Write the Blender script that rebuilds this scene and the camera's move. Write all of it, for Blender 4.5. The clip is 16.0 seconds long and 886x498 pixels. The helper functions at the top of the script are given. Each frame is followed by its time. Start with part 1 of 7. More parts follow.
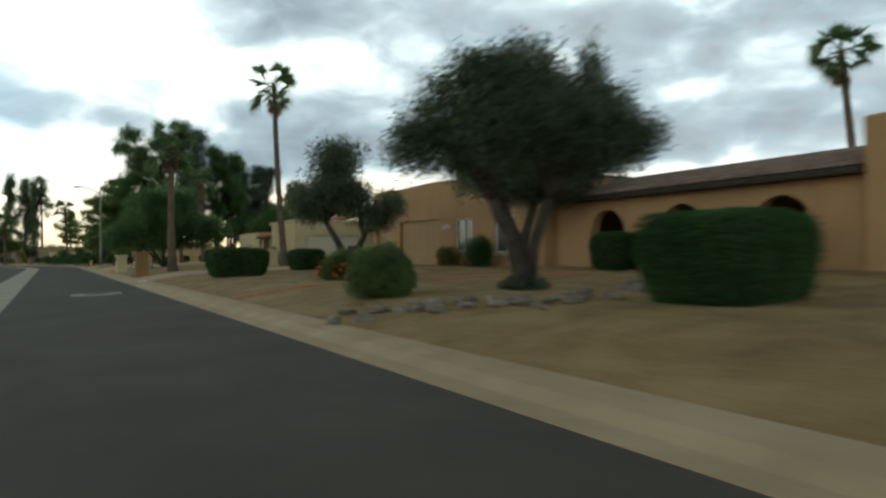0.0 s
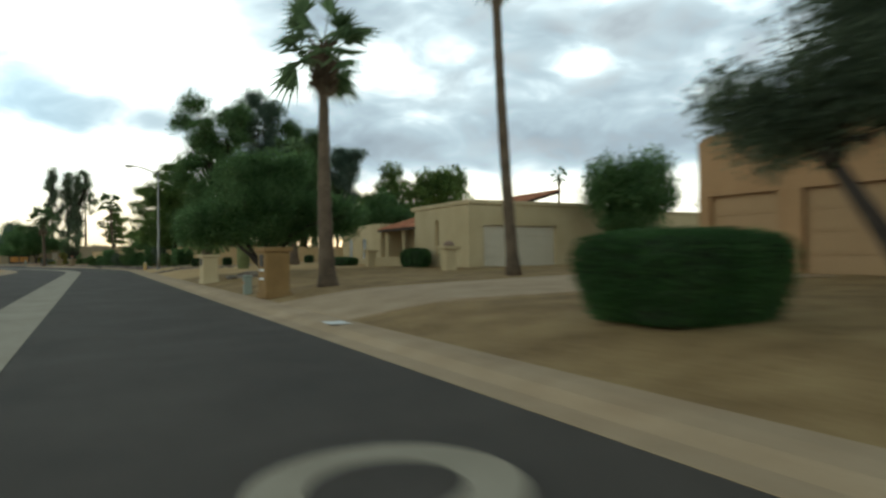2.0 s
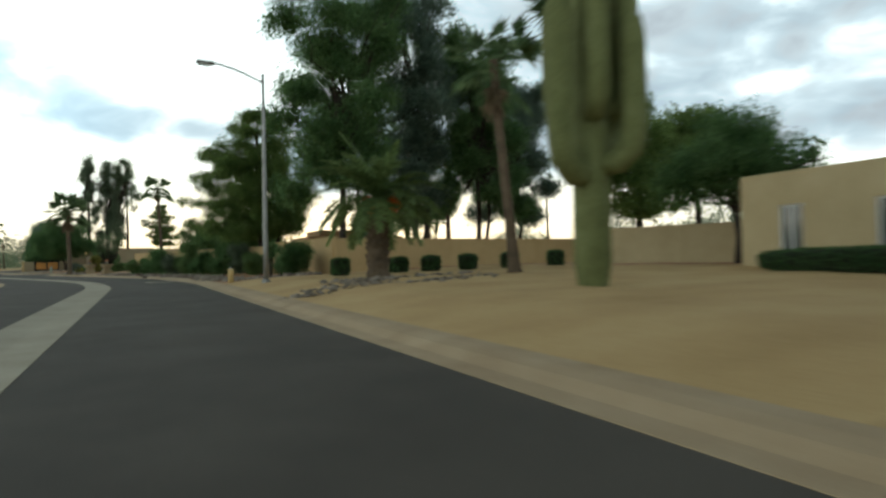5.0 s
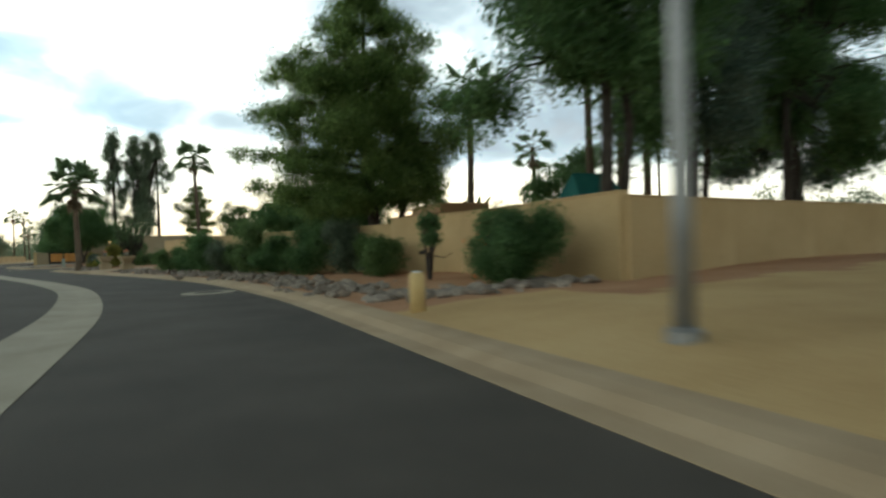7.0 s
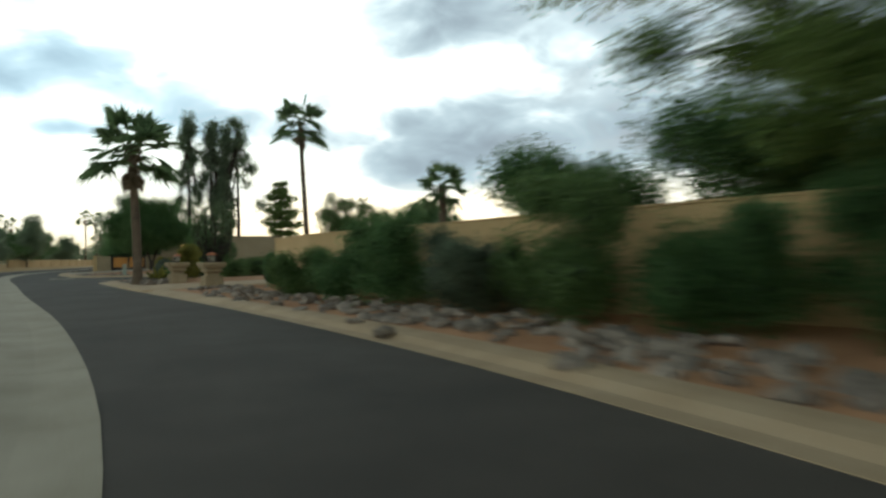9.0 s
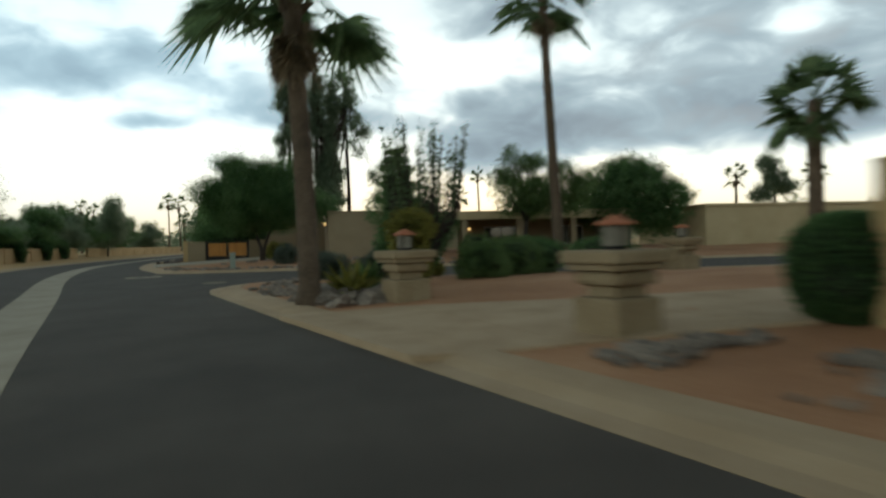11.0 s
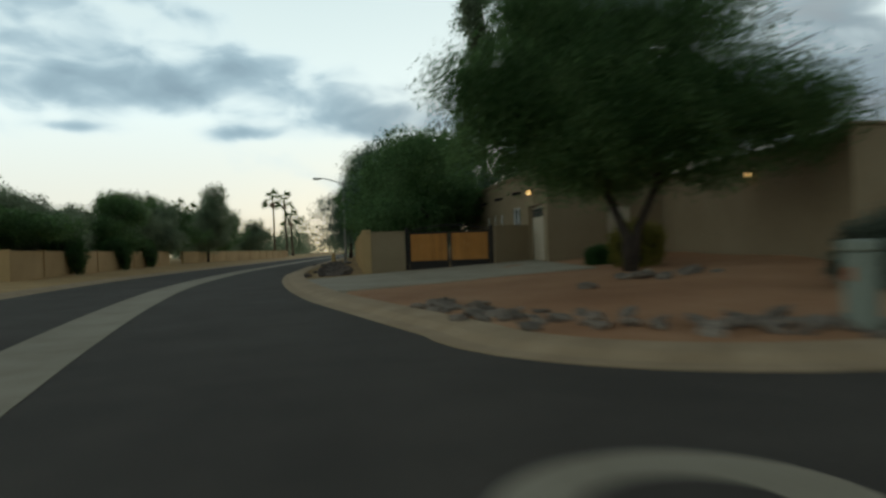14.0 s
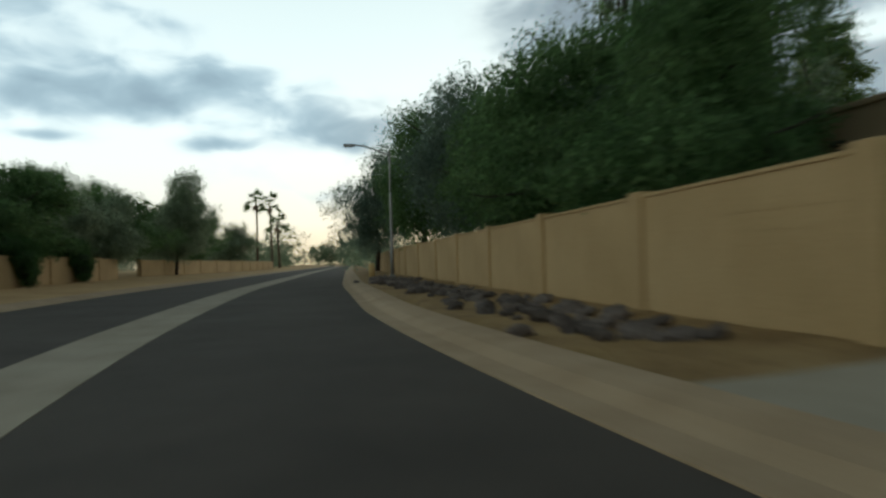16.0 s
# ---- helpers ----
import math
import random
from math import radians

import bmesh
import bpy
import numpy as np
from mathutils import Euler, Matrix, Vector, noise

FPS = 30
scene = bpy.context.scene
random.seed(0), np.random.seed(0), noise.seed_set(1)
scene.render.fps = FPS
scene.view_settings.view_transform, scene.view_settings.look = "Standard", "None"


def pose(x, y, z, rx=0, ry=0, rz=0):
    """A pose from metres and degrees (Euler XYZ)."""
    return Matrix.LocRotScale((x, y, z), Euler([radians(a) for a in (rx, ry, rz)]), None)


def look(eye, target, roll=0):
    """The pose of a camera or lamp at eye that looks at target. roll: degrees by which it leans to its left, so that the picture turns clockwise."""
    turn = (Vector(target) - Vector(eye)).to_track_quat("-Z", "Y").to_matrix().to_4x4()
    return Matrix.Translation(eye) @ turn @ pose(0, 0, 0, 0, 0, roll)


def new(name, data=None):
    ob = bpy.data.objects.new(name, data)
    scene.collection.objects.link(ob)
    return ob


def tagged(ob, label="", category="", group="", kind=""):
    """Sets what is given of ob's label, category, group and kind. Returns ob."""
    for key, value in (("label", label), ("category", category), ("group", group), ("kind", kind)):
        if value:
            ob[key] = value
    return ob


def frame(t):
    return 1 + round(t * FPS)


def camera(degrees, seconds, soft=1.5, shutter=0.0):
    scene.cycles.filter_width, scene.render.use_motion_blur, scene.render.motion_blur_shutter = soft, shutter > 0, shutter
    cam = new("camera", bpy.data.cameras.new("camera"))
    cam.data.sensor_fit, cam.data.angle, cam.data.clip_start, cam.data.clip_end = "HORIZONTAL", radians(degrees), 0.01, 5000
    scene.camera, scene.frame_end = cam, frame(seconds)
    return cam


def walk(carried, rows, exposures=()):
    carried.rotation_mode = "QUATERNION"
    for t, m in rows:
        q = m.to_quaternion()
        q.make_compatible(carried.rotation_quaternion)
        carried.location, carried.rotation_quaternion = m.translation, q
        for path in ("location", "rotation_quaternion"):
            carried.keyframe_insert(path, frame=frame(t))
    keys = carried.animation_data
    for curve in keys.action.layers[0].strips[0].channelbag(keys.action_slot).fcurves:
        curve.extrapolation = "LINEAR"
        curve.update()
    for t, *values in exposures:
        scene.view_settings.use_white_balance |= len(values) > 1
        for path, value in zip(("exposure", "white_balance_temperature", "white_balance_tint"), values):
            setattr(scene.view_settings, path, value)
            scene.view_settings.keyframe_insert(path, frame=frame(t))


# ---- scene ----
cam = camera(68.0, 16.0, soft=2.6, shutter=0.7)
PATH = [
    (0, (0.925, 1.976, 1.117), (1.954, 3.691, 1.132), -0.6),
    (0.5, (0.837, 6.418, 1.144), (1.867, 8.132, 1.145), -0.2),
    (1, (0.949, 11.642, 1.171), (1.939, 13.38, 1.171), -0.9),
    (1.5, (1.032, 17.118, 1.122), (2.008, 18.863, 1.139), -1.5),
    (2, (0.895, 22.024, 1.146), (1.836, 23.788, 1.166), -0.5),
    (2.5, (0.896, 27.271, 1.127), (1.781, 29.062, 1.228), -3.1),
    (3, (0.906, 32.696, 1.113), (1.779, 34.494, 1.19), -2.6),
    (5.5, (1.205, 59.413, 1.019), (2.047, 61.227, 1.034), -1.0),
    (6, (1.313, 64.838, 1.051), (2.117, 66.67, 1.044), -1.9),
    (6.5, (1.36, 70.149, 1.06), (2.118, 72.0, 1.067), -2.2),
    (7, (1.275, 75.185, 1.146), (2.04, 77.033, 1.141), -1.5),
    (7.5, (1.052, 80.135, 1.251), (1.83, 81.978, 1.24), -0.2),
    (8, (0.526, 85.219, 1.242), (1.292, 87.066, 1.277), 0.4),
    (8.5, (0.11, 91.088, 1.222), (0.797, 92.966, 1.262), 0.0),
    (11, (-5.167, 118.093, 1.293), (-4.771, 120.054, 1.27), -1.5),
    (11.5, (-6.607, 123.127, 1.162), (-6.217, 125.089, 1.143), -1.6),
    (12, (-8.068, 128.129, 1.103), (-7.776, 130.108, 1.081), -1.6),
    (12.5, (-9.522, 133.238, 1.086), (-9.337, 135.229, 1.066), -3.3),
    (13, (-10.928, 138.154, 1.122), (-10.77, 140.147, 1.088), -4.2),
    (13.5, (-12.37, 143.105, 1.13), (-12.264, 145.102, 1.157), -2.6),
    (14, (-13.826, 148.091, 1.064), (-13.678, 150.086, 1.06), -2.1),
    (14.5, (-15.232, 153.181, 0.977), (-15.104, 155.177, 0.991), -1.4),
    (15, (-16.54, 158.375, 0.992), (-16.405, 160.37, 1.028), -2.6),
    (15.5, (-17.876, 163.357, 0.922), (-17.713, 165.35, 0.954), -2.5),
    (16, (-19.1, 168.333, 0.935), (-18.877, 170.32, 0.971), -1.6),
]
EXPOSURE = [(0, -0.77), (0.5, -0.57), (1, -0.32), (1.5, -0.37), (2, -0.57), (2.5, -0.87), (3, -1.27), (5.5, -0.34), (6, -0.3), (7, -0.42), (7.5, -0.12), (8, 0.06), (8.5, -0.27), (11, -0.98), (12, -1.0), (13, -0.83), (13.5, -0.9), (14, -1.35), (15, -1.06), (15.5, -1.24), (16, -1.16)]
walk(cam, [(t, look(eye, target, roll)) for t, eye, target, roll in PATH], EXPOSURE)

# ---- world and light ----
SUN_AZ = -16.0      # the sun stands low, behind cloud, ahead and a little to the right of +y
SUN_EL = 6.0

world = bpy.data.worlds.new("sky")
scene.world = world
world.use_nodes = True


def build_sky():
    nt = world.node_tree
    nt.nodes.clear()
    N, L = nt.nodes.new, nt.links.new

    def math_node(op, a, b=None, clamp=False):
        n = N("ShaderNodeMath")
        n.operation, n.use_clamp = op, clamp
        for i, v in enumerate((a, b)):
            if v is None:
                continue
            if isinstance(v, (int, float)):
                n.inputs[i].default_value = v
            else:
                L(v, n.inputs[i])
        return n.outputs[0]

    def ramp(fac, stops):
        n = N("ShaderNodeValToRGB")
        el = n.color_ramp.elements
        while len(el) < len(stops):
            el.new(0.5)
        for e, (p, c) in zip(el, stops):
            e.position, e.color = p, (*c, 1)
        L(fac, n.inputs[0])
        return n.outputs[0]

    def mix(fac, a, b):
        n = N("ShaderNodeMix")
        n.data_type = "RGBA"
        L(fac, n.inputs[0])
        L(a, n.inputs[6])
        L(b, n.inputs[7])
        return n.outputs[2]

    out, bg = N("ShaderNodeOutputWorld"), N("ShaderNodeBackground")
    coord, sep = N("ShaderNodeTexCoord"), N("ShaderNodeSeparateXYZ")
    L(coord.outputs["Generated"], sep.inputs[0])
    up = math_node("MAXIMUM", sep.outputs[2], 0.0)
    # bearing to the right of +y and height over the horizon, in degrees
    az = math_node("MULTIPLY", math_node("ARCTAN2", sep.outputs[0], sep.outputs[1]), 57.2958)
    el = math_node("MULTIPLY", math_node("ARCSINE", sep.outputs[2]), 57.2958)

    def clouds(scale, detail, rough, shift, flat, dist=0.0):
        """Billows in the sky's dome, flattened towards the horizon."""
        m = N("ShaderNodeMapping")
        m.inputs["Location"].default_value = shift
        m.inputs["Scale"].default_value = (1, 1, flat)
        L(coord.outputs["Generated"], m.inputs[0])
        n = N("ShaderNodeTexNoise")
        n.inputs["Scale"].default_value, n.inputs["Detail"].default_value = scale, detail
        n.inputs["Roughness"].default_value, n.inputs["Distortion"].default_value = rough, dist
        L(m.outputs[0], n.inputs["Vector"])
        return n.outputs["Fac"]

    def mound(az0, el0, saz, sel):
        """A soft swelling of the cloud deck round one bearing and height."""
        u = math_node("MULTIPLY", math_node("ADD", az, -az0), 1 / saz)
        v = math_node("MULTIPLY", math_node("ADD", el, -el0), 1 / sel)
        d = math_node("ADD", math_node("MULTIPLY", u, u), math_node("MULTIPLY", v, v))
        return math_node("EXPONENT", math_node("MULTIPLY", d, -1.0))

    def smooth(x, lo, hi):
        n = N("ShaderNodeMapRange")
        n.interpolation_type = "SMOOTHSTEP"
        n.inputs["From Min"].default_value, n.inputs["From Max"].default_value = lo, hi
        L(x, n.inputs["Value"])
        return n.outputs[0]

    sky = N("ShaderNodeTexSky")
    sky.sky_type, sky.sun_disc = "NISHITA", False
    sky.sun_elevation, sky.sun_rotation = radians(SUN_EL), radians(-SUN_AZ)
    sky.air_density, sky.dust_density = 1.0, 2.0
    bright = N("ShaderNodeVectorMath")
    bright.operation = "SCALE"
    L(sky.outputs[0], bright.inputs[0])
    bright.inputs["Scale"].default_value = 0.08
    # high thin white veil over the open sky
    veil = ramp(up, [(0.0, (1.90, 1.66, 1.16)), (0.06, (2.40, 2.44, 2.12)), (0.20, (2.40, 2.80, 2.76)), (0.46, (1.72, 2.16, 2.22)), (0.72, (0.34, 0.41, 0.42))])
    base = N("ShaderNodeMix")
    base.data_type = "RGBA"
    base.inputs[0].default_value = 0.88
    L(bright.outputs[0], base.inputs[6])
    L(veil, base.inputs[7])
    # warm glow low over the horizon, where the sun has sunk behind the deck
    glow = N("ShaderNodeVectorMath")
    glow.operation = "SCALE"
    glow.inputs[0].default_value = (0.55, 0.32, 0.0)
    L(mound(17.0, 2.2, 26.0, 4.2), glow.inputs["Scale"])
    open_sky = N("ShaderNodeVectorMath")
    L(base.outputs[2], open_sky.inputs[0])
    L(glow.outputs[0], open_sky.inputs[1])
    # grey cloud bodies with lit edges
    big = clouds(4.2, 3, 0.5, (2.3, 0.4, 0.3), 2.3, 0.3)
    fine = clouds(11.0, 4, 0.48, (5.1, 8.2, 1.1), 2.0, 0.4)
    lumps = math_node("ADD", math_node("MULTIPLY", math_node("ADD", big, -0.5), 1.1), math_node("MULTIPLY", math_node("ADD", fine, -0.5), 0.78))
    # a heavy deck ahead on the right, a flat bank to the left of the street, and open sky round the breaks
    deck = math_node("MULTIPLY", smooth(az, 3.0, 17.0), smooth(math_node("ADD", el, math_node("MULTIPLY", mound(13, 7, 9, 6), 1.5)), 5.0, 8.6))
    swell = math_node("ADD", math_node("MULTIPLY", deck, 0.52), -0.30)
    for az0, el0, saz, sel, amount in ((-4.0, 13.4, 10.0, 3.2, 0.42), (-16, 14.0, 11, 3.4, 0.44), (-28, 13.2, 10, 3.2, 0.42), (3, 10.8, 9, 1.6, 0.36), (13, 14.8, 4.5, 1.6, -0.55), (40.5, 15.4, 2.2, 1.2, -0.35), (51, 12.8, 5, 1.0, -0.3), (-13, 10.0, 3.6, 0.7, 0.40), (-25, 10.2, 2.6, 0.5, 0.40), (2, 19.5, 8, 3.0, -0.25), (28, 9.2, 12, 2.2, 0.16), (-22, 19.5, 14, 2.8, 0.30)):
        swell = math_node("ADD", swell, math_node("MULTIPLY", mound(az0, el0, saz, sel), amount))
    both = math_node("ADD", lumps, swell)
    cover = smooth(both, -0.20, 0.20)
    body = ramp(math_node("ADD", both, 0.35), [(0.28, (1.65, 1.92, 1.95)), (0.44, (1.10, 1.36, 1.45)), (0.60, (0.78, 1.00, 1.10)), (0.76, (0.58, 0.74, 0.84)), (0.94, (0.45, 0.57, 0.66))])
    # the deck's high parts to the right catch a faint warm light
    warm = N("ShaderNodeVectorMath")
    warm.operation = "SCALE"
    warm.inputs[0].default_value = (0.13, 0.10, 0.07)
    L(math_node("MULTIPLY", smooth(fine, 0.45, 0.65), smooth(az, 18.0, 34.0)), warm.inputs["Scale"])
    lit = N("ShaderNodeVectorMath")
    L(body, lit.inputs[0])
    L(warm.outputs[0], lit.inputs[1])
    # the thinner bank to the left lets more of the light through
    thin = N("ShaderNodeVectorMath")
    thin.operation = "SCALE"
    thin.inputs[0].default_value = (0.10, 0.24, 0.32)
    L(smooth(math_node("MULTIPLY", az, -1.0), -6.0, 8.0), thin.inputs["Scale"])
    shine = N("ShaderNodeVectorMath")
    L(lit.outputs[0], shine.inputs[0])
    L(thin.outputs[0], shine.inputs[1])
    col = mix(math_node("MULTIPLY", cover, smooth(el, 2.5, 7.0)), open_sky.outputs[0], shine.outputs[0])
    # dusk: unseen overhead sky dimmed to darken the ground; the eastern sky behind stays pale
    dusk = N("ShaderNodeVectorMath")
    dusk.operation = "MULTIPLY"
    L(ramp(up, [(0.42, (1, 1, 1)), (0.80, (0.30, 0.30, 0.30))]), dusk.inputs[0])
    L(ramp(math_node("ADD", math_node("MULTIPLY", sep.outputs[1], 0.5), 0.5), [(0.05, (0.92, 0.97, 0.97)), (0.68, (1, 1, 1))]), dusk.inputs[1])
    dim = N("ShaderNodeVectorMath")
    dim.operation = "MULTIPLY"
    L(col, dim.inputs[0])
    L(dusk.outputs[0], dim.inputs[1])
    L(dim.outputs[0], bg.inputs["Color"])
    bg.inputs["Strength"].default_value = 1.0
    L(bg.outputs[0], out.inputs["Surface"])


build_sky()
sun = new("sun", bpy.data.lights.new("sun", "SUN"))
sun.data.energy, sun.data.angle, sun.data.color = 0.5, radians(14), (1.0, 0.86, 0.66)
sun.matrix_world = look((0, 0, 50), (math.sin(radians(SUN_AZ)) * math.cos(radians(SUN_EL)), -math.cos(radians(SUN_AZ)) * math.cos(radians(SUN_EL)), 50 - math.sin(radians(SUN_EL))))


# ---- materials ----
def material(name, colours, rough=0.85, metal=0.0, scale=3.0, fine=40.0, bump=0.2, bump_scale=None, spread=(0.35, 0.65), island=0.0, objvar=0.0, subsurf=0.0, spec=0.3):
    """Noise at two scales between two or three colours, with relief; island and objvar vary the tone by piece."""
    m = bpy.data.materials.new(name)
    m.use_nodes = True
    nt = m.node_tree
    N, L = nt.nodes.new, nt.links.new
    bsdf = nt.nodes["Principled BSDF"]
    bsdf.inputs["Roughness"].default_value, bsdf.inputs["Metallic"].default_value = rough, metal
    bsdf.inputs["Specular IOR Level"].default_value = spec
    coord = N("ShaderNodeTexCoord")

    def noise_at(s, detail=6, rgh=0.6):
        n = N("ShaderNodeTexNoise")
        n.inputs["Scale"].default_value, n.inputs["Detail"].default_value, n.inputs["Roughness"].default_value = s, detail, rgh
        L(coord.outputs["Object"], n.inputs["Vector"])
        return n.outputs["Fac"]

    a, b = noise_at(scale), noise_at(fine, 4)
    mix = N("ShaderNodeMix")
    mix.inputs[0].default_value = 0.4
    L(a, mix.inputs[2])
    L(b, mix.inputs[3])
    fac = mix.outputs[0]
    ramp = N("ShaderNodeValToRGB")
    el = ramp.color_ramp.elements
    while len(el) < len(colours):
        el.new(0.5)
    for i, (e, c) in enumerate(zip(el, colours)):
        e.position = spread[0] + (spread[1] - spread[0]) * i / max(1, len(colours) - 1)
        e.color = (*c, 1)
    L(fac, ramp.inputs[0])
    colour = ramp.outputs[0]
    for amount, source in ((island, "ShaderNodeNewGeometry"), (objvar, "ShaderNodeObjectInfo")):
        if amount:
            g = N(source)
            hsv = N("ShaderNodeHueSaturation")
            mr = N("ShaderNodeMapRange")
            L(g.outputs["Random Per Island" if source == "ShaderNodeNewGeometry" else "Random"], mr.inputs[0])
            mr.inputs[3].default_value, mr.inputs[4].default_value = 1 - amount, 1 + amount
            L(mr.outputs[0], hsv.inputs["Value"])
            L(colour, hsv.inputs["Color"])
            colour = hsv.outputs[0]
    L(colour, bsdf.inputs["Base Color"])
    if bump:
        bp = N("ShaderNodeBump")
        bp.inputs["Strength"].default_value, bp.inputs["Distance"].default_value = bump, 0.03
        L(b if bump_scale is None else noise_at(bump_scale, 5), bp.inputs["Height"])
        L(bp.outputs[0], bsdf.inputs["Normal"])
    if subsurf:
        trans = N("ShaderNodeBsdfTranslucent")
        lit = N("ShaderNodeHueSaturation")
        lit.inputs["Value"].default_value = 1.9
        L(colour, lit.inputs["Color"])
        L(lit.outputs[0], trans.inputs["Color"])
        mixs = N("ShaderNodeMixShader")
        mixs.inputs[0].default_value = subsurf
        L(bsdf.outputs[0], mixs.inputs[1])
        L(trans.outputs[0], mixs.inputs[2])
        L(mixs.outputs[0], nt.nodes["Material Output"].inputs["Surface"])
    return m


M_GROUND = material("decomposed_granite", [(0.40, 0.245, 0.10), (0.51, 0.33, 0.145), (0.58, 0.40, 0.195)], 0.95, scale=0.35, fine=22, bump=0.5, bump_scale=60)
M_GRAVEL = material("brown_gravel", [(0.20, 0.120, 0.046), (0.29, 0.182, 0.074), (0.37, 0.245, 0.108)], 0.95, scale=1.1, fine=18, bump=0.6, bump_scale=45, spread=(0.38, 0.62))
M_RUST = material("rust_granite", [(0.31, 0.145, 0.068), (0.41, 0.205, 0.102), (0.48, 0.27, 0.145)], 0.95, scale=0.35, fine=20, bump=0.5, bump_scale=60)
M_ASPHALT = material("asphalt", [(0.052, 0.043, 0.034), (0.074, 0.061, 0.048), (0.098, 0.081, 0.064)], 0.9, scale=0.5, fine=90, bump=0.4, bump_scale=140)
M_CONCRETE = material("concrete", [(0.29, 0.245, 0.175), (0.37, 0.315, 0.23), (0.43, 0.37, 0.28)], 0.9, scale=0.8, fine=50, bump=0.25, bump_scale=90)
M_KERB = material("kerb_concrete", [(0.34, 0.228, 0.130), (0.42, 0.295, 0.175), (0.48, 0.35, 0.22)], 0.9, scale=1.2, fine=50, bump=0.25, objvar=0.05)
M_STUCCO_TAN = material("tan_stucco", [(0.33, 0.185, 0.088), (0.38, 0.22, 0.108), (0.42, 0.25, 0.128)], 0.92, scale=0.6, fine=35, bump=0.35, bump_scale=70)
M_STUCCO_CREAM = material("cream_stucco", [(0.42, 0.318, 0.175), (0.47, 0.362, 0.207), (0.52, 0.408, 0.245)], 0.92, scale=0.6, fine=35, bump=0.35, bump_scale=70)
M_STUCCO_GREY = material("taupe_stucco", [(0.225, 0.166, 0.098), (0.268, 0.203, 0.124), (0.305, 0.235, 0.148)], 0.92, scale=0.5, fine=35, bump=0.35, bump_scale=70)
M_WALL_TAN = material("painted_block", [(0.37, 0.242, 0.112), (0.44, 0.295, 0.142), (0.50, 0.345, 0.175)], 0.92, scale=0.4, fine=30, bump=0.35, bump_scale=50)
M_TILE = material("clay_tile", [(0.30, 0.10, 0.05), (0.42, 0.155, 0.075), (0.50, 0.22, 0.12)], 0.8, scale=1.5, fine=25, bump=0.2, island=0.18)
M_TILE_BROWN = material("weathered_clay_tile", [(0.15, 0.095, 0.07), (0.22, 0.145, 0.105), (0.28, 0.19, 0.14)], 0.85, scale=1.5, fine=25, bump=0.2, island=0.18)
M_BARK = material("bark", [(0.024, 0.018, 0.014), (0.046, 0.035, 0.027), (0.075, 0.058, 0.044)], 0.95, scale=4, fine=30, bump=0.8, bump_scale=26)
M_PALM_BARK = material("palm_bark", [(0.062, 0.044, 0.030), (0.115, 0.080, 0.052), (0.175, 0.125, 0.084)], 0.95, scale=2, fine=24, bump=0.8, bump_scale=18)
M_ROCK = material("river_rock", [(0.09, 0.07, 0.055), (0.17, 0.135, 0.105), (0.29, 0.235, 0.18)], 0.85, scale=3, fine=18, bump=0.5, bump_scale=14, objvar=0.35, island=0.35)
M_LAVA = material("lava_rock", [(0.045, 0.035, 0.030), (0.095, 0.074, 0.062), (0.17, 0.14, 0.118)], 0.9, scale=3, fine=18, bump=0.6, bump_scale=14, objvar=0.4, island=0.3)


def leaf_material(name, dark, mid, light, through_light=0.42):
    return material(name, [dark, mid, light], 0.6, scale=0.9, fine=12, bump=0.0, island=0.35, subsurf=through_light, spec=0.25)


M_OLIVE = leaf_material("olive_leaf", (0.043, 0.061, 0.038), (0.079, 0.103, 0.063), (0.122, 0.151, 0.095), 0.5)
M_MESQUITE = leaf_material("mesquite_leaf", (0.034, 0.070, 0.025), (0.066, 0.121, 0.044), (0.130, 0.195, 0.078), 0.6)
M_HEDGE = leaf_material("hedge_leaf", (0.020, 0.051, 0.015), (0.037, 0.086, 0.025), (0.069, 0.133, 0.043))
M_SHRUB = leaf_material("shrub_leaf", (0.046, 0.079, 0.026), (0.081, 0.130, 0.042), (0.132, 0.185, 0.073))
M_GREY_SHRUB = leaf_material("grey_shrub_leaf", (0.055, 0.070, 0.050), (0.085, 0.105, 0.078), (0.125, 0.145, 0.110))
M_EUC = leaf_material("eucalyptus_leaf", (0.052, 0.078, 0.059), (0.086, 0.121, 0.090), (0.148, 0.188, 0.140), 0.7)
M_PINE = leaf_material("pine_needle", (0.048, 0.082, 0.026), (0.098, 0.145, 0.042), (0.165, 0.212, 0.075), 0.65)
M_PALM = leaf_material("palm_frond", (0.043, 0.069, 0.031), (0.075, 0.115, 0.052), (0.135, 0.182, 0.088), 0.65)
M_DATE = leaf_material("date_frond", (0.055, 0.085, 0.030), (0.097, 0.138, 0.047), (0.152, 0.193, 0.076))
M_DRY = leaf_material("dry_frond", (0.100, 0.075, 0.045), (0.160, 0.120, 0.075), (0.220, 0.170, 0.110))
M_YELLOW = leaf_material("yellow_shrub_leaf", (0.100, 0.095, 0.018), (0.165, 0.150, 0.030), (0.220, 0.200, 0.050))
M_FLOWER = leaf_material("orange_flower", (0.450, 0.070, 0.015), (0.600, 0.120, 0.025), (0.700, 0.200, 0.050))
M_CACTUS = material("cactus_skin", [(0.095, 0.105, 0.036), (0.14, 0.15, 0.055), (0.18, 0.19, 0.08)], 0.8, scale=2, fine=25, bump=0.3)
# near-black fill: paints the shade inside hedges and shrubs behind their leaves
M_CORE = material("inner_shade_core", [(0.012, 0.017, 0.008), (0.022, 0.030, 0.014)], 1.0, scale=6, fine=30, bump=0.6)
M_DOOR_TAN = material("tan_door_paint", [(0.34, 0.205, 0.10), (0.38, 0.235, 0.118)], 0.6, scale=1, fine=20, bump=0.08)
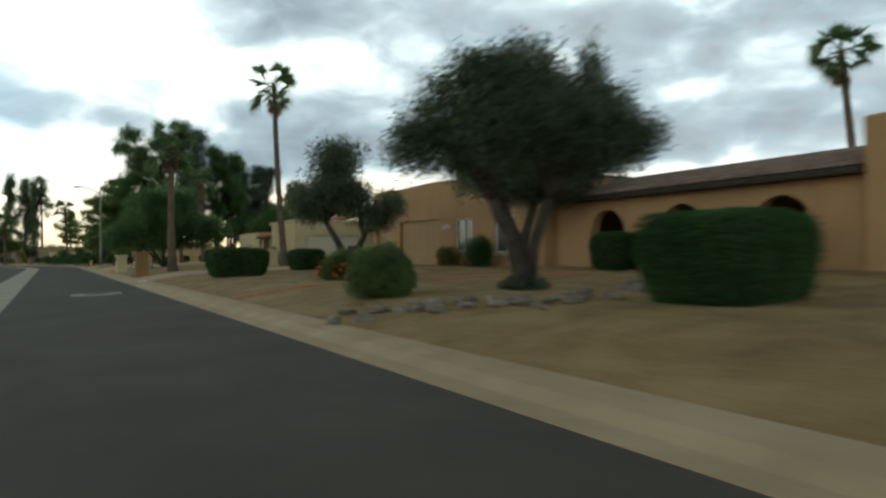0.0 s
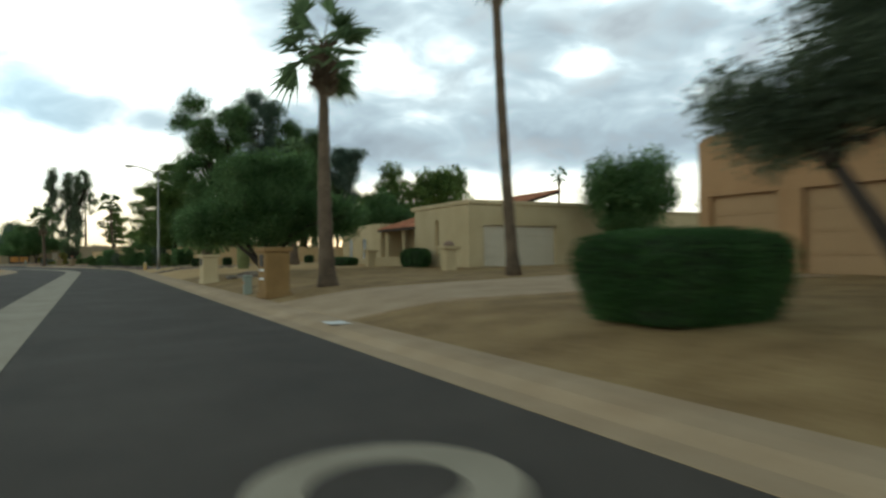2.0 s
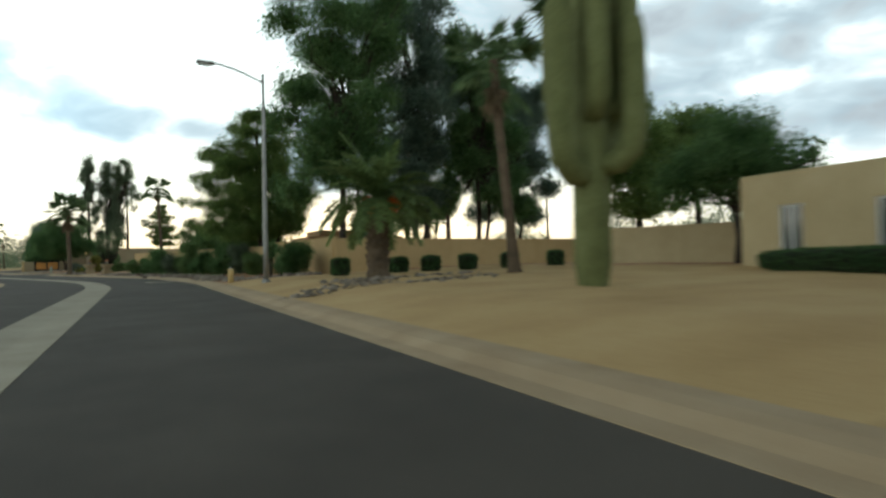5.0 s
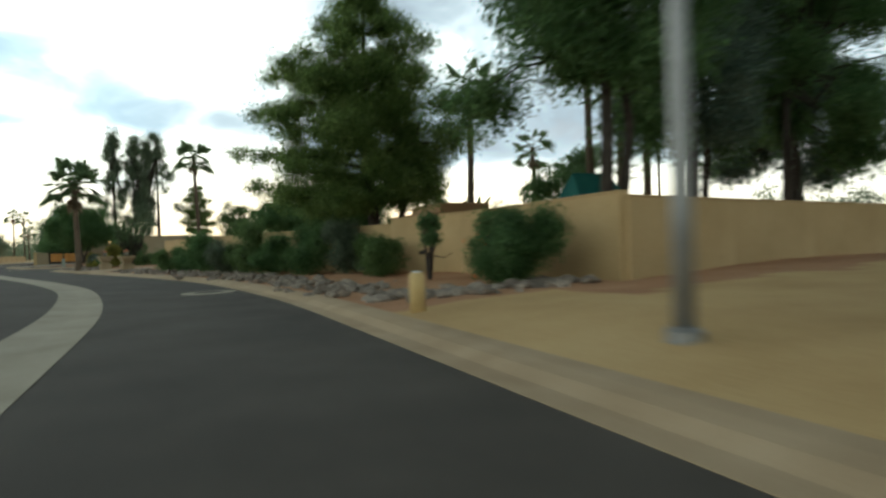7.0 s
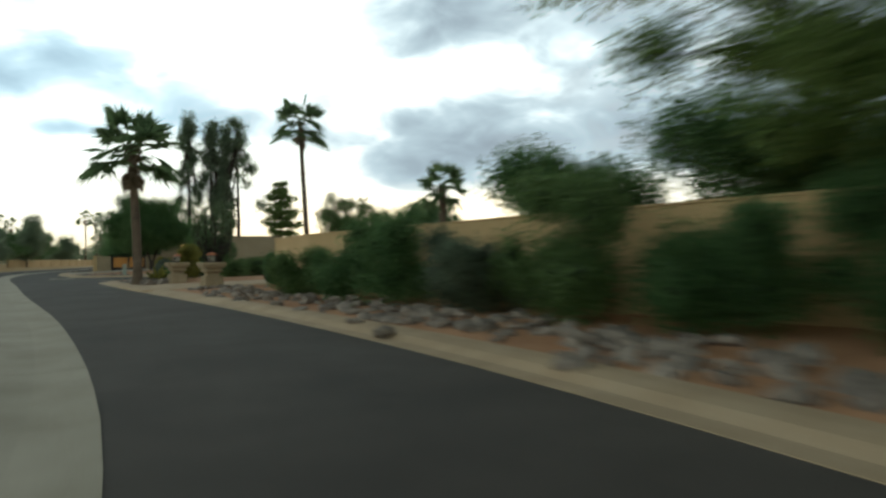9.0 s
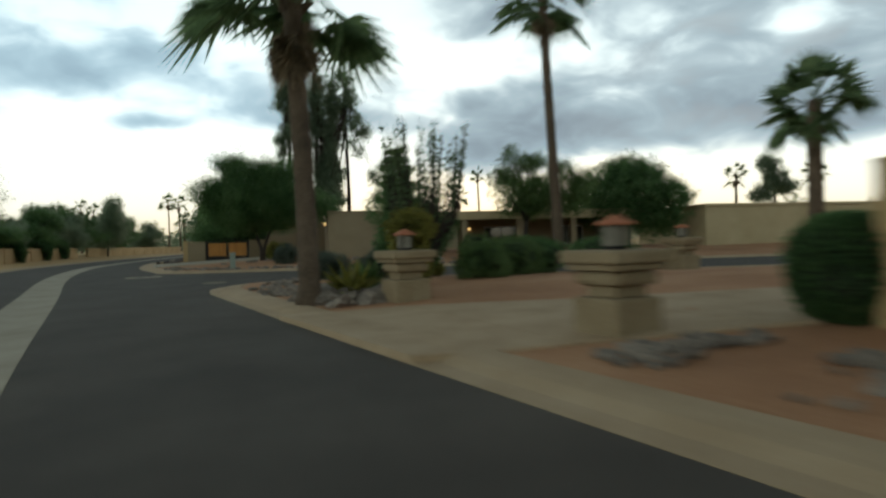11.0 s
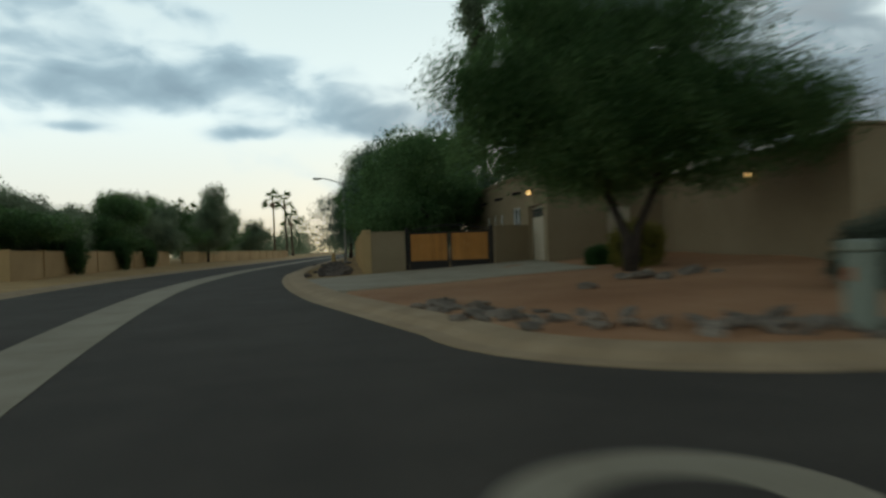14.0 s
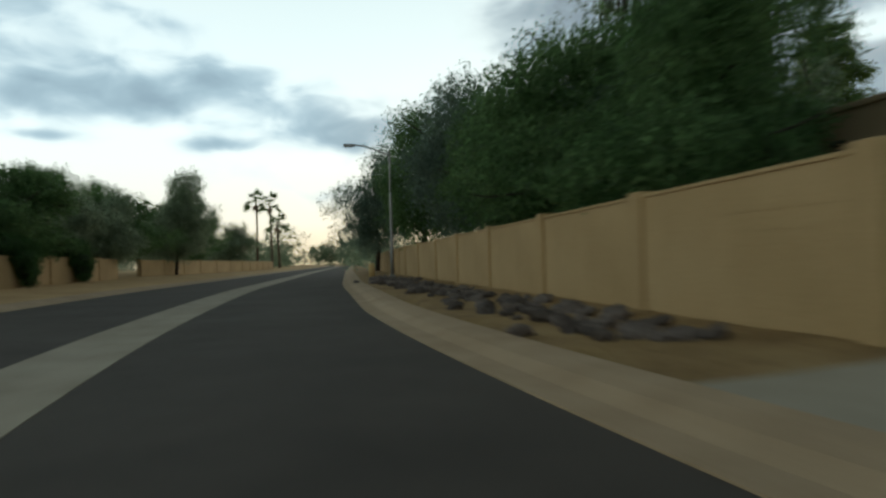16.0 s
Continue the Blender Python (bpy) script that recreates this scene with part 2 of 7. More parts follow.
M_DOOR_CREAM = material("cream_door_paint", [(0.50, 0.43, 0.32), (0.55, 0.475, 0.36)], 0.6, scale=1, fine=20, bump=0.08)
# dark metal fittings; also the painted shade of the cream porch recess
M_DARK = material("dark_metal_and_shade", [(0.022, 0.019, 0.017), (0.035, 0.031, 0.028)], 0.55, metal=0.6, scale=4, fine=30, bump=0.1)
M_GALV = material("galvanised_steel", [(0.24, 0.23, 0.22), (0.31, 0.30, 0.285)], 0.5, metal=0.7, scale=3, fine=30, bump=0.1)
M_AMBER = material("amber_gate_wood", [(0.34, 0.135, 0.024), (0.41, 0.172, 0.035), (0.47, 0.21, 0.050)], 0.65, scale=1.2, fine=30, bump=0.2, objvar=0.12)
M_GREEN_BOX = material("utility_green", [(0.22, 0.245, 0.195), (0.27, 0.295, 0.24)], 0.6, scale=2, fine=25, bump=0.08)
M_YELLOW_POST = material("faded_yellow_paint", [(0.50, 0.34, 0.14), (0.58, 0.41, 0.19)], 0.7, scale=4, fine=30, bump=0.15)
M_SIGN = material("white_paint", [(0.66, 0.66, 0.64), (0.74, 0.74, 0.72)], 0.6, scale=4, fine=30, bump=0.05)
M_FROST = material("frosted_pane", [(0.20, 0.175, 0.13), (0.25, 0.22, 0.165)], 0.4, scale=4, fine=30, bump=0.03)
M_STONE_PLANTER = material("cast_stone", [(0.22, 0.155, 0.085), (0.28, 0.205, 0.118), (0.34, 0.255, 0.155)], 0.9, scale=2, fine=25, bump=0.4)
M_TEAL = material("teal_canvas", [(0.010, 0.10, 0.085), (0.016, 0.14, 0.115)], 0.8, scale=2, fine=25, bump=0.1)


def glass_material():
    m = bpy.data.materials.new("window_glass")
    m.use_nodes = True
    b = m.node_tree.nodes["Principled BSDF"]
    b.inputs["Base Color"].default_value = (0.07, 0.072, 0.066, 1)
    b.inputs["Roughness"].default_value = 0.04
    b.inputs["Specular IOR Level"].default_value = 0.9
    return m


def glow_material(name, colour, strength):
    m = bpy.data.materials.new(name)
    m.use_nodes = True
    b = m.node_tree.nodes["Principled BSDF"]
    b.inputs["Base Color"].default_value = (*colour, 1)
    b.inputs["Emission Color"].default_value = (*colour, 1)
    b.inputs["Emission Strength"].default_value = strength
    return m


M_SANDY = material("sandy_asphalt", [(0.17, 0.13, 0.088), (0.23, 0.18, 0.122), (0.30, 0.235, 0.16)], 0.95, scale=3, fine=40, bump=0.4)
M_OCHRE = material("ochre_stucco", [(0.20, 0.115, 0.042), (0.25, 0.145, 0.056), (0.29, 0.175, 0.072)], 0.92, scale=1.5, fine=35, bump=0.35, bump_scale=60)
# grey-green leaf colour, lightened further to paint distance haze into far trees
M_HAZE_LEAF = leaf_material("haze_paled_leaf", (0.085, 0.115, 0.072), (0.130, 0.166, 0.106), (0.185, 0.222, 0.150), 0.75)
M_GLASS = glass_material()
M_BULB = glow_material("warm_bulb", (1.0, 0.62, 0.22), 5.0)


# ---- building tools ----
def thing(name, x, y, z, label, category, group="", kind="", turn=0.0):
    ob = new(name)
    ob.matrix_world = pose(x, y, z, 0, 0, turn)
    ob.empty_display_size = 0.2
    return tagged(ob, label, category, group, kind)


def part(name, bm, mat, parent=None, label="", smooth=False):
    me = bpy.data.meshes.new(name)
    if isinstance(bm, tuple):
        me.from_pydata(*bm)
    else:
        bm.to_mesh(me)
        bm.free()
    me.materials.append(mat)
    if smooth:
        me.polygons.foreach_set("use_smooth", [True] * len(me.polygons))
    ob = new(name, me)
    if parent is not None:
        ob.parent = parent
    if label:
        ob["label"] = label
    return ob


def box(bm, x0, x1, y0, y1, z0, z1, bevel=0.0):
    b = bmesh.new() if bevel else bm
    vs = [b.verts.new((x, y, z)) for z in (z0, z1) for x, y in ((x0, y0), (x1, y0), (x1, y1), (x0, y1))]
    for f in ((3, 2, 1, 0), (4, 5, 6, 7), (0, 1, 5, 4), (1, 2, 6, 5), (2, 3, 7, 6), (3, 0, 4, 7)):
        b.faces.new([vs[i] for i in f])
    if bevel:
        bmesh.ops.bevel(b, geom=b.edges[:], offset=bevel, segments=2, affect="EDGES", profile=0.5)
        join(bm, b)
    return bm


def join(bm, other):
    start = len(bm.verts)
    new_v = [bm.verts.new(v.co) for v in other.verts]
    other.verts.index_update()
    for f in other.faces:
        bm.faces.new([new_v[v.index] for v in f.verts])
    other.free()
    return start


def tube(bm, pts, radii, seg=8, cap=True):
    """A round limb along points, with a radius at each."""
    rings = []
    pts = [Vector(p) for p in pts]
    for i, p in enumerate(pts):
        d = (pts[min(i + 1, len(pts) - 1)] - pts[max(i - 1, 0)]).normalized()
        side = d.cross(Vector((0.31, 0.95, 0.05)))
        if side.length < 1e-3:
            side = d.cross(Vector((1, 0, 0)))
        side.normalize()
        up = d.cross(side)
        r = radii[i]
        rings.append([bm.verts.new(p + r * (math.cos(a) * side + math.sin(a) * up)) for a in (2 * math.pi * k / seg for k in range(seg))])
    for a, b in zip(rings, rings[1:]):
        for k in range(seg):
            bm.faces.new((a[k], a[(k + 1) % seg], b[(k + 1) % seg], b[k]))
    if cap:
        bm.faces.new(rings[0][::-1])
        bm.faces.new(rings[-1])
    return bm


def lathe(bm, profile, seg=16, x=0.0, y=0.0):
    """A turned form from (radius, height) pairs."""
    rings = [[bm.verts.new((x + r * math.cos(2 * math.pi * k / seg), y + r * math.sin(2 * math.pi * k / seg), z)) for k in range(seg)] for r, z in profile]
    for a, b in zip(rings, rings[1:]):
        for k in range(seg):
            bm.faces.new((a[k], a[(k + 1) % seg], b[(k + 1) % seg], b[k]))
    bm.faces.new(rings[0][::-1])
    bm.faces.new(rings[-1])
    return bm


def leaves(rng, blobs, count, size, clump=0.35, per=14, flat=0.0, aspect=2.2, shell=0.55, droop=0.0):
    """Many small leaf blades in loose clumps filling the blobs (cx, cy, cz, rx, ry, rz): returns (verts, edges, faces)."""
    vol = np.array([b[3] * b[4] * b[5] for b in blobs]) ** 0.75
    count = int(count * 1.7)
    size = size * 0.92
    share = rng.multinomial(max(1, count // per), vol / vol.sum())
    cents = []
    for b, n in zip(blobs, share):
        v = rng.normal(size=(n, 3))
        v /= np.linalg.norm(v, axis=1, keepdims=True) + 1e-9
        # an uneven outline: the reach changes with the direction
        ph = rng.uniform(0, 6.28, 4)
        wob = 1 + 0.13 * np.sin(3 * np.arctan2(v[:, 1], v[:, 0]) + ph[0]) + 0.12 * np.sin(4 * v[:, 2] + ph[1]) + 0.10 * np.sin(7 * v[:, 0] + ph[2])
        r = (shell + (1 - shell) * rng.random(n)) * wob
        low = rng.random(n) < 0.25
        r[low] *= rng.random(low.sum())
        cents.append(np.array(b[:3]) + v * r[:, None] * np.array(b[3:6]))
    cents = np.concatenate(cents)
    c = np.repeat(cents, per, axis=0)
    n = len(c)
    off = rng.normal(size=(n, 3))
    off *= (clump * 0.85 * rng.random(n) ** 0.5 / (np.linalg.norm(off, axis=1) + 1e-9))[:, None]
    off[:, 2] -= np.abs(rng.normal(size=n)) * droop
    p = c + off
    d = rng.normal(size=(n, 3))
    d[:, 2] = d[:, 2] * (1 - flat) - droop * 1.5
    d /= np.linalg.norm(d, axis=1, keepdims=True) + 1e-9
    s = np.cross(d, rng.normal(size=(n, 3)))
    s /= np.linalg.norm(s, axis=1, keepdims=True) + 1e-9
    ln = (size * rng.uniform(0.6, 1.3, n))[:, None]
    w = ln / aspect
    quad = np.stack([p - d * ln * 0.5 - s * w * 0.5, p - d * ln * 0.5 + s * w * 0.5, p + d * ln * 0.6], 1).reshape(-1, 3)
    idx = np.arange(3 * n).reshape(-1, 3)
    return quad.tolist(), [], idx.tolist()


def limbs(bm, rng, base, tips, r0, rise=0.45, wobble=0.15, seg=7, twigs=0):
    """Curved tapering limbs from a base to each tip."""
    b = Vector(base)
    for t in tips:
        t = Vector(t)
        pts, rad = [], []
        for k in range(7):
            u = k / 6
            p = b.lerp(t, u)
            p.z = b.z + (t.z - b.z) * (u ** (1 - rise) if rise > 0 else u)
            if 0 < k < 6:
                p += Vector(rng.normal(size=3) * wobble)
            pts.append(p)
            rad.append(r0 * (1 - 0.82 * u))
        tube(bm, pts, rad, seg)
        for _ in range(twigs):
            k = int(rng.integers(2, 6))
            e = pts[k] + Vector((rng.normal() * 0.7, rng.normal() * 0.7, abs(rng.normal()) * 0.6))
            tube(bm, [pts[k], pts[k].lerp(e, 0.5) + Vector(rng.normal(size=3) * 0.1), e], [rad[k] * 0.5, rad[k] * 0.35, rad[k] * 0.12], 5)
    return bm


def tree(name, x, y, z, label, trunk, blobs, count, leaf, mat, seed, category="tree", bark=None, per=14, clump=0.4, aspect=2.2, droop=0.0, flat=0.0, shell=0.5, tips=None, twigs=1, group="", r_limb=None, wobble=0.12):
    """trunk: list of stems, each a list of (x, y, z, radius); limbs run from the stem's end into every blob."""
    rng = np.random.default_rng(seed)
    ob = thing(name, x, y, z, label, category, group)
    bm = bmesh.new()
    ends = []
    for stem in trunk:
        tube(bm, [s[:3] for s in stem], [s[3] for s in stem], 10)
        ends.append(stem[-1])
    for b in blobs:
        e = min(ends, key=lambda q: (q[0] - b[0]) ** 2 + (q[1] - b[1]) ** 2)
        tgt = [(b[0], b[1], b[2] + b[5] * 0.3)]
        for _ in range(2):
            tgt.append((b[0] + rng.normal() * b[3] * 0.45, b[1] + rng.normal() * b[4] * 0.45, b[2] + rng.normal() * b[5] * 0.35))
        limbs(bm, rng, e[:3], tgt, r_limb or e[3] * 0.6, twigs=twigs, wobble=wobble)
    part("trunk", bm, bark or M_BARK, ob, smooth=True)
    part("crown", leaves(rng, blobs, count, leaf, clump, per, flat, aspect, shell, droop), mat, ob)
    return ob


def shrub(name, x, y, z, label, blobs, count, leaf, mat, seed, category="shrub", group="", core=0.72, clump=0.16, extra=None, aspect=2.0, shell=0.75):
    rng = np.random.default_rng(seed)
    ob = thing(name, x, y, z, label, category, group)
    bm = bmesh.new()
    for b in blobs:
        s = bmesh.new()
        bmesh.ops.create_icosphere(s, subdivisions=3, radius=1.0)
        for v in s.verts:
            k = 1 + 0.12 * noise.noise(v.co * 2.3 + Vector((seed, 0, 0)))
            v.co = Vector((b[0] + v.co.x * b[3] * core * k, b[1] + v.co.y * b[4] * core * k, max(0.0, b[2] + v.co.z * b[5] * core * k)))
        join(bm, s)
    # solid blobs coloured as the shrub's shaded inside
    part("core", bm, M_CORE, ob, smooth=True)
    part("leaves", leaves(rng, blobs, count, leaf, clump, 8, 0, aspect, shell), mat, ob)
    if extra:
        emat, en, esize, ename = extra
        tagged(part(ename, leaves(rng, blobs, en, esize, 0.12, 3, 0, 1.3, 0.95), emat, ob), kind="stuff")
    return ob


def clipped_hedge(name, x, y, z, lx, ly, lz, label, seed, turn=0.0, taper=0.9, mat=None, count=9000, leaf=0.05, category="hedge", group="", roundness=4.0):
    """A hedge clipped to a soft block, narrower at its foot: dense leaves over a body coloured as inner shade."""
    rng = np.random.default_rng(seed)
    ob = thing(name, x, y, z, label, category, group, turn=turn)

    def shape(v):
        e = roundness
        n = (np.abs(v) ** e).sum(1) ** (1 / e)
        u = v / n[:, None]
        h = u[:, 2] * 0.5 + 0.5
        k = taper + (1 - taper) * np.minimum(1, h * 1.6)
        return np.stack([u[:, 0] * lx / 2 * k, u[:, 1] * ly / 2 * k, h * lz], 1)

    s = bmesh.new()
    bmesh.ops.create_icosphere(s, subdivisions=4, radius=1.0)
    pts = shape(np.array([v.co for v in s.verts])) * 0.95
    for v, p in zip(s.verts, pts):
        v.co = Vector(p) + Vector((0, 0, 0.0)) + 0.05 * noise.noise(Vector(p) * 3.0) * Vector((1, 1, 0.4))
        v.co.z = max(0.0, v.co.z)
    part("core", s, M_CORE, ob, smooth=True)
    v = rng.normal(size=(count, 3))
    v[:, 2] *= 1.1
    v /= np.linalg.norm(v, axis=1, keepdims=True)
    p = shape(v)
    bumps = np.array([noise.noise(Vector(q) * 2.6) * 0.5 + noise.noise(Vector(q) * 6.0) * 0.3 for q in p])
    p = p * (0.985 + 0.055 * bumps[:, None]) + rng.normal(size=p.shape) * 0.022
    p[:, 2] = np.maximum(p[:, 2], 0.03)
    d = rng.normal(size=(count, 3)) + v * 0.6
    d /= np.linalg.norm(d, axis=1, keepdims=True)
    w = np.cross(d, rng.normal(size=(count, 3)))
    w /= np.linalg.norm(w, axis=1, keepdims=True)
    ln = (leaf * rng.uniform(0.7, 1.4, count))[:, None]
    quad = np.stack([p - d * ln * 0.6, p + w * ln * 0.35, p + d * ln * 0.6, p - w * ln * 0.35], 1).reshape(-1, 3)
    part("leaves", (quad.tolist(), [], np.arange(4 * count).reshape(-1, 4).tolist()), mat or M_HEDGE, ob)
    return ob


def fan_frond(rng, base, az, el, stalk, blade, sag):
    """One fan leaf: a stalk and a pleated half-round blade of narrow fingers with hanging tips."""
    vs, fs = [], []
    d = Vector((math.cos(az) * math.cos(el), math.sin(az) * math.cos(el), math.sin(el)))
    side = Vector((-math.sin(az), math.cos(az), 0))
    up = side.cross(d) * -1
    twist = rng.uniform(-0.75, 0.75)
    side, up = side * math.cos(twist) + up * math.sin(twist), up * math.cos(twist) - side * math.sin(twist)
    hub = base + d * stalk + Vector((0, 0, -sag * stalk * 0.25))

    def quad(a, b, w0, w1, ax):
        n = len(vs)
        vs.extend([a - ax * w0, a + ax * w0, b + ax * w1, b - ax * w1])
        fs.append((n, n + 1, n + 2, n + 3))

    quad(base, hub, 0.035, 0.02, side)
    quad(base, hub, 0.02, 0.015, up)
    n = 19
    rim = []
    for k in range(n):
        a = radians(-84 + 168 * k / (n - 1))
        fd = (d * math.cos(a) + side * math.sin(a) + up * (0.10 if k % 2 else -0.05)).normalized()
        ln = blade * (0.74 + 0.26 * math.cos(a * 0.7)) * rng.uniform(0.9, 1.1)
        rim.append((hub + fd * ln * 0.48 + Vector((0, 0, -sag * ln * 0.10)), hub + fd * ln * 0.95 + Vector((0, 0, -sag * ln * 0.30))))
    # the pleated web joins the fingers over their inner half; the outer halves hang free
    for (m0, t0), (m1, t1) in zip(rim, rim[1:]):
        i = len(vs)
        vs.extend([hub, m0, m1, m0.lerp(m1, 0.12), m0.lerp(m1, 0.88), t0.lerp(t1, 0.5)])
        fs.append((i, i + 1, i + 2))
        fs.append((i + 3, i + 4, i + 5))
    return vs, fs


def fan_palm(name, x, y, z, height, label, seed, r0=0.24, r1=0.15, crown=1.0, n=34, lean=(0, 0), skirt=0.6, group="", boot=0.0, category="palm tree"):
    """A tall fan palm: a slightly bent ringed trunk, a skirt of dead leaves and a head of fan leaves."""
    rng = np.random.default_rng(seed)
    ob = thing(name, x, y, z, label, category, group)
    bm = bmesh.new()
    pts, rad = [], []
    steps = 26
    for k in range(steps + 1):
        u = k / steps
        pts.append((lean[0] * u + 0.12 * math.sin(u * 3 + seed), lean[1] * u + 0.10 * math.sin(u * 2.2 + seed), height * u))
        r = r1 + (r0 - r1) * (1 - u) ** 1.3 + (0.10 * math.exp(-u * 30))
        rad.append(r * (1 + (0.05 if k % 2 else -0.03)))
    tube(bm, pts, rad, 12)
    part("trunk", bm, M_PALM_BARK, ob, smooth=True)
    head = Vector(pts[-1])
    vs, fs, dv, df = [], [], [], []
    for k in range(int(n * 0.8)):
        el = radians(-32 + 110 * ((k * 0.7549) % 1.0)) if k else radians(80)
        a, b = fan_frond(rng, head + Vector((0, 0, rng.uniform(-0.25, 0.15))), k * 2.4 + rng.normal() * 0.2, el, crown * rng.uniform(0.75, 1.1), crown * rng.uniform(0.85, 1.1), 0.55 + 0.6 * math.cos(el))
        fs += [tuple(i + len(vs) for i in f) for f in b]
        vs += a
    for k in range(int(13 * skirt)):
        a, b = fan_frond(rng, head + Vector((0, 0, -0.2 - rng.uniform(0, skirt))), k * 2.4 + rng.normal() * 0.3, radians(rng.uniform(-86, -62)), crown * 0.45, crown * 0.55, 0.8)
        df += [tuple(i + len(dv) for i in f) for f in b]
        dv += a
    part("crown", (vs, [], fs), M_PALM, ob)
    if df:
        part("dead_frond_skirt", (dv, [], df), M_DRY, ob, "hanging dry brown fan leaves")
    if boot:
        bm = bmesh.new()
        for k in range(int(boot * 40)):
            a, h = k * 2.4, height - 0.1 - boot * (k / (boot * 40))
            u = h / height
            c = Vector((lean[0] * u + 0.12 * math.sin(u * 3 + seed), lean[1] * u + 0.10 * math.sin(u * 2.2 + seed), h))
            d = Vector((math.cos(a), math.sin(a), 0.9))
            tube(bm, [c, c + d * 0.42], [0.07, 0.03], 5)
        tagged(part("leaf_stub", bm, M_PALM_BARK, ob, "criss-cross stubs of cut leaf stalks"), kind="stuff")
    return ob


def date_palm(name, x, y, z, height, label, seed, r=0.3, frond=3.0, n=44, fruit=False, low=-25, mat=None):
    """A feather palm: stout knobbly trunk, arching leaves with rows of leaflets."""
    rng = np.random.default_rng(seed)
    ob = thing(name, x, y, z, label, "palm tree")
    bm = bmesh.new()
    tube(bm, [(0, 0, height * k / 16) for k in range(17)], [r * (1.0 + (0.09 if k % 2 else -0.05) + 0.25 * math.exp(-k * 0.9)) for k in range(17)], 12)
    for k in range(70):
        a, h = k * 2.4, height * (0.15 + 0.85 * k / 70)
        p = Vector((math.cos(a) * r * 0.9, math.sin(a) * r * 0.9, h))
        tube(bm, [p, p + Vector((math.cos(a) * 0.12, math.sin(a) * 0.12, 0.16))], [0.07, 0.035], 5)
    part("trunk", bm, M_PALM_BARK, ob)
    vs, fs = [], []
    for k in range(n):
        az, el = k * 2.4 + rng.normal() * 0.15, radians(rng.uniform(low, 75))
        p, d = Vector((0, 0, height)), Vector((math.cos(az) * math.cos(el), math.sin(az) * math.cos(el), math.sin(el)))
        ln = frond * rng.uniform(0.8, 1.1)
        steps = 22
        for s in range(steps):
            u = s / steps
            q = p + d * ln / steps
            side = Vector((-math.sin(az), math.cos(az), 0))
            n0 = len(vs)
            w = 0.03 * (1 - u) + 0.006
            vs += [p - side * w, p + side * w, q + side * w, q - side * w]
            fs.append((n0, n0 + 1, n0 + 2, n0 + 3))
            if s > 2:
                for sg in (-1, 1):
                    for h in (0.0, 0.5):
                        b = p.lerp(q, h)
                        ld = (side * sg * 0.8 + d * 0.65 + Vector((0, 0, 0.25 + rng.normal() * 0.12))).normalized()
                        ll = frond * 0.19 * math.sin(math.pi * (0.12 + 0.85 * u)) + 0.05
                        t = b + ld * ll + Vector((0, 0, -0.06))
                        ax = d * 0.045
                        n0 = len(vs)
                        vs += [b - ax, b + ax, t]
                        fs.append((n0, n0 + 1, n0 + 2))
            d = (d + Vector((0, 0, -0.05 * (0.4 + math.cos(el))))).normalized()
            p = q
    part("crown", (vs, [], fs), mat or M_DATE, ob)
    if fruit:
        blobs = [(0.5, -0.35, height - 0.15, 0.22, 0.22, 0.35), (-0.45, -0.3, height - 0.2, 0.2, 0.2, 0.3)]
        part("fruit_cluster", leaves(rng, blobs, 1600, 0.07, 0.1, 6, 0, 1.2, 0.4), M_FLOWER, ob, "hanging orange date clusters")
    return ob


def wall_panel(bm, length, height, thick, openings=(), z0=0.0):
    """A wall along +x from the origin, its front on y = 0, with holes (x0, x1, sill, head, arch rise) right through it."""
    cuts = {0.0, length}
    for o in openings:
        cuts |= {o[0], o[1]}
        if len(o) > 4 and o[4]:
            cuts |= {o[0] + (o[1] - o[0]) * k / 12 for k in range(13)}
    cuts = sorted(cuts)
    for a, b in zip(cuts, cuts[1:]):
        m = (a + b) / 2
        hole = next((o for o in openings if o[0] < m < o[1]), None)
        if hole is None:
            box(bm, a, b, 0, thick, z0, height)
            continue
        if hole[2] > z0:
            box(bm, a, b, 0, thick, z0, hole[2])
        if len(hole) > 4 and hole[4]:
            tops = []
            for q in (a, b):
                u = (q - hole[0]) / (hole[1] - hole[0]) * 2 - 1
                tops.append(hole[3] + hole[4] * math.sqrt(max(0, 1 - u * u)))
            vs = [bm.verts.new(p) for p in ((a, 0, tops[0]), (b, 0, tops[1]), (b, thick, tops[1]), (a, thick, tops[0]), (a, 0, height), (b, 0, height), (b, thick, height), (a, thick, height))]
            for f in ((3, 2, 1, 0), (4, 5, 6, 7), (0, 1, 5, 4), (1, 2, 6, 5), (2, 3, 7, 6), (3, 0, 4, 7)):
                bm.faces.new([vs[i] for i in f])
        else:
            box(bm, a, b, 0, thick, hole[3], height)
    bmesh.ops.remove_doubles(bm, verts=bm.verts[:], dist=0.0005)
    return bm


def move(bm, m):
    bmesh.ops.transform(bm, matrix=m, verts=bm.verts[:])
    return bm


# ---- road line ----
CY = [-120, 0, 90, 93, 100, 104, 113, 127, 134, 141, 148, 154.5, 162, 171, 178, 188, 197, 257, 460]
CX = [0, 0, 0, -0.25, -1.0, -1.75, -4.2, -8.75, -10.85, -13.0, -15.28, -17.2, -19.15, -21.15, -22.25, -23.28, -24.0, -26.0, -31]
LINE_Y = np.arange(-120, 461, 1.0)
LINE_X = np.interp(LINE_Y, CY, CX)
for _ in range(3):
    LINE_X[2:-2] = np.convolve(LINE_X, np.ones(5) / 5, "valid")
LANE = 3.75         # from the strip's near edge to the kerb
STRIP = 1.1
SIDE_A, SIDE_B = 142.3, 152.9   # the side street lies between these


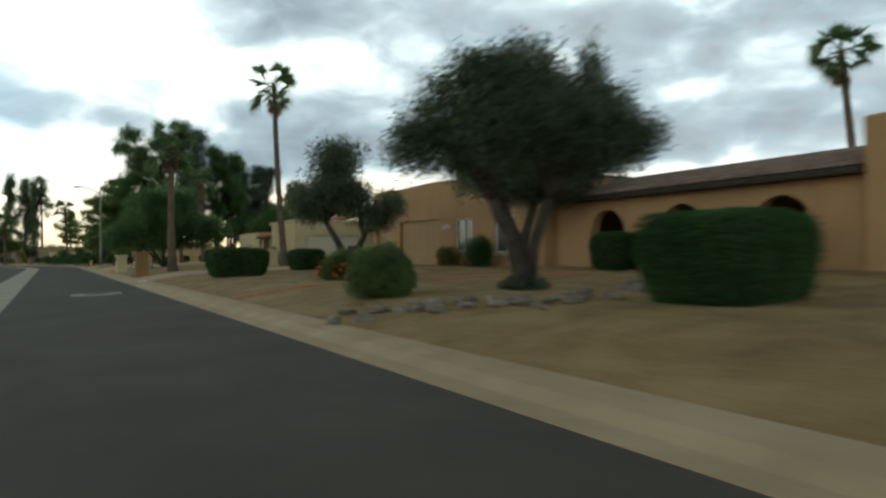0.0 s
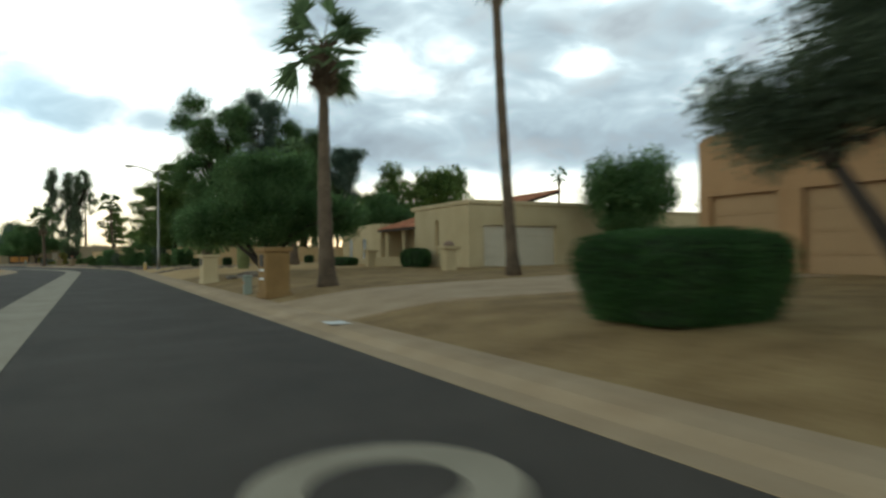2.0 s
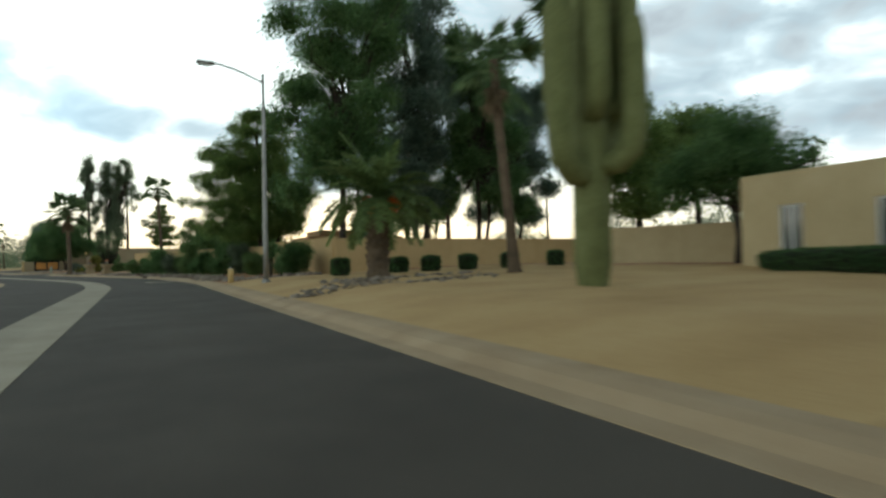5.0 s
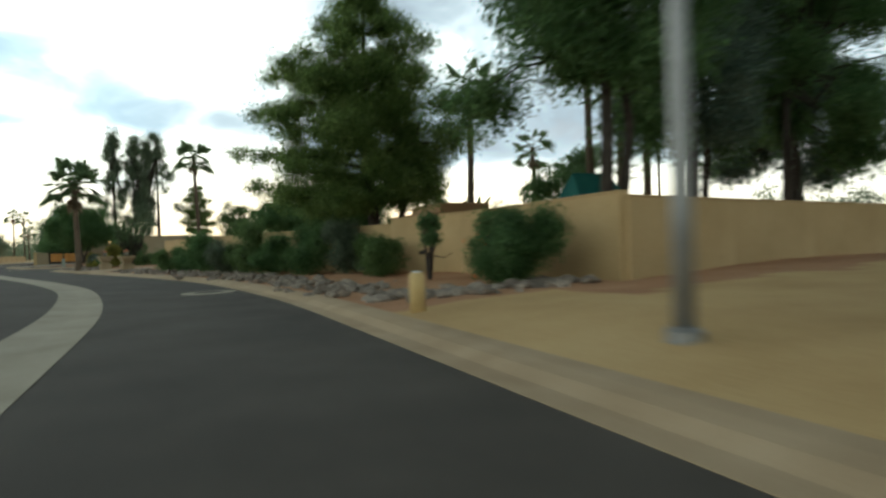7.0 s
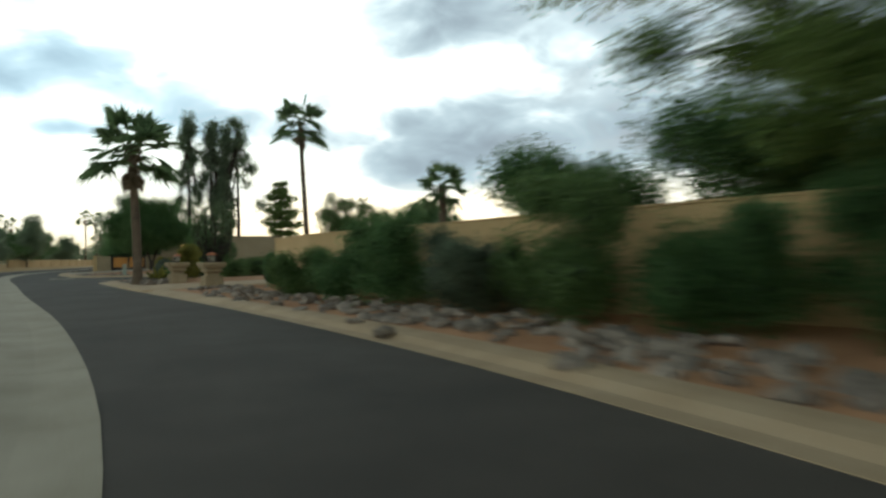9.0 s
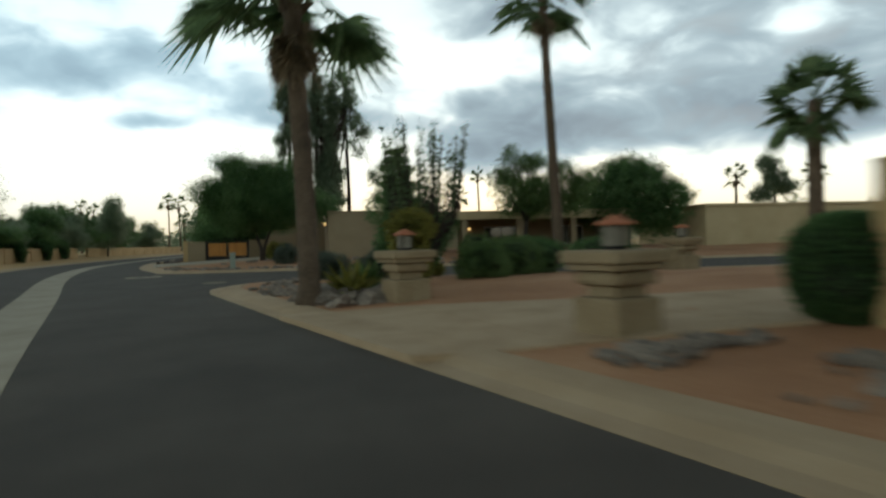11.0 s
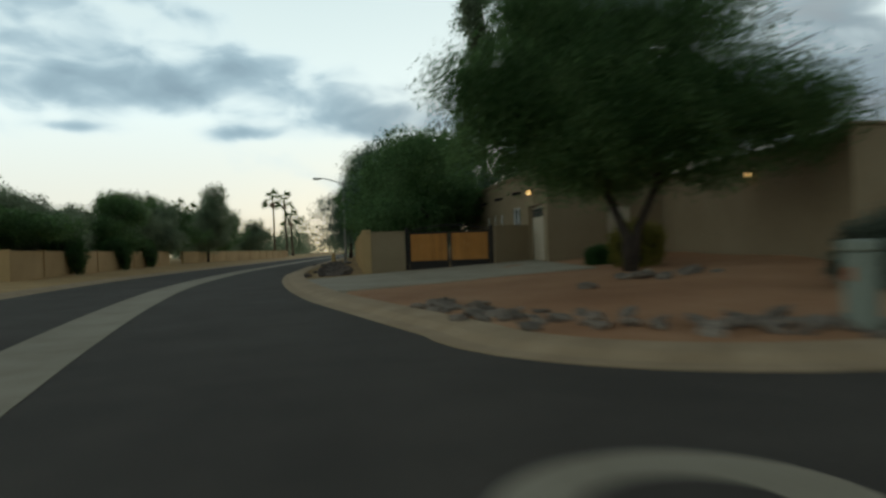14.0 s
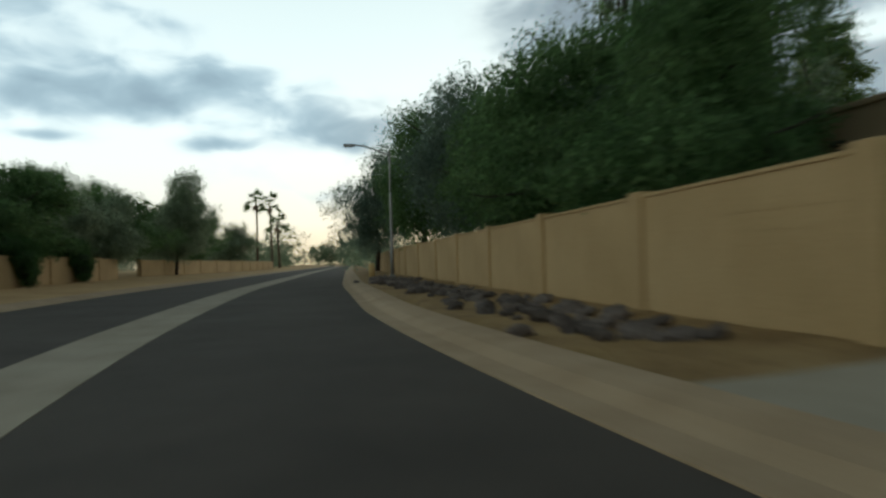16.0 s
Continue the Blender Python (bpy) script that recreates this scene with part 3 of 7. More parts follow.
C1X, C1Y, C2X, C2Y = -5.15, 139.0, -9.9, 156.5     # centres of the two rounded kerb corners


def line_x(y):
    return np.interp(y, LINE_Y, LINE_X)


def across(x, y):
    """Signed distance to the right of the concrete strip's near edge."""
    a = np.arctan((line_x(y + 2.0) - line_x(y - 2.0)) / 4.0)
    return (x - line_x(y)) * np.cos(a)


def along(y, s):
    """The point at distance s to the right of the line, at station y."""
    a = math.atan((line_x(y + 2.0) - line_x(y - 2.0)) / 4.0)
    return float(line_x(y)) + s * math.cos(a), y - s * math.sin(a)


def side_gap(x, y):
    """How far a point lies outside the side street (negative on it)."""
    lo = SIDE_A - 0.10 * (x + 6)
    hi = SIDE_B - 0.08 * (x + 10)
    g = np.maximum(lo - y, y - hi)
    return np.where(x > -16, g, 50.0)


def height(x, y):
    """Ground height off the road: it rises gently from the kerbs to the plots."""
    s = across(x, y)
    d = np.maximum(0, np.maximum(s - 4.5, -STRIP - LANE - 0.8 - s))
    d = np.minimum(d, np.maximum(0, side_gap(x, y) - 0.6))
    berm = 0.24 * np.clip((89.0 - y) / 6.0, 0, 1) * np.clip(d / 1.9, 0, 1)
    return 0.06 + berm + np.minimum(0.045 * d, 0.56) * (1 - 0.42 * berm / 0.24)


def h_at(x, y):
    return float(height(np.array(x, float), np.array(y, float)))


def build_ground():
    def axis(lo, hi, step, far):
        a = list(np.arange(lo, hi + 1e-6, step))
        d, left, right = step, [], []
        while a[0] - sum(left) > -far:
            d *= 1.35
            left.append(d)
        l = a[0] - np.cumsum(left)
        d = step
        while a[-1] + sum(right) < far:
            d *= 1.35
            right.append(d)
        return np.concatenate([l[::-1], a, a[-1] + np.cumsum(right)])

    xs, ys = axis(-36, 34, 0.6, 2500), axis(-8, 216, 0.6, 2500)
    X, Y = np.meshgrid(xs, ys)
    Z = height(X, Y)
    s = across(X, Y)
    under = (s > -STRIP - LANE - 0.45) & (s < LANE + 0.4)
    under |= (side_gap(X, Y) < 0.45) & (s > 0) & (X < 44) & ((Y < 147) & (X > C1X - 0.4) | (Y > 147) & (X > C2X - 0.4) | (side_gap(X, Y) < -0.3))
    for cx, cy, r, up, back in ((C1X, C1Y, 3.0, 1, 2.2), (C2X, C2Y, 3.6, -1, 0.5)):
        under |= (X < cx) & ((Y - cy) * up > -back) & (np.hypot(X - cx, Y - cy) > r - 0.5) & (s > 0) & (np.abs(Y - cy) < 6)
    rough = 0.018 * np.sin(X * 3.1 + 2 * np.sin(Y * 0.7)) * np.sin(Y * 2.7) + 0.025 * np.sin(X * 0.9 + 1.3) * np.sin(Y * 1.1)
    Z = np.where(under, -0.30, Z + rough * np.clip((np.abs(s + 0.5) - 5.5) / 2, 0, 1))
    n, m = X.shape
    v = np.stack([X, Y, Z], -1).reshape(-1, 3)
    i = np.arange(n * m).reshape(n, m)
    f = np.stack([i[:-1, :-1], i[:-1, 1:], i[1:, 1:], i[1:, :-1]], -1).reshape(-1, 4)
    ob = part("ground", (v.tolist(), [], f.tolist()), M_GROUND, smooth=True)
    # each plot has its own gravel
    ob.data.materials.append(M_GRAVEL)
    ob.data.materials.append(M_RUST)
    cx = (X[:-1, :-1] + X[1:, 1:]).ravel() / 2
    cy = (Y[:-1, :-1] + Y[1:, 1:]).ravel() / 2
    sc = across(cx, cy)
    wave = 0.7 * np.sin(cx * 0.8) + 0.5 * np.sin(cx * 2.1 + 1) + 0.9 * np.sin(cy * 0.33)
    which = np.where((sc > 0) & (cy < 56.2) & (cx < 46 + 3 * wave), 1, 0)
    which = np.where((sc > 0) & (cy > 85.6) & (cy < 172.8) & (cx < 48 + 3 * wave), 2, which)
    which = np.where((sc > 0) & (cy >= 172.8) & (cx < 20), 1, which)
    edge = 86.6 + (cx - 10.2) * 0.21
    which = np.where((cx > 7.6) & (cx < 24) & (cy > edge - 3.0 + 0.4 * wave) & (cy < edge + 1), 2, which)
    lean = np.interp(cy, [62, 72, 81.5], [28, 25.5, 22])
    which = np.where((cy > 60) & (cy < 82) & (cx > lean - 5.0 + 0.5 * wave) & (cx < lean), 2, which)
    ob.data.polygons.foreach_set("material_index", which.astype(np.int32))
    return tagged(ob, "tan decomposed granite yards rising gently from the street", "ground", kind="structure")


def ribbon(name, ys, s0, s1, z0, z1, mat, label, category, parent=None, skirt=0.0):
    """A strip of paving between two distances from the line."""
    vs, fs = [], []
    for y in ys:
        a, b = along(y, s0), along(y, s1)
        vs += [(a[0], a[1], z0), (b[0], b[1], z1)]
        if skirt:
            vs += [(b[0], b[1], z1 - skirt), (a[0], a[1], z0 - skirt)]
    k = 4 if skirt else 2
    for i in range(len(ys) - 1):
        a, b = k * i, k * i + k
        fs.append((a, a + 1, b + 1, b))
        if skirt:
            fs += [(a + 1, a + 2, b + 2, b + 1), (a + 3, a, b, b + 3)]
    if skirt:
        fs += [(3, 2, 1, 0), tuple(len(vs) - 4 + q for q in range(4))]
    ob = part(name, (vs, [], fs), mat, parent)
    return tagged(ob, label, category, kind="structure") if parent is None else ob


build_ground()
YS = list(np.arange(-110, 455, 1.5))
ribbon("road", YS, 0.0, LANE, -0.085, 0.0, M_ASPHALT, "dark grey asphalt lane beside the concrete strip", "road", skirt=0.2)
ribbon("road", YS, -STRIP - LANE, -STRIP, 0.0, -0.085, M_ASPHALT, "dark grey asphalt lane on the far side of the strip", "road", skirt=0.2)


def build_strip():
    """The valley gutter: pale concrete slabs end to end down the middle of the street, slightly dished."""
    root = tagged(new("drainage_strip"), "pale concrete drainage strip down the middle of the street", "gutter", kind="structure")
    n = 0
    ys = np.arange(-110, 455, 3.0)
    far_v, far_f = [], []
    for a, b in zip(ys, ys[1:]):
        rows = []
        for y in (a + 0.012, (a + b) / 2, b - 0.012):
            rows.append([(*along(y, s), z) for s, z in ((-STRIP, -0.25), (-STRIP, -0.078), (-STRIP / 2, -0.105), (0, -0.078), (0, -0.25))])
        vs = [p for r in rows for p in r]
        fs = [(5 * i + j, 5 * i + j + 1, 5 * i + j + 6, 5 * i + j + 5) for i in range(2) for j in range(4)] + [(4, 3, 2, 1, 0), (10, 11, 12, 13, 14)]
        if -5 < a < 235:
            part("slab", (vs, [], fs), M_CONCRETE, root)
        else:
            far_f += [tuple(q + len(far_v) for q in f) for f in fs]
            far_v += vs
    tagged(part("far_slabs", (far_v, [], far_f), M_CONCRETE, root), kind="stuff")


def kerb_piece(root, pts, inner_z=0.0):
    """A rolled kerb section along points; each point is (inner x, inner y, outward x, outward y)."""
    prof = ((-0.02, -0.25), (-0.02, 0.006), (0.25, 0.012), (0.42, 0.075), (0.62, 0.098), (0.86, 0.10), (0.90, 0.06), (0.90, -0.25))
    vs, fs = [], []
    for x, y, ox, oy in pts:
        vs += [(x + ox * d, y + oy * d, z) for d, z in prof]
    k = len(prof)
    for i in range(len(pts) - 1):
        for j in range(k - 1):
            fs.append((k * i + j, k * i + j + 1, k * i + j + 1 + k, k * i + j + k))
    fs += [tuple(range(k))[::-1], tuple(len(vs) - k + q for q in range(k))]
    return vs, fs


def build_kerb(label, line, near):
    root = tagged(new("kerb"), label, "kerb", kind="structure")
    far_v, far_f = [], []
    for i in range(len(line) - 1):
        (x0, y0, ox0, oy0), (x1, y1, ox1, oy1) = line[i], line[i + 1]
        ln = math.hypot(x1 - x0, y1 - y0)
        g = 0.006 / max(ln, 0.1)
        ends = []
        for u in (g, 1 - g):
            o = Vector((ox0 + (ox1 - ox0) * u, oy0 + (oy1 - oy0) * u)).normalized()
            ends.append((x0 + (x1 - x0) * u, y0 + (y1 - y0) * u, o.x, o.y))
        vs, fs = kerb_piece(root, ends)
        if near(y0):
            part("section", (vs, [], fs), M_KERB, root)
        else:
            far_f += [tuple(q + len(far_v) for q in f) for f in fs]
            far_v += vs
    if far_v:
        tagged(part("far_sections", (far_v, [], far_f), M_KERB, root), kind="stuff")


def kerb_line(ys, s, sign):
    out = []
    for y in ys:
        a = math.atan((line_x(y + 2.0) - line_x(y - 2.0)) / 4.0)
        out.append((*along(y, s), sign * math.cos(a), -sign * math.sin(a)))
    return out


def arc(cx, cy, r, a0, a1, n):
    """Corner of a kerb round a centre; the pieces face away from the road, towards the centre."""
    return [(cx + r * math.cos(radians(a)), cy + r * math.sin(radians(a)), -math.cos(radians(a)), -math.sin(radians(a))) for a in np.linspace(a0, a1, n)]


build_strip()
south = kerb_line(np.arange(-110, 136.8, 1.5), LANE, 1) + arc(C1X, C1Y, 3.0, 192, 92, 8)
south += [(x, SIDE_A - 0.10 * (x + 6), 0.0, -1.0) for x in np.arange(C1X + 1.5, 42, 2.5)]
north = [(x, SIDE_B - 0.08 * (x + 10), 0.0, 1.0) for x in np.arange(42, C2X + 0.2, -2.5)]
north += arc(C2X, C2Y, 3.6, 268, 186, 10)
for ky in np.arange(158.6, 455, 1.5):
    north += kerb_line([ky], float(np.interp(ky, [158.6, 162, 166, 181, 188, 196], [3.72, 3.45, 3.36, 3.38, 3.6, 3.7])), 1)
build_kerb("tan concrete rolled kerb along the yards", south, lambda y: -3 < y < 150)
build_kerb("tan concrete rolled kerb beyond the side street", north, lambda y: y < 240)
build_kerb("tan concrete kerb on the far side of the street", kerb_line(np.arange(-110, 455, 3.0), -STRIP - LANE, -1), lambda y: 20 < y < 250)


def build_side_street():
    """Asphalt from the main lane's edge through the flared mouth to the right."""
    cols = [[(*along(y, LANE - 0.02), -0.006) for y in np.linspace(134.5, 161.5, 9)]]
    for x in (-3.0, 10.0, 25.0, 44.0):
        lo, hi = SIDE_A - 0.10 * (x + 6) + 0.02, SIDE_B - 0.08 * (x + 10) - 0.02
        cols.append([(x, lo + (hi - lo) * k / 8, -0.006) for k in range(9)])
    vs = [p for c in cols for p in c]
    fs = [(9 * i + j, 9 * i + 9 + j, 9 * i + 10 + j, 9 * i + 1 + j) for i in range(len(cols) - 1) for j in range(8)]
    ob = part("road", (vs, [], fs), M_ASPHALT)
    tagged(ob, "dark asphalt side street opening between two rounded kerbs", "road", kind="structure")


build_side_street()


def slab(name, corners, label, category, mat=None, lift=0.03, thick=0.12):
    """A flat paved piece laid over the ground, its corners given in plan."""
    top = [(x, y, h_at(x, y) + lift) for x, y in corners]
    n = len(top)
    vs = top + [(x, y, z - thick) for x, y, z in top]
    fs = [tuple(range(n))] + [(i, i + n, (i + 1) % n + n, (i + 1) % n) for i in range(n)]
    return tagged(part(name, (vs, [], fs), mat or M_CONCRETE), label, category, kind="structure")


def strip_slab(name, quads, label, category, mat=None, lift=0.03):
    """A drive that follows the slope: pairs of edge points, each pair a joint between two poured panels."""
    root = tagged(new(name), label, category, kind="structure")
    for (a, b), (c, d) in zip(quads, quads[1:]):
        n = 5
        vs, fs = [], []
        for u in np.linspace(0.004, 0.996, n):
            for p, q in ((a, c), (b, d)):
                x, y = p[0] + (q[0] - p[0]) * u, p[1] + (q[1] - p[1]) * u
                vs += [(x, y, h_at(x, y) + lift), (x, y, h_at(x, y) - 0.15)]
        for i in range(n - 1):
            k = 4 * i
            fs += [(k, k + 2, k + 6, k + 4), (k + 1, k, k + 4, k + 5), (k + 2, k + 3, k + 7, k + 6)]
        fs += [(0, 1, 3, 2), (4 * n - 4, 4 * n - 2, 4 * n - 1, 4 * n - 3)]
        part("panel", (vs, [], fs), mat or M_CONCRETE, root)
    return root


def lerp_quads(p0, p1, q0, q1, n):
    return [((p0[0] + (p1[0] - p0[0]) * u, p0[1] + (p1[1] - p0[1]) * u), (q0[0] + (q1[0] - q0[0]) * u, q0[1] + (q1[1] - q0[1]) * u)) for u in np.linspace(0, 1, n)]


strip_slab("driveway", [((4.62, 32.3), (4.62, 36.9)), ((6.6, 32.1), (6.6, 36.7)), ((9.2, 31.8), (9.2, 37.2)), ((12.3, 31.75), (12.3, 37.3)), ((15.9, 31.0), (15.9, 36.8))], "pale concrete drive running up to the garages", "driveway", M_KERB)
strip_slab("driveway", [((-4.15, 125.0), (-5.75, 129.9)), ((-2.3, 124.9), (-3.5, 129.9)), ((0.2, 124.8), (-0.9, 128.8)), ((3.2, 124.6), (2.4, 127.8)), ((8, 124.0), (7.5, 127.2)), ((14, 123.6), (14, 127.0))], "pale concrete drive between two stone planters", "driveway", M_KERB)
strip_slab("driveway", lerp_quads((-15.55, 164.5), (-8.4, 165.4), (-17.15, 172.4), (-8.4, 173.6), 4), "pale concrete drive before the gate and side door", "driveway", M_CONCRETE)

# ---- houses and walls ----
def add_window(house, x, y, z, w, h, turn, sill=True, mullion=True):
    """A sliding window set in the wall: frame, two panes, sill."""
    ob = part("window", box(bmesh.new(), 0, w, 0.10, 0.13, 0, h), M_GLASS, house)
    ob.matrix_local = pose(x, y, z, 0, 0, turn)
    bm = bmesh.new()
    t = 0.05
    for b in ((0, w, 0, t), (0, w, h - t, h), (0, t, 0, h), (w - t, w, 0, h)) + (((w / 2 - t / 2, w / 2 + t / 2, 0, h),) if mullion else ()):
        box(bm, b[0], b[1], 0.05, 0.12 if b[1] - b[0] < 0.2 else 0.118, b[2], b[3])
    part("frame", bm, M_SIGN, ob, "white painted window frame")
    if sill:
        part("sill", box(bmesh.new(), -0.1, w + 0.1, -0.06, 0.1, -0.12, -0.002, 0.015), M_STUCCO_CREAM, ob)
    return ob


def add_garage_door(house, x, y, z, w, h, turn, mat, rows=4, lites=False):
    """A sectional garage door: panels with raised fields, set back in its opening."""
    ob = part("garage_door", box(bmesh.new(), 0, w, 0.20, 0.24, 0, h), mat, house)
    ob.matrix_local = pose(x, y, z, 0, 0, turn)
    n = max(2, round(w / 0.62))
    for r in range(rows):
        bm = bmesh.new()
        z0, z1 = h * r / rows + 0.012, h * (r + 1) / rows - 0.012
        box(bm, 0.01, w - 0.01, 0.17, 0.199, z0, z1, 0.006)
        for c in range(n):
            a, b = 0.02 + (w - 0.04) * c / n + 0.06, 0.02 + (w - 0.04) * (c + 1) / n - 0.06
            box(bm, a, b, 0.155, 0.169, z0 + 0.08, z1 - 0.08, 0.005)
        part("panel", bm, mat, ob)
    if lites:
        for c in range(4):
            a = 0.08 + (w - 0.16) * c / 4
            part("pane", box(bmesh.new(), a + 0.03, a + (w - 0.16) / 4 - 0.03, 0.140, 0.153, h * 0.80, h * 0.95), M_GLASS, ob)
    return ob


def wall_lamp(x, y, z, turn, lit=True):
    ob = thing("wall_lamp", x, y, z, "small lit lantern with a warm bulb on a house wall" if lit else "small unlit lantern on a house wall", "lamp", turn=turn)
    bm = bmesh.new()
    box(bm, -0.06, 0.06, 0, 0.03, -0.12, 0.12, 0.008)
    box(bm, -0.09, 0.09, -0.2, 0.0, 0.11, 0.14, 0.008)
    part("bracket", bm, M_DARK, ob)
    part("bulb", lathe(bmesh.new(), [(0.02, -0.06), (0.07, -0.02), (0.075, 0.05), (0.03, 0.10)], 10, 0, -0.1), M_BULB, ob)
    return ob


def tile_roof(house, x0, x1, y0, y1, z_low, z_high, axis="x", mat=None, pitch_dir=1):
    """Barrel tiles in courses on a slope; low side at x0 (axis x) or y0 (axis y)."""
    root = part("roof", bmesh.new(), mat or M_TILE, house)
    bm = bmesh.new()
    if axis == "x":
        vs = [(x0, y0, z_low), (x1, y0, z_high), (x1, y1, z_high), (x0, y1, z_low)]
    else:
        vs = [(x0, y0, z_low), (x0, y1, z_high), (x1, y1, z_high), (x1, y0, z_low)]
    top = [bm.verts.new(v) for v in vs]
    low = [bm.verts.new((v[0], v[1], v[2] - 0.12)) for v in vs]
    bm.faces.new(top)
    bm.faces.new(low[::-1])
    for i in range(4):
        bm.faces.new((top[i], low[i], low[(i + 1) % 4], top[(i + 1) % 4]))
    part("deck", bm, M_BARK, root)
    run, span = (x1 - x0, y1 - y0) if axis == "x" else (y1 - y0, x1 - x0)
    slope = math.hypot(run, z_high - z_low)
    rows, cols = max(1, int(slope / 0.42)), max(1, int(abs(span) / 0.26))
    verts, faces = [], []
    for r in range(rows):
        for c in range(cols):
            u0, u1 = r / rows, min(1.0, (r + 1.12) / rows)
            s = (c + 0.5) / cols
            n0 = len(verts)
            for u, lift in ((u0, 0.035), (u1, 0.012)):
                for k in range(5):
                    a = math.pi * k / 4
                    off = -0.105 * math.cos(a) / abs(span)
                    hgt = 0.085 * math.sin(a) + lift
                    if axis == "x":
                        verts.append((x0 + run * u, y0 + span * (s + off), z_low + (z_high - z_low) * u + hgt))
                    else:
                        verts.append((x0 + span * (s + off), y0 + run * u, z_low + (z_high - z_low) * u + hgt))
            faces += [(n0 + k, n0 + k + 1, n0 + 6 + k, n0 + 5 + k) for k in range(4)] + [(n0, n0 + 1, n0 + 2, n0 + 3, n0 + 4)]
    tagged(part("tiles", (verts, [], faces), mat or M_TILE, root), kind="stuff")
    return root


def stucco_house_garages():
    """Adobe-like house with a rounded parapet, two garage doors, two windows and an arcade under a tile roof."""
    g = 0.50
    house = thing("house", 16.5, 35.4, 0, "tan stucco house with rounded parapet, garages and a tiled arcade", "house", turn=-90)
    # local x runs along the front (towards the arcade), local y into the house
    L = 14.7
    bm = wall_panel(bmesh.new(), L, 4.1, 0.35, [(0.35, 2.5, g, 2.76), (3.15, 7.1, g, 2.76), (8.6, 9.95, 1.22, 2.64), (11.6, 13.0, 1.15, 2.62)])
    # parapet with a softly stepped, rounded top
    steps = 60
    prev = None
    for k in range(steps + 1):
        u = L * k / steps
        top = 4.36 + 0.17 / (1 + math.exp((u - 8.9) * 2.2)) + 0.03 * math.sin(u * 1.3) - (0.12 if k in (0, steps) else 0)
        ring = [bm.verts.new((u, yy, zz)) for yy, zz in ((0, 4.1), (0, top - 0.1), (0.06, top - 0.03), (0.175, top), (0.29, top - 0.03), (0.35, top - 0.1), (0.35, 4.1))]
        if prev:
            for a in range(6):
                bm.faces.new((prev[a], ring[a], ring[a + 1], prev[a + 1]))
        else:
            bm.faces.new(ring)
        prev = ring
    bm.faces.new(prev[::-1])
    part("wall", bm, M_STUCCO_TAN, house)
    for x0, x1, y0, y1, top in ((0, 0.35, 0.352, 11, 4.42), (L - 0.35, L, 0.352, 11, 4.15), (0.35, L - 0.35, 10.6, 11, 4.2)):
        part("wall", box(bmesh.new(), x0, x1, y0, y1, 0.2, top, 0.05), M_STUCCO_TAN, house)
    part("roof_deck", box(bmesh.new(), 0.352, L - 0.352, 0.352, 10.6, 3.95, 4.05), M_STUCCO_GREY, house)
    part("interior_partition", box(bmesh.new(), 0.36, L - 0.36, 2.6, 2.7, 0.2, 3.94), M_STUCCO_GREY, house)
    add_garage_door(house, 0.35, 0, g, 2.15, 2.26, 0, M_DOOR_TAN)
    add_garage_door(house, 3.15, 0, g, 3.95, 2.26, 0, M_DOOR_TAN)
    add_window(house, 8.6, 0, 1.22, 1.35, 1.42, 0)
    add_window(house, 11.6, 0, 1.15, 1.4, 1.47, 0)
    # house number plate as plain bars
    plate = part("number_plate", box(bmesh.new(), 7.45, 8.05, -0.02, -0.002, 2.28, 2.42, 0.004), M_SIGN, house)
    for k in range(4):
        part("bar", box(bmesh.new(), 7.52 + 0.13 * k, 7.58 + 0.13 * k, -0.028, -0.0205, 2.31, 2.39), M_DARK, plate)
    # glowing red-orange tile panel under the nearest window
    part("tile_panel", box(bmesh.new(), 8.55, 10.0, -0.03, -0.002, 0.52, 1.08, 0.01), M_TILE, house, "red clay tile panel under the window")
    # arcade
    a0, a1 = L + 0.02, 25.6
    sp = 1.72
    bm = wall_panel(bmesh.new(), a1 - a0, 3.0, 0.35, [(1.85, 3.45, g, sp, 0.82), (4.85, 6.45, g, sp, 0.82), (7.95, 9.55, g, sp, 0.82)])
    part("arcade_wall", move(bm, Matrix.Translation((a0, 0.5, 0))), M_STUCCO_TAN, house)
    part("arcade_back", box(bmesh.new(), a0, a1, 4.3, 4.6, 0.2, 3.3), M_STUCCO_TAN, house)
    part("arcade_floor", box(bmesh.new(), a0, a1, 0.86, 4.3, 0.3, 0.66), M_TILE_BROWN, house)
    roof = tile_roof(house, 0, 4.6, -a1, -a0, 3.02, 4.05, "x", M_TILE_BROWN)
    roof.matrix_local = pose(0, 0.1, 0, 0, 0, 90)
    part("fascia", box(bmesh.new(), a0 - 0.02, a1, 0.12, 0.48, 2.86, 3.0, 0.01), M_BARK, house, "dark brown timber fascia")
    part("end_block", box(bmesh.new(), a1 + 0.004, a1 + 7, 0.2, 9, 0.2, 4.15, 0.08), M_STUCCO_TAN, house)
    part("back_wall", box(bmesh.new(), a0, a1, 4.7, 5.0, 0.2, 4.0), M_STUCCO_TAN, house)
    return house


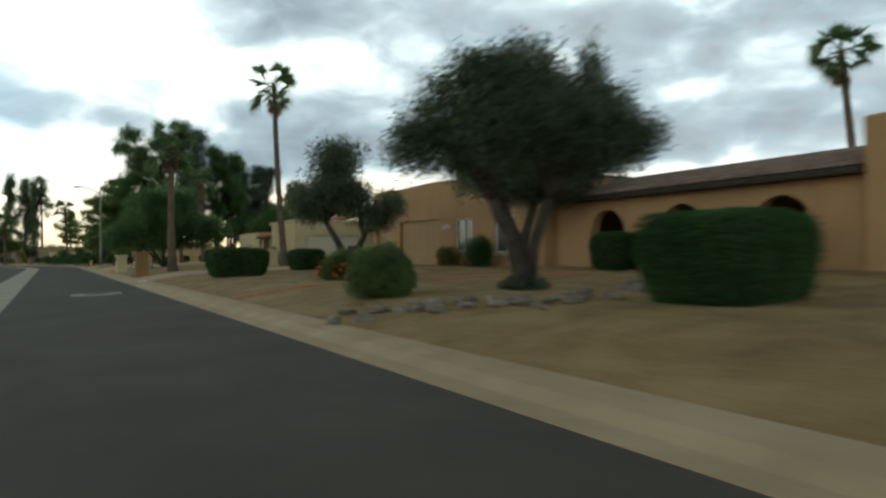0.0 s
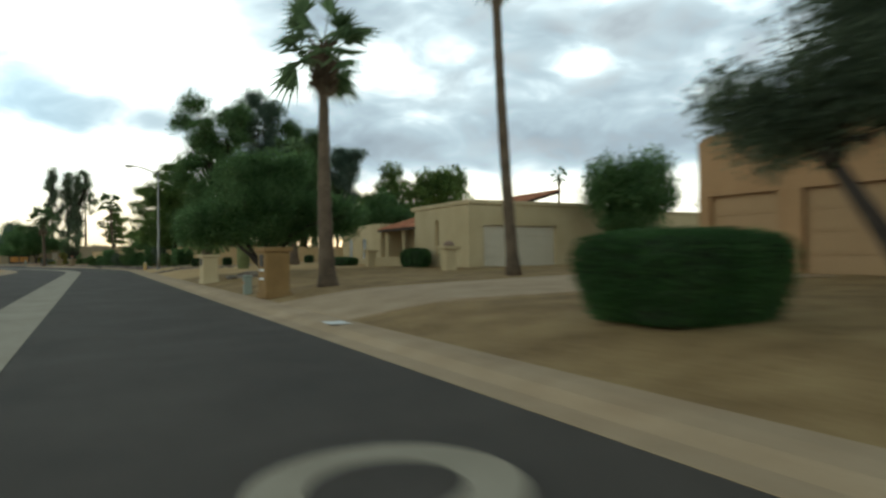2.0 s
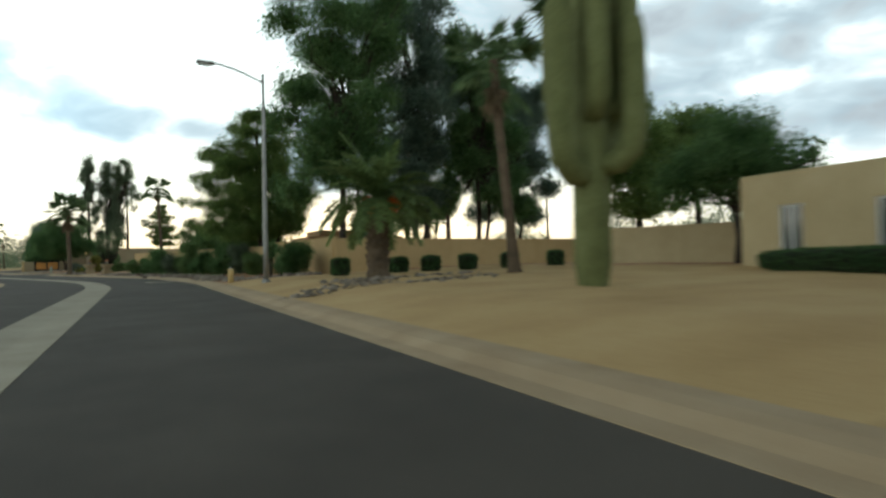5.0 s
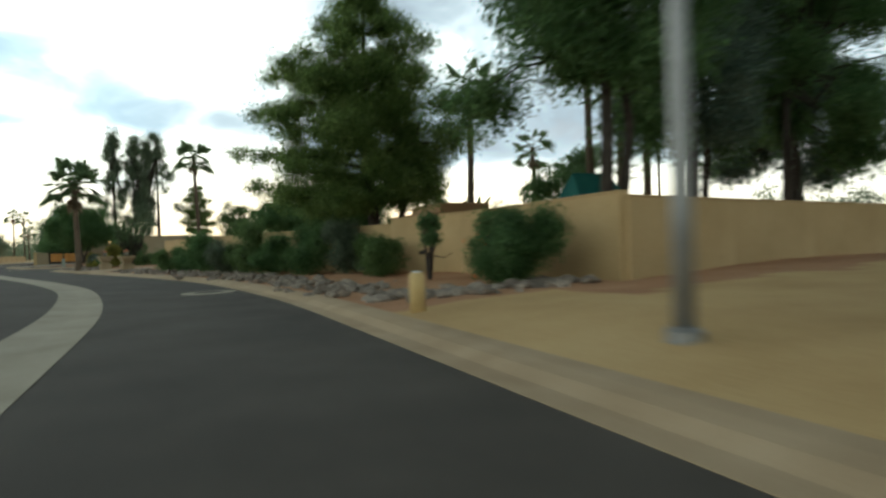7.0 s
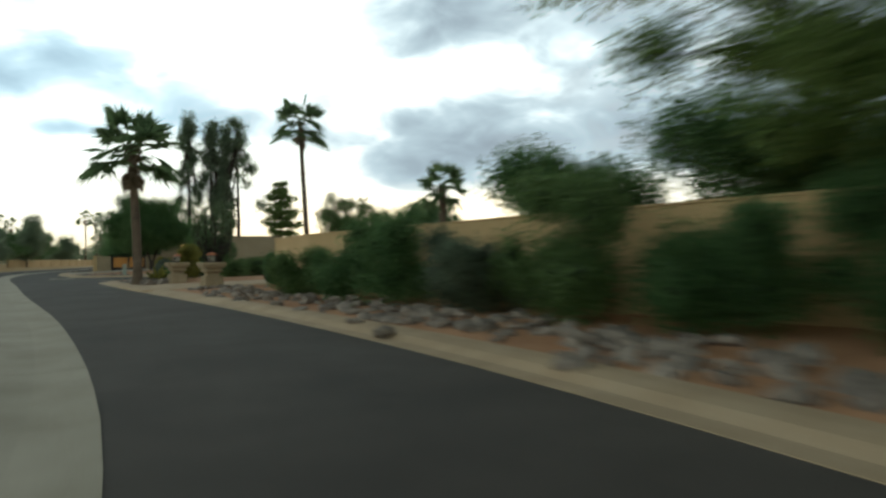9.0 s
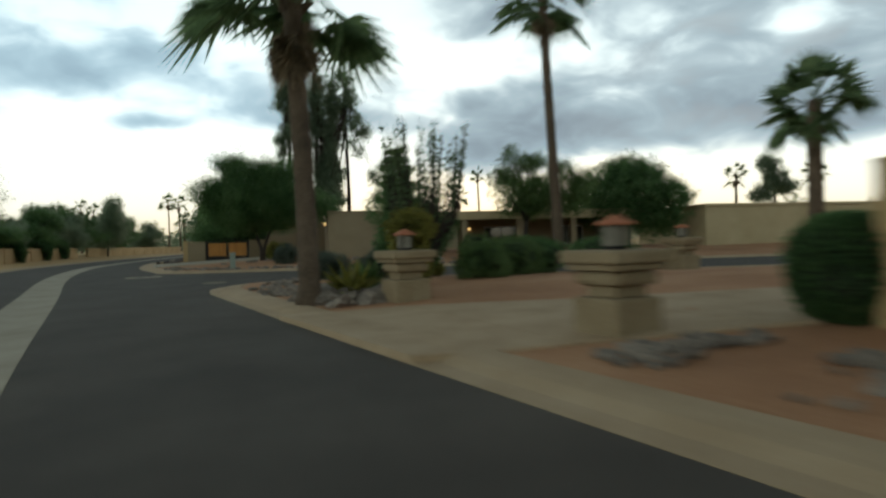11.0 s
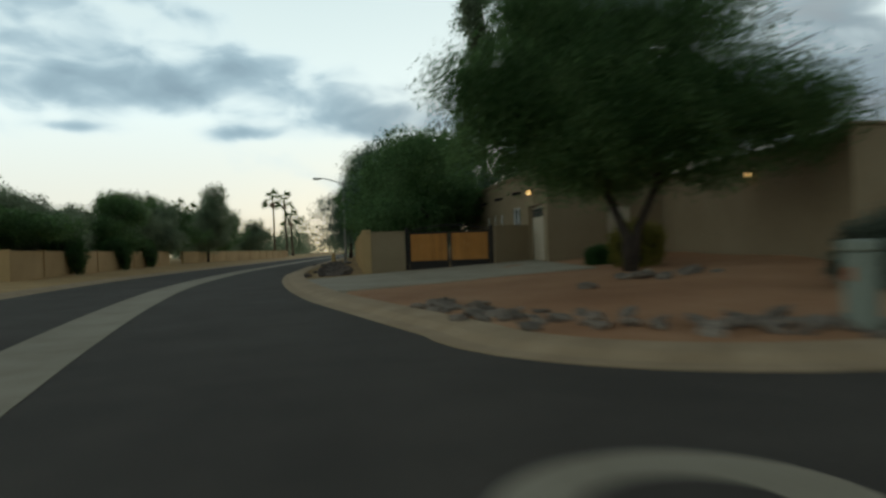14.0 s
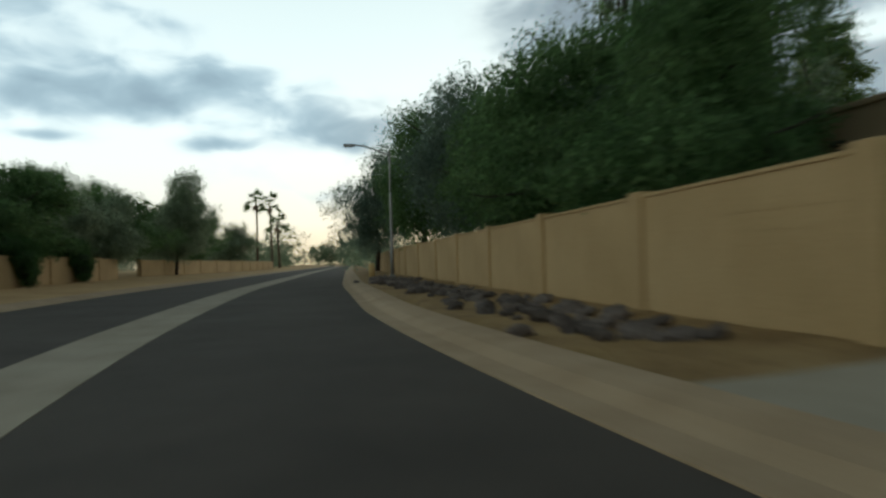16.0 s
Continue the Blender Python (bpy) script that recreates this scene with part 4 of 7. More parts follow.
def cream_house():
    """Cream stucco house: garage wing with a moulded parapet, a porch under red tiles and a further wing."""
    house = thing("house", 16.1, 48.0, 0, "cream stucco house with a garage wing and red tile porch roof", "house")
    g = 0.45
    # garage wing: its door faces the drive
    part("garage_wall", wall_panel(bmesh.new(), 9.0, 3.5, 0.3, [(0.8, 5.0, g, 2.55)]), M_STUCCO_CREAM, house)
    add_garage_door(house, 0.8, 0, g, 4.2, 2.1, 0, M_DOOR_CREAM)
    bm = wall_panel(bmesh.new(), 5.4, 3.5, 0.3, [(2.35, 2.75, 1.15, 2.75, 0.2)])
    part("street_wall", move(bm, Matrix.Translation((0, 5.7, 0)) @ pose(0, 0, 0, 0, 0, -90)), M_STUCCO_CREAM, house)
    part("annex_wall", box(bmesh.new(), 9.004, 18.0, 0.5, 0.8, 0.2, 3.35, 0.03), M_STUCCO_CREAM, house)
    part("annex_coping", box(bmesh.new(), 9.004, 18.05, 0.44, 0.86, 3.352, 3.5, 0.04), M_STUCCO_CREAM, house)
    part("niche_back", box(bmesh.new(), 0.2, 0.28, 2.8, 3.5, 1.0, 3.1), M_STUCCO_CREAM, house)
    part("wall", box(bmesh.new(), 0.31, 9.0, 5.7, 6.0, 0.2, 3.5), M_STUCCO_CREAM, house)
    part("wall", box(bmesh.new(), 8.7, 9.0, 0.31, 5.69, 0.2, 3.5), M_STUCCO_CREAM, house)
    part("roof_deck", box(bmesh.new(), 0.31, 8.69, 0.31, 5.69, 3.3, 3.36), M_STUCCO_GREY, house)
    bm = bmesh.new()
    box(bm, -0.08, 9.08, -0.08, 0.38, 3.5, 3.72, 0.05)
    box(bm, -0.079, 0.38, 0.385, 6.08, 3.5, 3.719, 0.05)
    part("cornice", bm, M_STUCCO_CREAM, house, "rounded cream parapet cornice")
    ridge = tile_roof(house, 3.2, 6.5, 1.5, 5.5, 3.55, 4.5, "x")
    # porch with red tiles, columns and an added dark sheet painting in the recess's shade
    part("porch_wall", wall_panel(bmesh.new(), 6.0, 3.0, 0.25, [(1.0, 2.0, g, 2.5), (3.3, 4.9, 1.2, 2.4)]), M_STUCCO_CREAM, house).matrix_local = pose(2.6, 12.0, 0, 0, 0, -90)
    part("porch_shade_sheet", box(bmesh.new(), 3.4, 3.6, 6.1, 12.0, 0.2, 2.9), M_DARK, house)
    tile_roof(house, 0.6, 5.2, 6.1, 12.4, 2.75, 4.15, "x")
    for k in range(3):
        part("column", lathe(bmesh.new(), [(0.2, 0.4), (0.2, 0.55), (0.15, 0.6), (0.15, 2.55), (0.2, 2.6), (0.2, 2.74)], 12, 1.0, 6.8 + 2.4 * k), M_STUCCO_CREAM, house)
    bm = wall_panel(bmesh.new(), 7.0, 3.2, 0.3, [(1.2, 1.9, 1.0, 2.3), (3.8, 4.5, 1.0, 2.3)])
    part("far_wing", move(bm, Matrix.Translation((0.9, 19.6, 0)) @ pose(0, 0, 0, 0, 0, -90)), M_STUCCO_CREAM, house)
    for yy in (17.7, 15.1):
        add_window(house, 0.9, yy + 0.7, 1.0, 0.7, 1.3, -90)
    part("far_wing_end", box(bmesh.new(), 1.21, 9, 12.45, 12.6, 0.2, 3.2), M_STUCCO_CREAM, house)
    part("far_wing_roof", box(bmesh.new(), 1.21, 9, 12.61, 19.59, 3.0, 3.1), M_STUCCO_GREY, house)
    part("far_wing_back", box(bmesh.new(), 1.21, 9, 19.6, 19.9, 0.2, 3.2), M_STUCCO_CREAM, house)
    return house


def taupe_house():
    """Long taupe stucco house: a west side with a door and small windows, a blank south wing and a deep porch."""
    house = thing("house", -8.3, 171.4, 0, "taupe stucco house with flat parapet, side door and deep porch", "house")
    g = 0.35
    # west side, running away along the street; local frame: house origin at its front corner
    ang = 4.5
    bm = wall_panel(bmesh.new(), 15.0, 3.85, 0.3, [(0.45, 2.40, g, 2.55), (3.55, 4.75, 1.85, 2.62), (6.6, 6.95, 1.9, 2.5), (7.95, 8.3, 1.9, 2.5), (9.3, 9.65, 1.9, 2.5)])
    west = part("west_wall", bm, M_STUCCO_GREY, house)
    west.matrix_local = pose(0, 0, 0, 0, 0, 90 + ang) @ Matrix.Diagonal((1, -1, 1, 1))
    cop = part("coping", box(bmesh.new(), -0.06, 15.05, -0.07, 0.37, 3.851, 3.99, 0.03), M_STUCCO_GREY, house)
    cop.matrix_local = pose(0, 0, 0, 0, 0, 90 + ang) @ Matrix.Diagonal((1, -1, 1, 1))
    ca, sa = math.cos(radians(90 + ang)), math.sin(radians(90 + ang))
    for u, w, z, h in ((4.75, 1.2, 1.85, 0.77), (6.95, 0.35, 1.9, 0.6), (8.3, 0.35, 1.9, 0.6), (9.65, 0.35, 1.9, 0.6)):
        add_window(house, u * ca, u * sa, z, w, h, -90 + ang, sill=False, mullion=w > 0.5)
    add_garage_door(house, 2.40 * ca, 2.40 * sa, g, 1.95, 2.2, -90 + ang, M_DOOR_CREAM, 4, True)
    for k in range(3):
        u = 3.35 + 3.2 * k
        part("roof_spout", tube(bmesh.new(), [(u * ca - 0.01, u * sa, 3.2), (u * ca - 0.35, u * sa, 3.14)], [0.06, 0.06], 8), M_DARK, house)
    # front between the corner and the wing, with a pale door
    part("front_wall", wall_panel(bmesh.new(), 4.28, 3.85, 0.3, [(2.2, 3.1, g, 2.4)]), M_STUCCO_GREY, house).location = (0.004, -0.002, 0)
    part("front_door", box(bmesh.new(), 2.21, 3.10, 0.1, 0.16, g, 2.39, 0.01), M_DOOR_CREAM, house)
    # south wing
    part("wing_side", box(bmesh.new(), 4.3, 4.6, -9.6, -0.004, 0.2, 3.36), M_STUCCO_GREY, house)
    part("wing_front", box(bmesh.new(), 4.3, 11.6, -9.95, -9.604, 0.2, 3.36, 0.02), M_STUCCO_GREY, house)
    part("wing_coping", box(bmesh.new(), 4.24, 11.66, -10.01, -9.55, 3.362, 3.46, 0.03), M_STUCCO_GREY, house)
    part("roof_deck", box(bmesh.new(), 4.61, 11.3, -9.6, 12.0, 3.2, 3.3), M_STUCCO_GREY, house)
    part("wing_end", box(bmesh.new(), 11.3, 11.6, -9.6, -3.4, 0.2, 3.4), M_STUCCO_GREY, house)
    # porch: pale fascia on columns before a dark wall
    part("porch_fascia", box(bmesh.new(), 11.62, 27.0, -9.3, -8.9, 2.75, 3.35, 0.02), M_STUCCO_CREAM, house)
    part("porch_roof", box(bmesh.new(), 11.62, 27.0, -8.9, -3.4, 3.1, 3.2), M_STUCCO_GREY, house)
    part("porch_back", wall_panel(bmesh.new(), 15.4, 3.1, 0.3, [(1.5, 2.5, g, 2.4), (4.5, 7.2, 0.9, 2.3), (10, 12.5, 0.9, 2.3)]), M_STUCCO_GREY, house).location = (11.62, -5.0, 0)
    for u, w in ((4.5, 2.7), (10, 2.5)):
        add_window(house, 11.62 + u, -5.0, 0.9, w, 1.4, 0, sill=False)
    for k in range(4):
        part("porch_column", box(bmesh.new(), 13.4 + 4 * k, 13.8 + 4 * k, -9.28, -8.92, 0.2, 2.748, 0.03), M_STUCCO_GREY, house)
    part("back_wall", box(bmesh.new(), -0.5, 24, 14.6, 14.9, 0.2, 3.8), M_STUCCO_GREY, house)
    return house


stucco_house_garages()
cream_house()
taupe_house()
wall_lamp(-4.02, 165.4, 2.72, -90)
wall_lamp(-8.46, 173.24, 3.05, -86)
wall_lamp(6.6, 166.38, 2.15, 0)
wall_lamp(-6.15, 171.38, 2.9, 0)


def block_wall(name, pts, top, label, mat, thick=0.2, bay=4.1, pier=0.0, cap=True, course=0.0):
    """A garden wall of painted block in bays along a line of plan points, with piers and a cap."""
    root = tagged(new(name), label, "wall", kind="structure")
    length = 0.0
    for i, ((x0, y0), (x1, y1)) in enumerate(zip(pts, pts[1:])):
        ln = math.hypot(x1 - x0, y1 - y0)
        n = max(1, round(ln / bay))
        turn = math.degrees(math.atan2(y1 - y0, x1 - x0))
        for k in range(n):
            a = k / n
            bx, by = x0 + (x1 - x0) * a, y0 + (y1 - y0) * a
            w = ln / n
            zb = h_at(bx, by) - 0.25
            zt = top(bx, by) if callable(top) else top
            ob = part("bay", box(bmesh.new(), 0.004, w - 0.004, -thick / 2, thick / 2, zb, zt), mat, root)
            ob.matrix_local = pose(bx, by, 0, 0, 0, turn)
            if course:
                bm = bmesh.new()
                z = h_at(bx, by) + course
                while z < zt - 0.06:
                    box(bm, 0.02, w - 0.02, -thick / 2 - 0.006, thick / 2 + 0.006, z - course + 0.012, z - 0.004)
                    z += course
                ob2 = part("courses", bm, mat, ob)
            if cap:
                c = part("cap", box(bmesh.new(), -0.004, w + 0.004, -thick / 2 - 0.025, thick / 2 + 0.025, zt + 0.001, zt + 0.05, 0.012), mat, ob)
            if pier:
                p = part("pier", box(bmesh.new(), -pier / 2, pier / 2, -thick / 2 - 0.07, thick / 2 + 0.07, zb, zt + 0.10, 0.015), mat, root)
                p.matrix_local = pose(bx, by, 0, 0, 0, turn)
    return root


# street wall with piers past the gate
block_wall("wall_street", [(-14.88, 173.3), (-15.15, 177.4), (-15.45, 181.6), (-15.75, 186), (-16.3, 195), (-17.0, 205), (-18.3, 240)], 1.74, "tan painted block garden wall with raised piers", M_WALL_TAN, pier=0.34, course=0.2)
block_wall("wall_gate_side", [(-14.88, 173.3), (-13.42, 173.45)], 1.71, "taupe stucco wall piece beside the gate", M_STUCCO_GREY, thick=0.3)
block_wall("wall_gate_stub", [(-10.02, 173.22), (-8.52, 173.98)], 1.80, "taupe stucco wall piece between gate and house", M_STUCCO_GREY, thick=0.25)
# curving wall behind the shrubs
block_wall("wall_curve", [(10.2, 86.6), (10.2, 91), (10.0, 94.5), (9.0, 98.6)], 2.22, "tan stucco garden wall following the bend", M_WALL_TAN, thick=0.25, bay=3)
block_wall("wall_curve_low", [(9.0, 98.6), (7.6, 102.2), (5.9, 107), (3.9, 113), (1.9, 119.2), (1.0, 124.2)], 2.02, "tan stucco garden wall, lower past its step", M_WALL_TAN, thick=0.25, bay=3)
block_wall("wall_end", [(1.0, 124.2), (4.5, 121.5)], 2.04, "tan stucco end of the garden wall beside the drive", M_WALL_TAN, thick=0.25, bay=4)
block_wall("wall_back", [(10.2, 86.6), (18, 88.4), (24, 89.5), (40, 92)], 2.12, "tan stucco back wall behind the sandy yard", M_WALL_TAN, thick=0.25, bay=5)
block_wall("wall_cream", [(22.0, 81.5), (25.5, 72), (28, 62)], 2.3, "cream stucco yard wall behind the palms", M_STUCCO_CREAM, thick=0.25, bay=5)
# across the street
block_wall("wall_left", [(-36.5, 179.2), (-31.8, 180.0), (-33.6, 189.7), (-34.7, 199.5), (-35.3, 206.6), (-36.35, 215.6)], 1.62, "peach stucco garden wall across the street", M_WALL_TAN, thick=0.22, bay=4.5, pier=0.3)
block_wall("wall_left_far", [(-37.5, 223.6), (-36.9, 240), (-36.4, 260), (-36.6, 290)], 1.62, "tan stucco garden wall farther along the street", M_WALL_TAN, thick=0.22, bay=6, pier=0.3)


def double_gate():
    """Amber board gate leaves in a dark steel frame with an arched top rail."""
    ob = thing("gate", -13.25, 173.48, 0.12, "double gate of amber boards in a dark steel frame", "gate", turn=-5)
    w = 3.1
    for x0, x1 in ((0.0, w / 2 - 0.03), (w / 2 + 0.03, w)):
        leaf = part("gate_leaf", bmesh.new(), M_DARK, ob)
        bm = bmesh.new()
        box(bm, x0, x0 + 0.06, 0, 0.05, 0.05, 1.58)
        box(bm, x1 - 0.06, x1, 0, 0.05, 0.05, 1.58)
        box(bm, x0 + 0.06, x1 - 0.06, 0, 0.05, 1.50, 1.56)
        box(bm, x0 + 0.06, x1 - 0.06, 0, 0.05, 0.40, 0.46)
        box(bm, x0 + 0.06, x1 - 0.06, 0.004, 0.046, 0.06, 0.398)
        part("frame", bm, M_DARK, leaf)
        n = 9
        for k in range(n):
            a = x0 + 0.062 + (x1 - x0 - 0.124) * k / n
            part("board", box(bmesh.new(), a + 0.002, a + (x1 - x0 - 0.124) / n - 0.002, 0.012, 0.038, 0.462, 1.498), M_AMBER, leaf)
    bm = bmesh.new()
    pts = [(w * k / 14, 0.025, 1.62 + 0.20 * math.sin(math.pi * k / 14)) for k in range(15)]
    tube(bm, pts, [0.022] * 15, 6)
    for k in range(1, 14):
        tube(bm, [(w * k / 14, 0.025, 1.57), pts[k]], [0.012, 0.012], 5)
    part("arched_rail", bm, M_DARK, ob)
    for x in (-0.08, w + 0.08):
        part("post", box(bmesh.new(), x - 0.06, x + 0.06, -0.035, 0.085, -0.1, 1.75, 0.01), M_DARK, ob)
    return ob


double_gate()


# ---- first yards: trees, hedges, posts ----
def zat(x, y):
    return h_at(x, y)


def post_box(x, y, h, w, label, mat, cap=0.12, group="letterbox pillars", plates=False):
    """A square masonry letterbox pillar with an oversailing cap."""
    ob = thing("letterbox_pillar", x, y, zat(x, y) - 0.02, label, "letterbox", group, turn=6)
    part("shaft", box(bmesh.new(), -w / 2, w / 2, -w / 2, w / 2, 0, h - cap, 0.03), mat, ob)
    part("cap", box(bmesh.new(), -w / 2 - 0.06, w / 2 + 0.06, -w / 2 - 0.06, w / 2 + 0.06, h - cap + 0.001, h, 0.025), mat, ob)
    part("base", box(bmesh.new(), -w / 2 - 0.03, w / 2 + 0.03, -w / 2 - 0.03, w / 2 + 0.03, 0, 0.16, 0.02), mat, ob)
    door = part("letterbox_door", box(bmesh.new(), -w / 2 - 0.02, -w / 2 - 0.001, -0.13, 0.13, h * 0.62, h * 0.86, 0.008), M_DARK, ob)
    if plates:
        for k in range(2):
            part("plate", box(bmesh.new(), -w / 2 - 0.015, -w / 2 - 0.001, -0.16, 0.16, h * (0.36 + 0.17 * k), h * (0.40 + 0.17 * k), 0.003), M_SIGN, ob, "thin white plate")
    return ob


post_box(4.95, 38.75, 1.28, 0.62, "ochre stucco letterbox pillar with dark door beside the kerb", M_OCHRE, plates=True)
post_box(4.95, 49.3, 1.15, 0.58, "cream stucco letterbox pillar with oversailing cap beside the kerb", M_STUCCO_CREAM)


def entry_pillar(x, y, h, w, label, ornament):
    ob = thing("entry_pillar", x, y, zat(x, y) - 0.05, label, "pillar", "entry pillars")
    part("shaft", box(bmesh.new(), -w / 2, w / 2, -w / 2, w / 2, 0, h - 0.14, 0.03), M_STUCCO_CREAM, ob)
    part("cap", box(bmesh.new(), -w / 2 - 0.12, w / 2 + 0.12, -w / 2 - 0.12, w / 2 + 0.12, h - 0.139, h, 0.04), M_STUCCO_CREAM, ob)
    if ornament:
        part("ornament", lathe(bmesh.new(), [(0.2, h + 0.001), (0.24, h + 0.06), (0.16, h + 0.16), (0.05, h + 0.21)], 12), M_TILE_BROWN, ob, "dark clay bowl on the cap")
    return ob


entry_pillar(13.9, 45.9, 1.05, 0.5, "cream stucco pillar with a wide cap by the garage", True)
entry_pillar(14.8, 56.8, 1.0, 0.5, "cream stucco pillar at the end of the porch wall", False)
block_wall("wall_porch", [(15.0, 56.6), (16.6, 54.3)], 1.05, "low cream stucco wall before the porch", M_STUCCO_CREAM, thick=0.25, bay=4)
orn = thing("wall_ornament", 24.2, 47.92, 1.7, "dark metal birds mounted on the cream wall", "wall art")
for k, (dx, dz) in enumerate(((0, 0), (-0.45, -0.45), (0.35, -0.7), (0.1, 0.45))):
    part("bird", move(lathe(bmesh.new(), [(0.02, -0.22), (0.12, -0.05), (0.15, 0.05), (0.04, 0.2)], 8), pose(dx * 0.7, 0, dz * 0.7, 0, 70, 0) @ Matrix.Scale(0.6, 4)), M_TILE_BROWN, orn)


def pedestal(x, y, h, w, label):
    ob = thing("utility_pedestal", x, y, zat(x, y) - 0.02, label, "utility box")
    part("body", box(bmesh.new(), -w / 2, w / 2, -w * 0.4, w * 0.4, 0, h * 0.86, 0.02), M_GREEN_BOX, ob)
    part("hood", box(bmesh.new(), -w / 2 - 0.015, w / 2 + 0.015, -w * 0.4 - 0.015, w * 0.4 + 0.015, h * 0.86 + 0.001, h, 0.03), M_GREEN_BOX, ob)
    part("plate", box(bmesh.new(), -w / 2 - 0.012, -w / 2 - 0.001, -0.05, 0.05, h * 0.55, h * 0.7), M_TILE, ob, "small rust-red label")
    return ob


pedestal(4.75, 41.0, 0.56, 0.22, "pale green utility pedestal standing beside the kerb")
pedestal(-9.2, 154.3, 0.92, 0.26, "pale green utility pedestal beside the corner rocks")

part_mark = thing("kerb_marker", 4.25, 31.9, 0.105, "flat white painted marker on the kerb", "marker")
part("plate", box(bmesh.new(), -0.16, 0.16, -0.2, 0.2, 0.0, 0.012, 0.004), M_SIGN, part_mark)

clipped_hedge("box_hedge", 9.15, 7.85, zat(9.1, 7.9) - 0.03, 2.35, 1.8, 1.27, "large dark green hedge clipped into a rounded block", 11, 10, 0.88, count=26000, leaf=0.045, roundness=7.0, group="clipped box hedges")
clipped_hedge("box_hedge", 7.1, 27.6, zat(7.1, 27.6) - 0.03, 2.15, 1.8, 1.06, "dark green hedge clipped into a flat-topped block", 12, 0, 0.86, count=22000, leaf=0.045, roundness=7.0, group="clipped box hedges")
clipped_hedge("box_hedge", 11.0, 30.9, zat(11, 31) - 0.03, 1.45, 1.4, 0.95, "dark green hedge clipped into a block beside the drive", 13, 0, 0.86, count=11000, leaf=0.05, roundness=6.0, group="clipped box hedges")
clipped_hedge("box_hedge", 15.7, 16.4, zat(15.7, 16) - 0.03, 1.3, 1.3, 1.15, "small dark hedge clipped into a block before the arcade", 14, 0, 0.9, count=8000, group="clipped box hedges")
clipped_hedge("box_hedge", 15.5, 12.6, zat(15.5, 13) - 0.03, 1.6, 2.9, 1.40, "dark hedge clipped into a long block before the arcade", 15, 0, 0.9, count=14000, group="clipped box hedges")
clipped_hedge("box_hedge", 14.9, 62.5, zat(14.9, 62) - 0.03, 1.0, 5.5, 0.55, "long low clipped hedge before the cream house", 16, 0, 0.95, count=6000, leaf=0.06)
clipped_hedge("box_hedge", 15.3, 52.0, zat(15.3, 52) - 0.03, 0.9, 2.4, 0.95, "green clipped hedge against the cream wall", 17, 0, 0.95, count=6000, leaf=0.06)
shrub("round_shrub", 6.3, 13.1, zat(6.3, 13.1) - 0.03, "round pale green shrub on the gravel", [(0, 0, 0.45, 0.62, 0.62, 0.48)], 16000, 0.05, M_SHRUB, 21, clump=0.10)
shrub("flowering_shrub", 8.2, 19.3, zat(8.2, 19.3) - 0.03, "loose green shrub with orange flowers", [(0, 0, 0.42, 0.62, 0.58, 0.46), (-0.25, 0.4, 0.32, 0.45, 0.45, 0.36), (0.3, -0.4, 0.4, 0.45, 0.45, 0.40)], 16000, 0.07, M_SHRUB, 22, extra=(M_FLOWER, 420, 0.08, "blossom"))
shrub("wall_shrub", 15.7, 23.8, zat(15.7, 23.8) - 0.03, "dark green shrub against the stucco wall", [(0, 0, 0.55, 0.55, 0.6, 0.6)], 7000, 0.06, M_HEDGE, 23)
shrub("wall_shrub", 15.9, 26.6, zat(15.9, 26.6) - 0.03, "orange-flowered shrub under the window", [(0, 0, 0.4, 0.4, 0.7, 0.45)], 4000, 0.06, M_SHRUB, 24, extra=(M_FLOWER, 220, 0.07, "blossom"))

tree("olive_tree", 8.8, 12.1, zat(8.8, 12.1) - 0.05, "dense dark olive tree with forked trunk beside the dry stream",
     [[(0, 0, 0, 0.26), (0, 0, 0.3, 0.2), (-0.2, 0.1, 1.0, 0.14), (-0.5, 0.3, 1.8, 0.11)], [(0.06, 0, 0, 0.2), (0.2, -0.08, 0.9, 0.13), (0.45, -0.25, 1.8, 0.1)]],
     [(-1.65, 1.0, 2.9, 0.75, 0.8, 0.65), (-0.95, 0.55, 3.55, 1.0, 1.0, 0.85), (0.0, 0.0, 3.5, 1.2, 1.2, 1.0), (0.1, 0.0, 4.25, 0.95, 0.95, 0.62), (-0.7, 0.5, 4.35, 0.5, 0.5, 0.45), (1.2, -0.7, 3.3, 0.95, 0.95, 0.85), (1.9, -1.15, 2.95, 0.65, 0.65, 0.55), (-0.4, 0.25, 2.7, 1.3, 1.2, 0.5), (1.2, -0.7, 4.4, 0.3, 0.3, 0.6), (0.8, -0.4, 2.7, 1.0, 1.0, 0.5)],
     46000, 0.10, M_OLIVE, 30, aspect=2.8, clump=0.30)
shrub("base_shoots", 8.8, 12.1, zat(8.8, 12.1) - 0.02, "leafy shoots round the foot of the olive", [(0, 0, 0.12, 0.42, 0.42, 0.2)], 2600, 0.06, M_OLIVE, 29, clump=0.1)
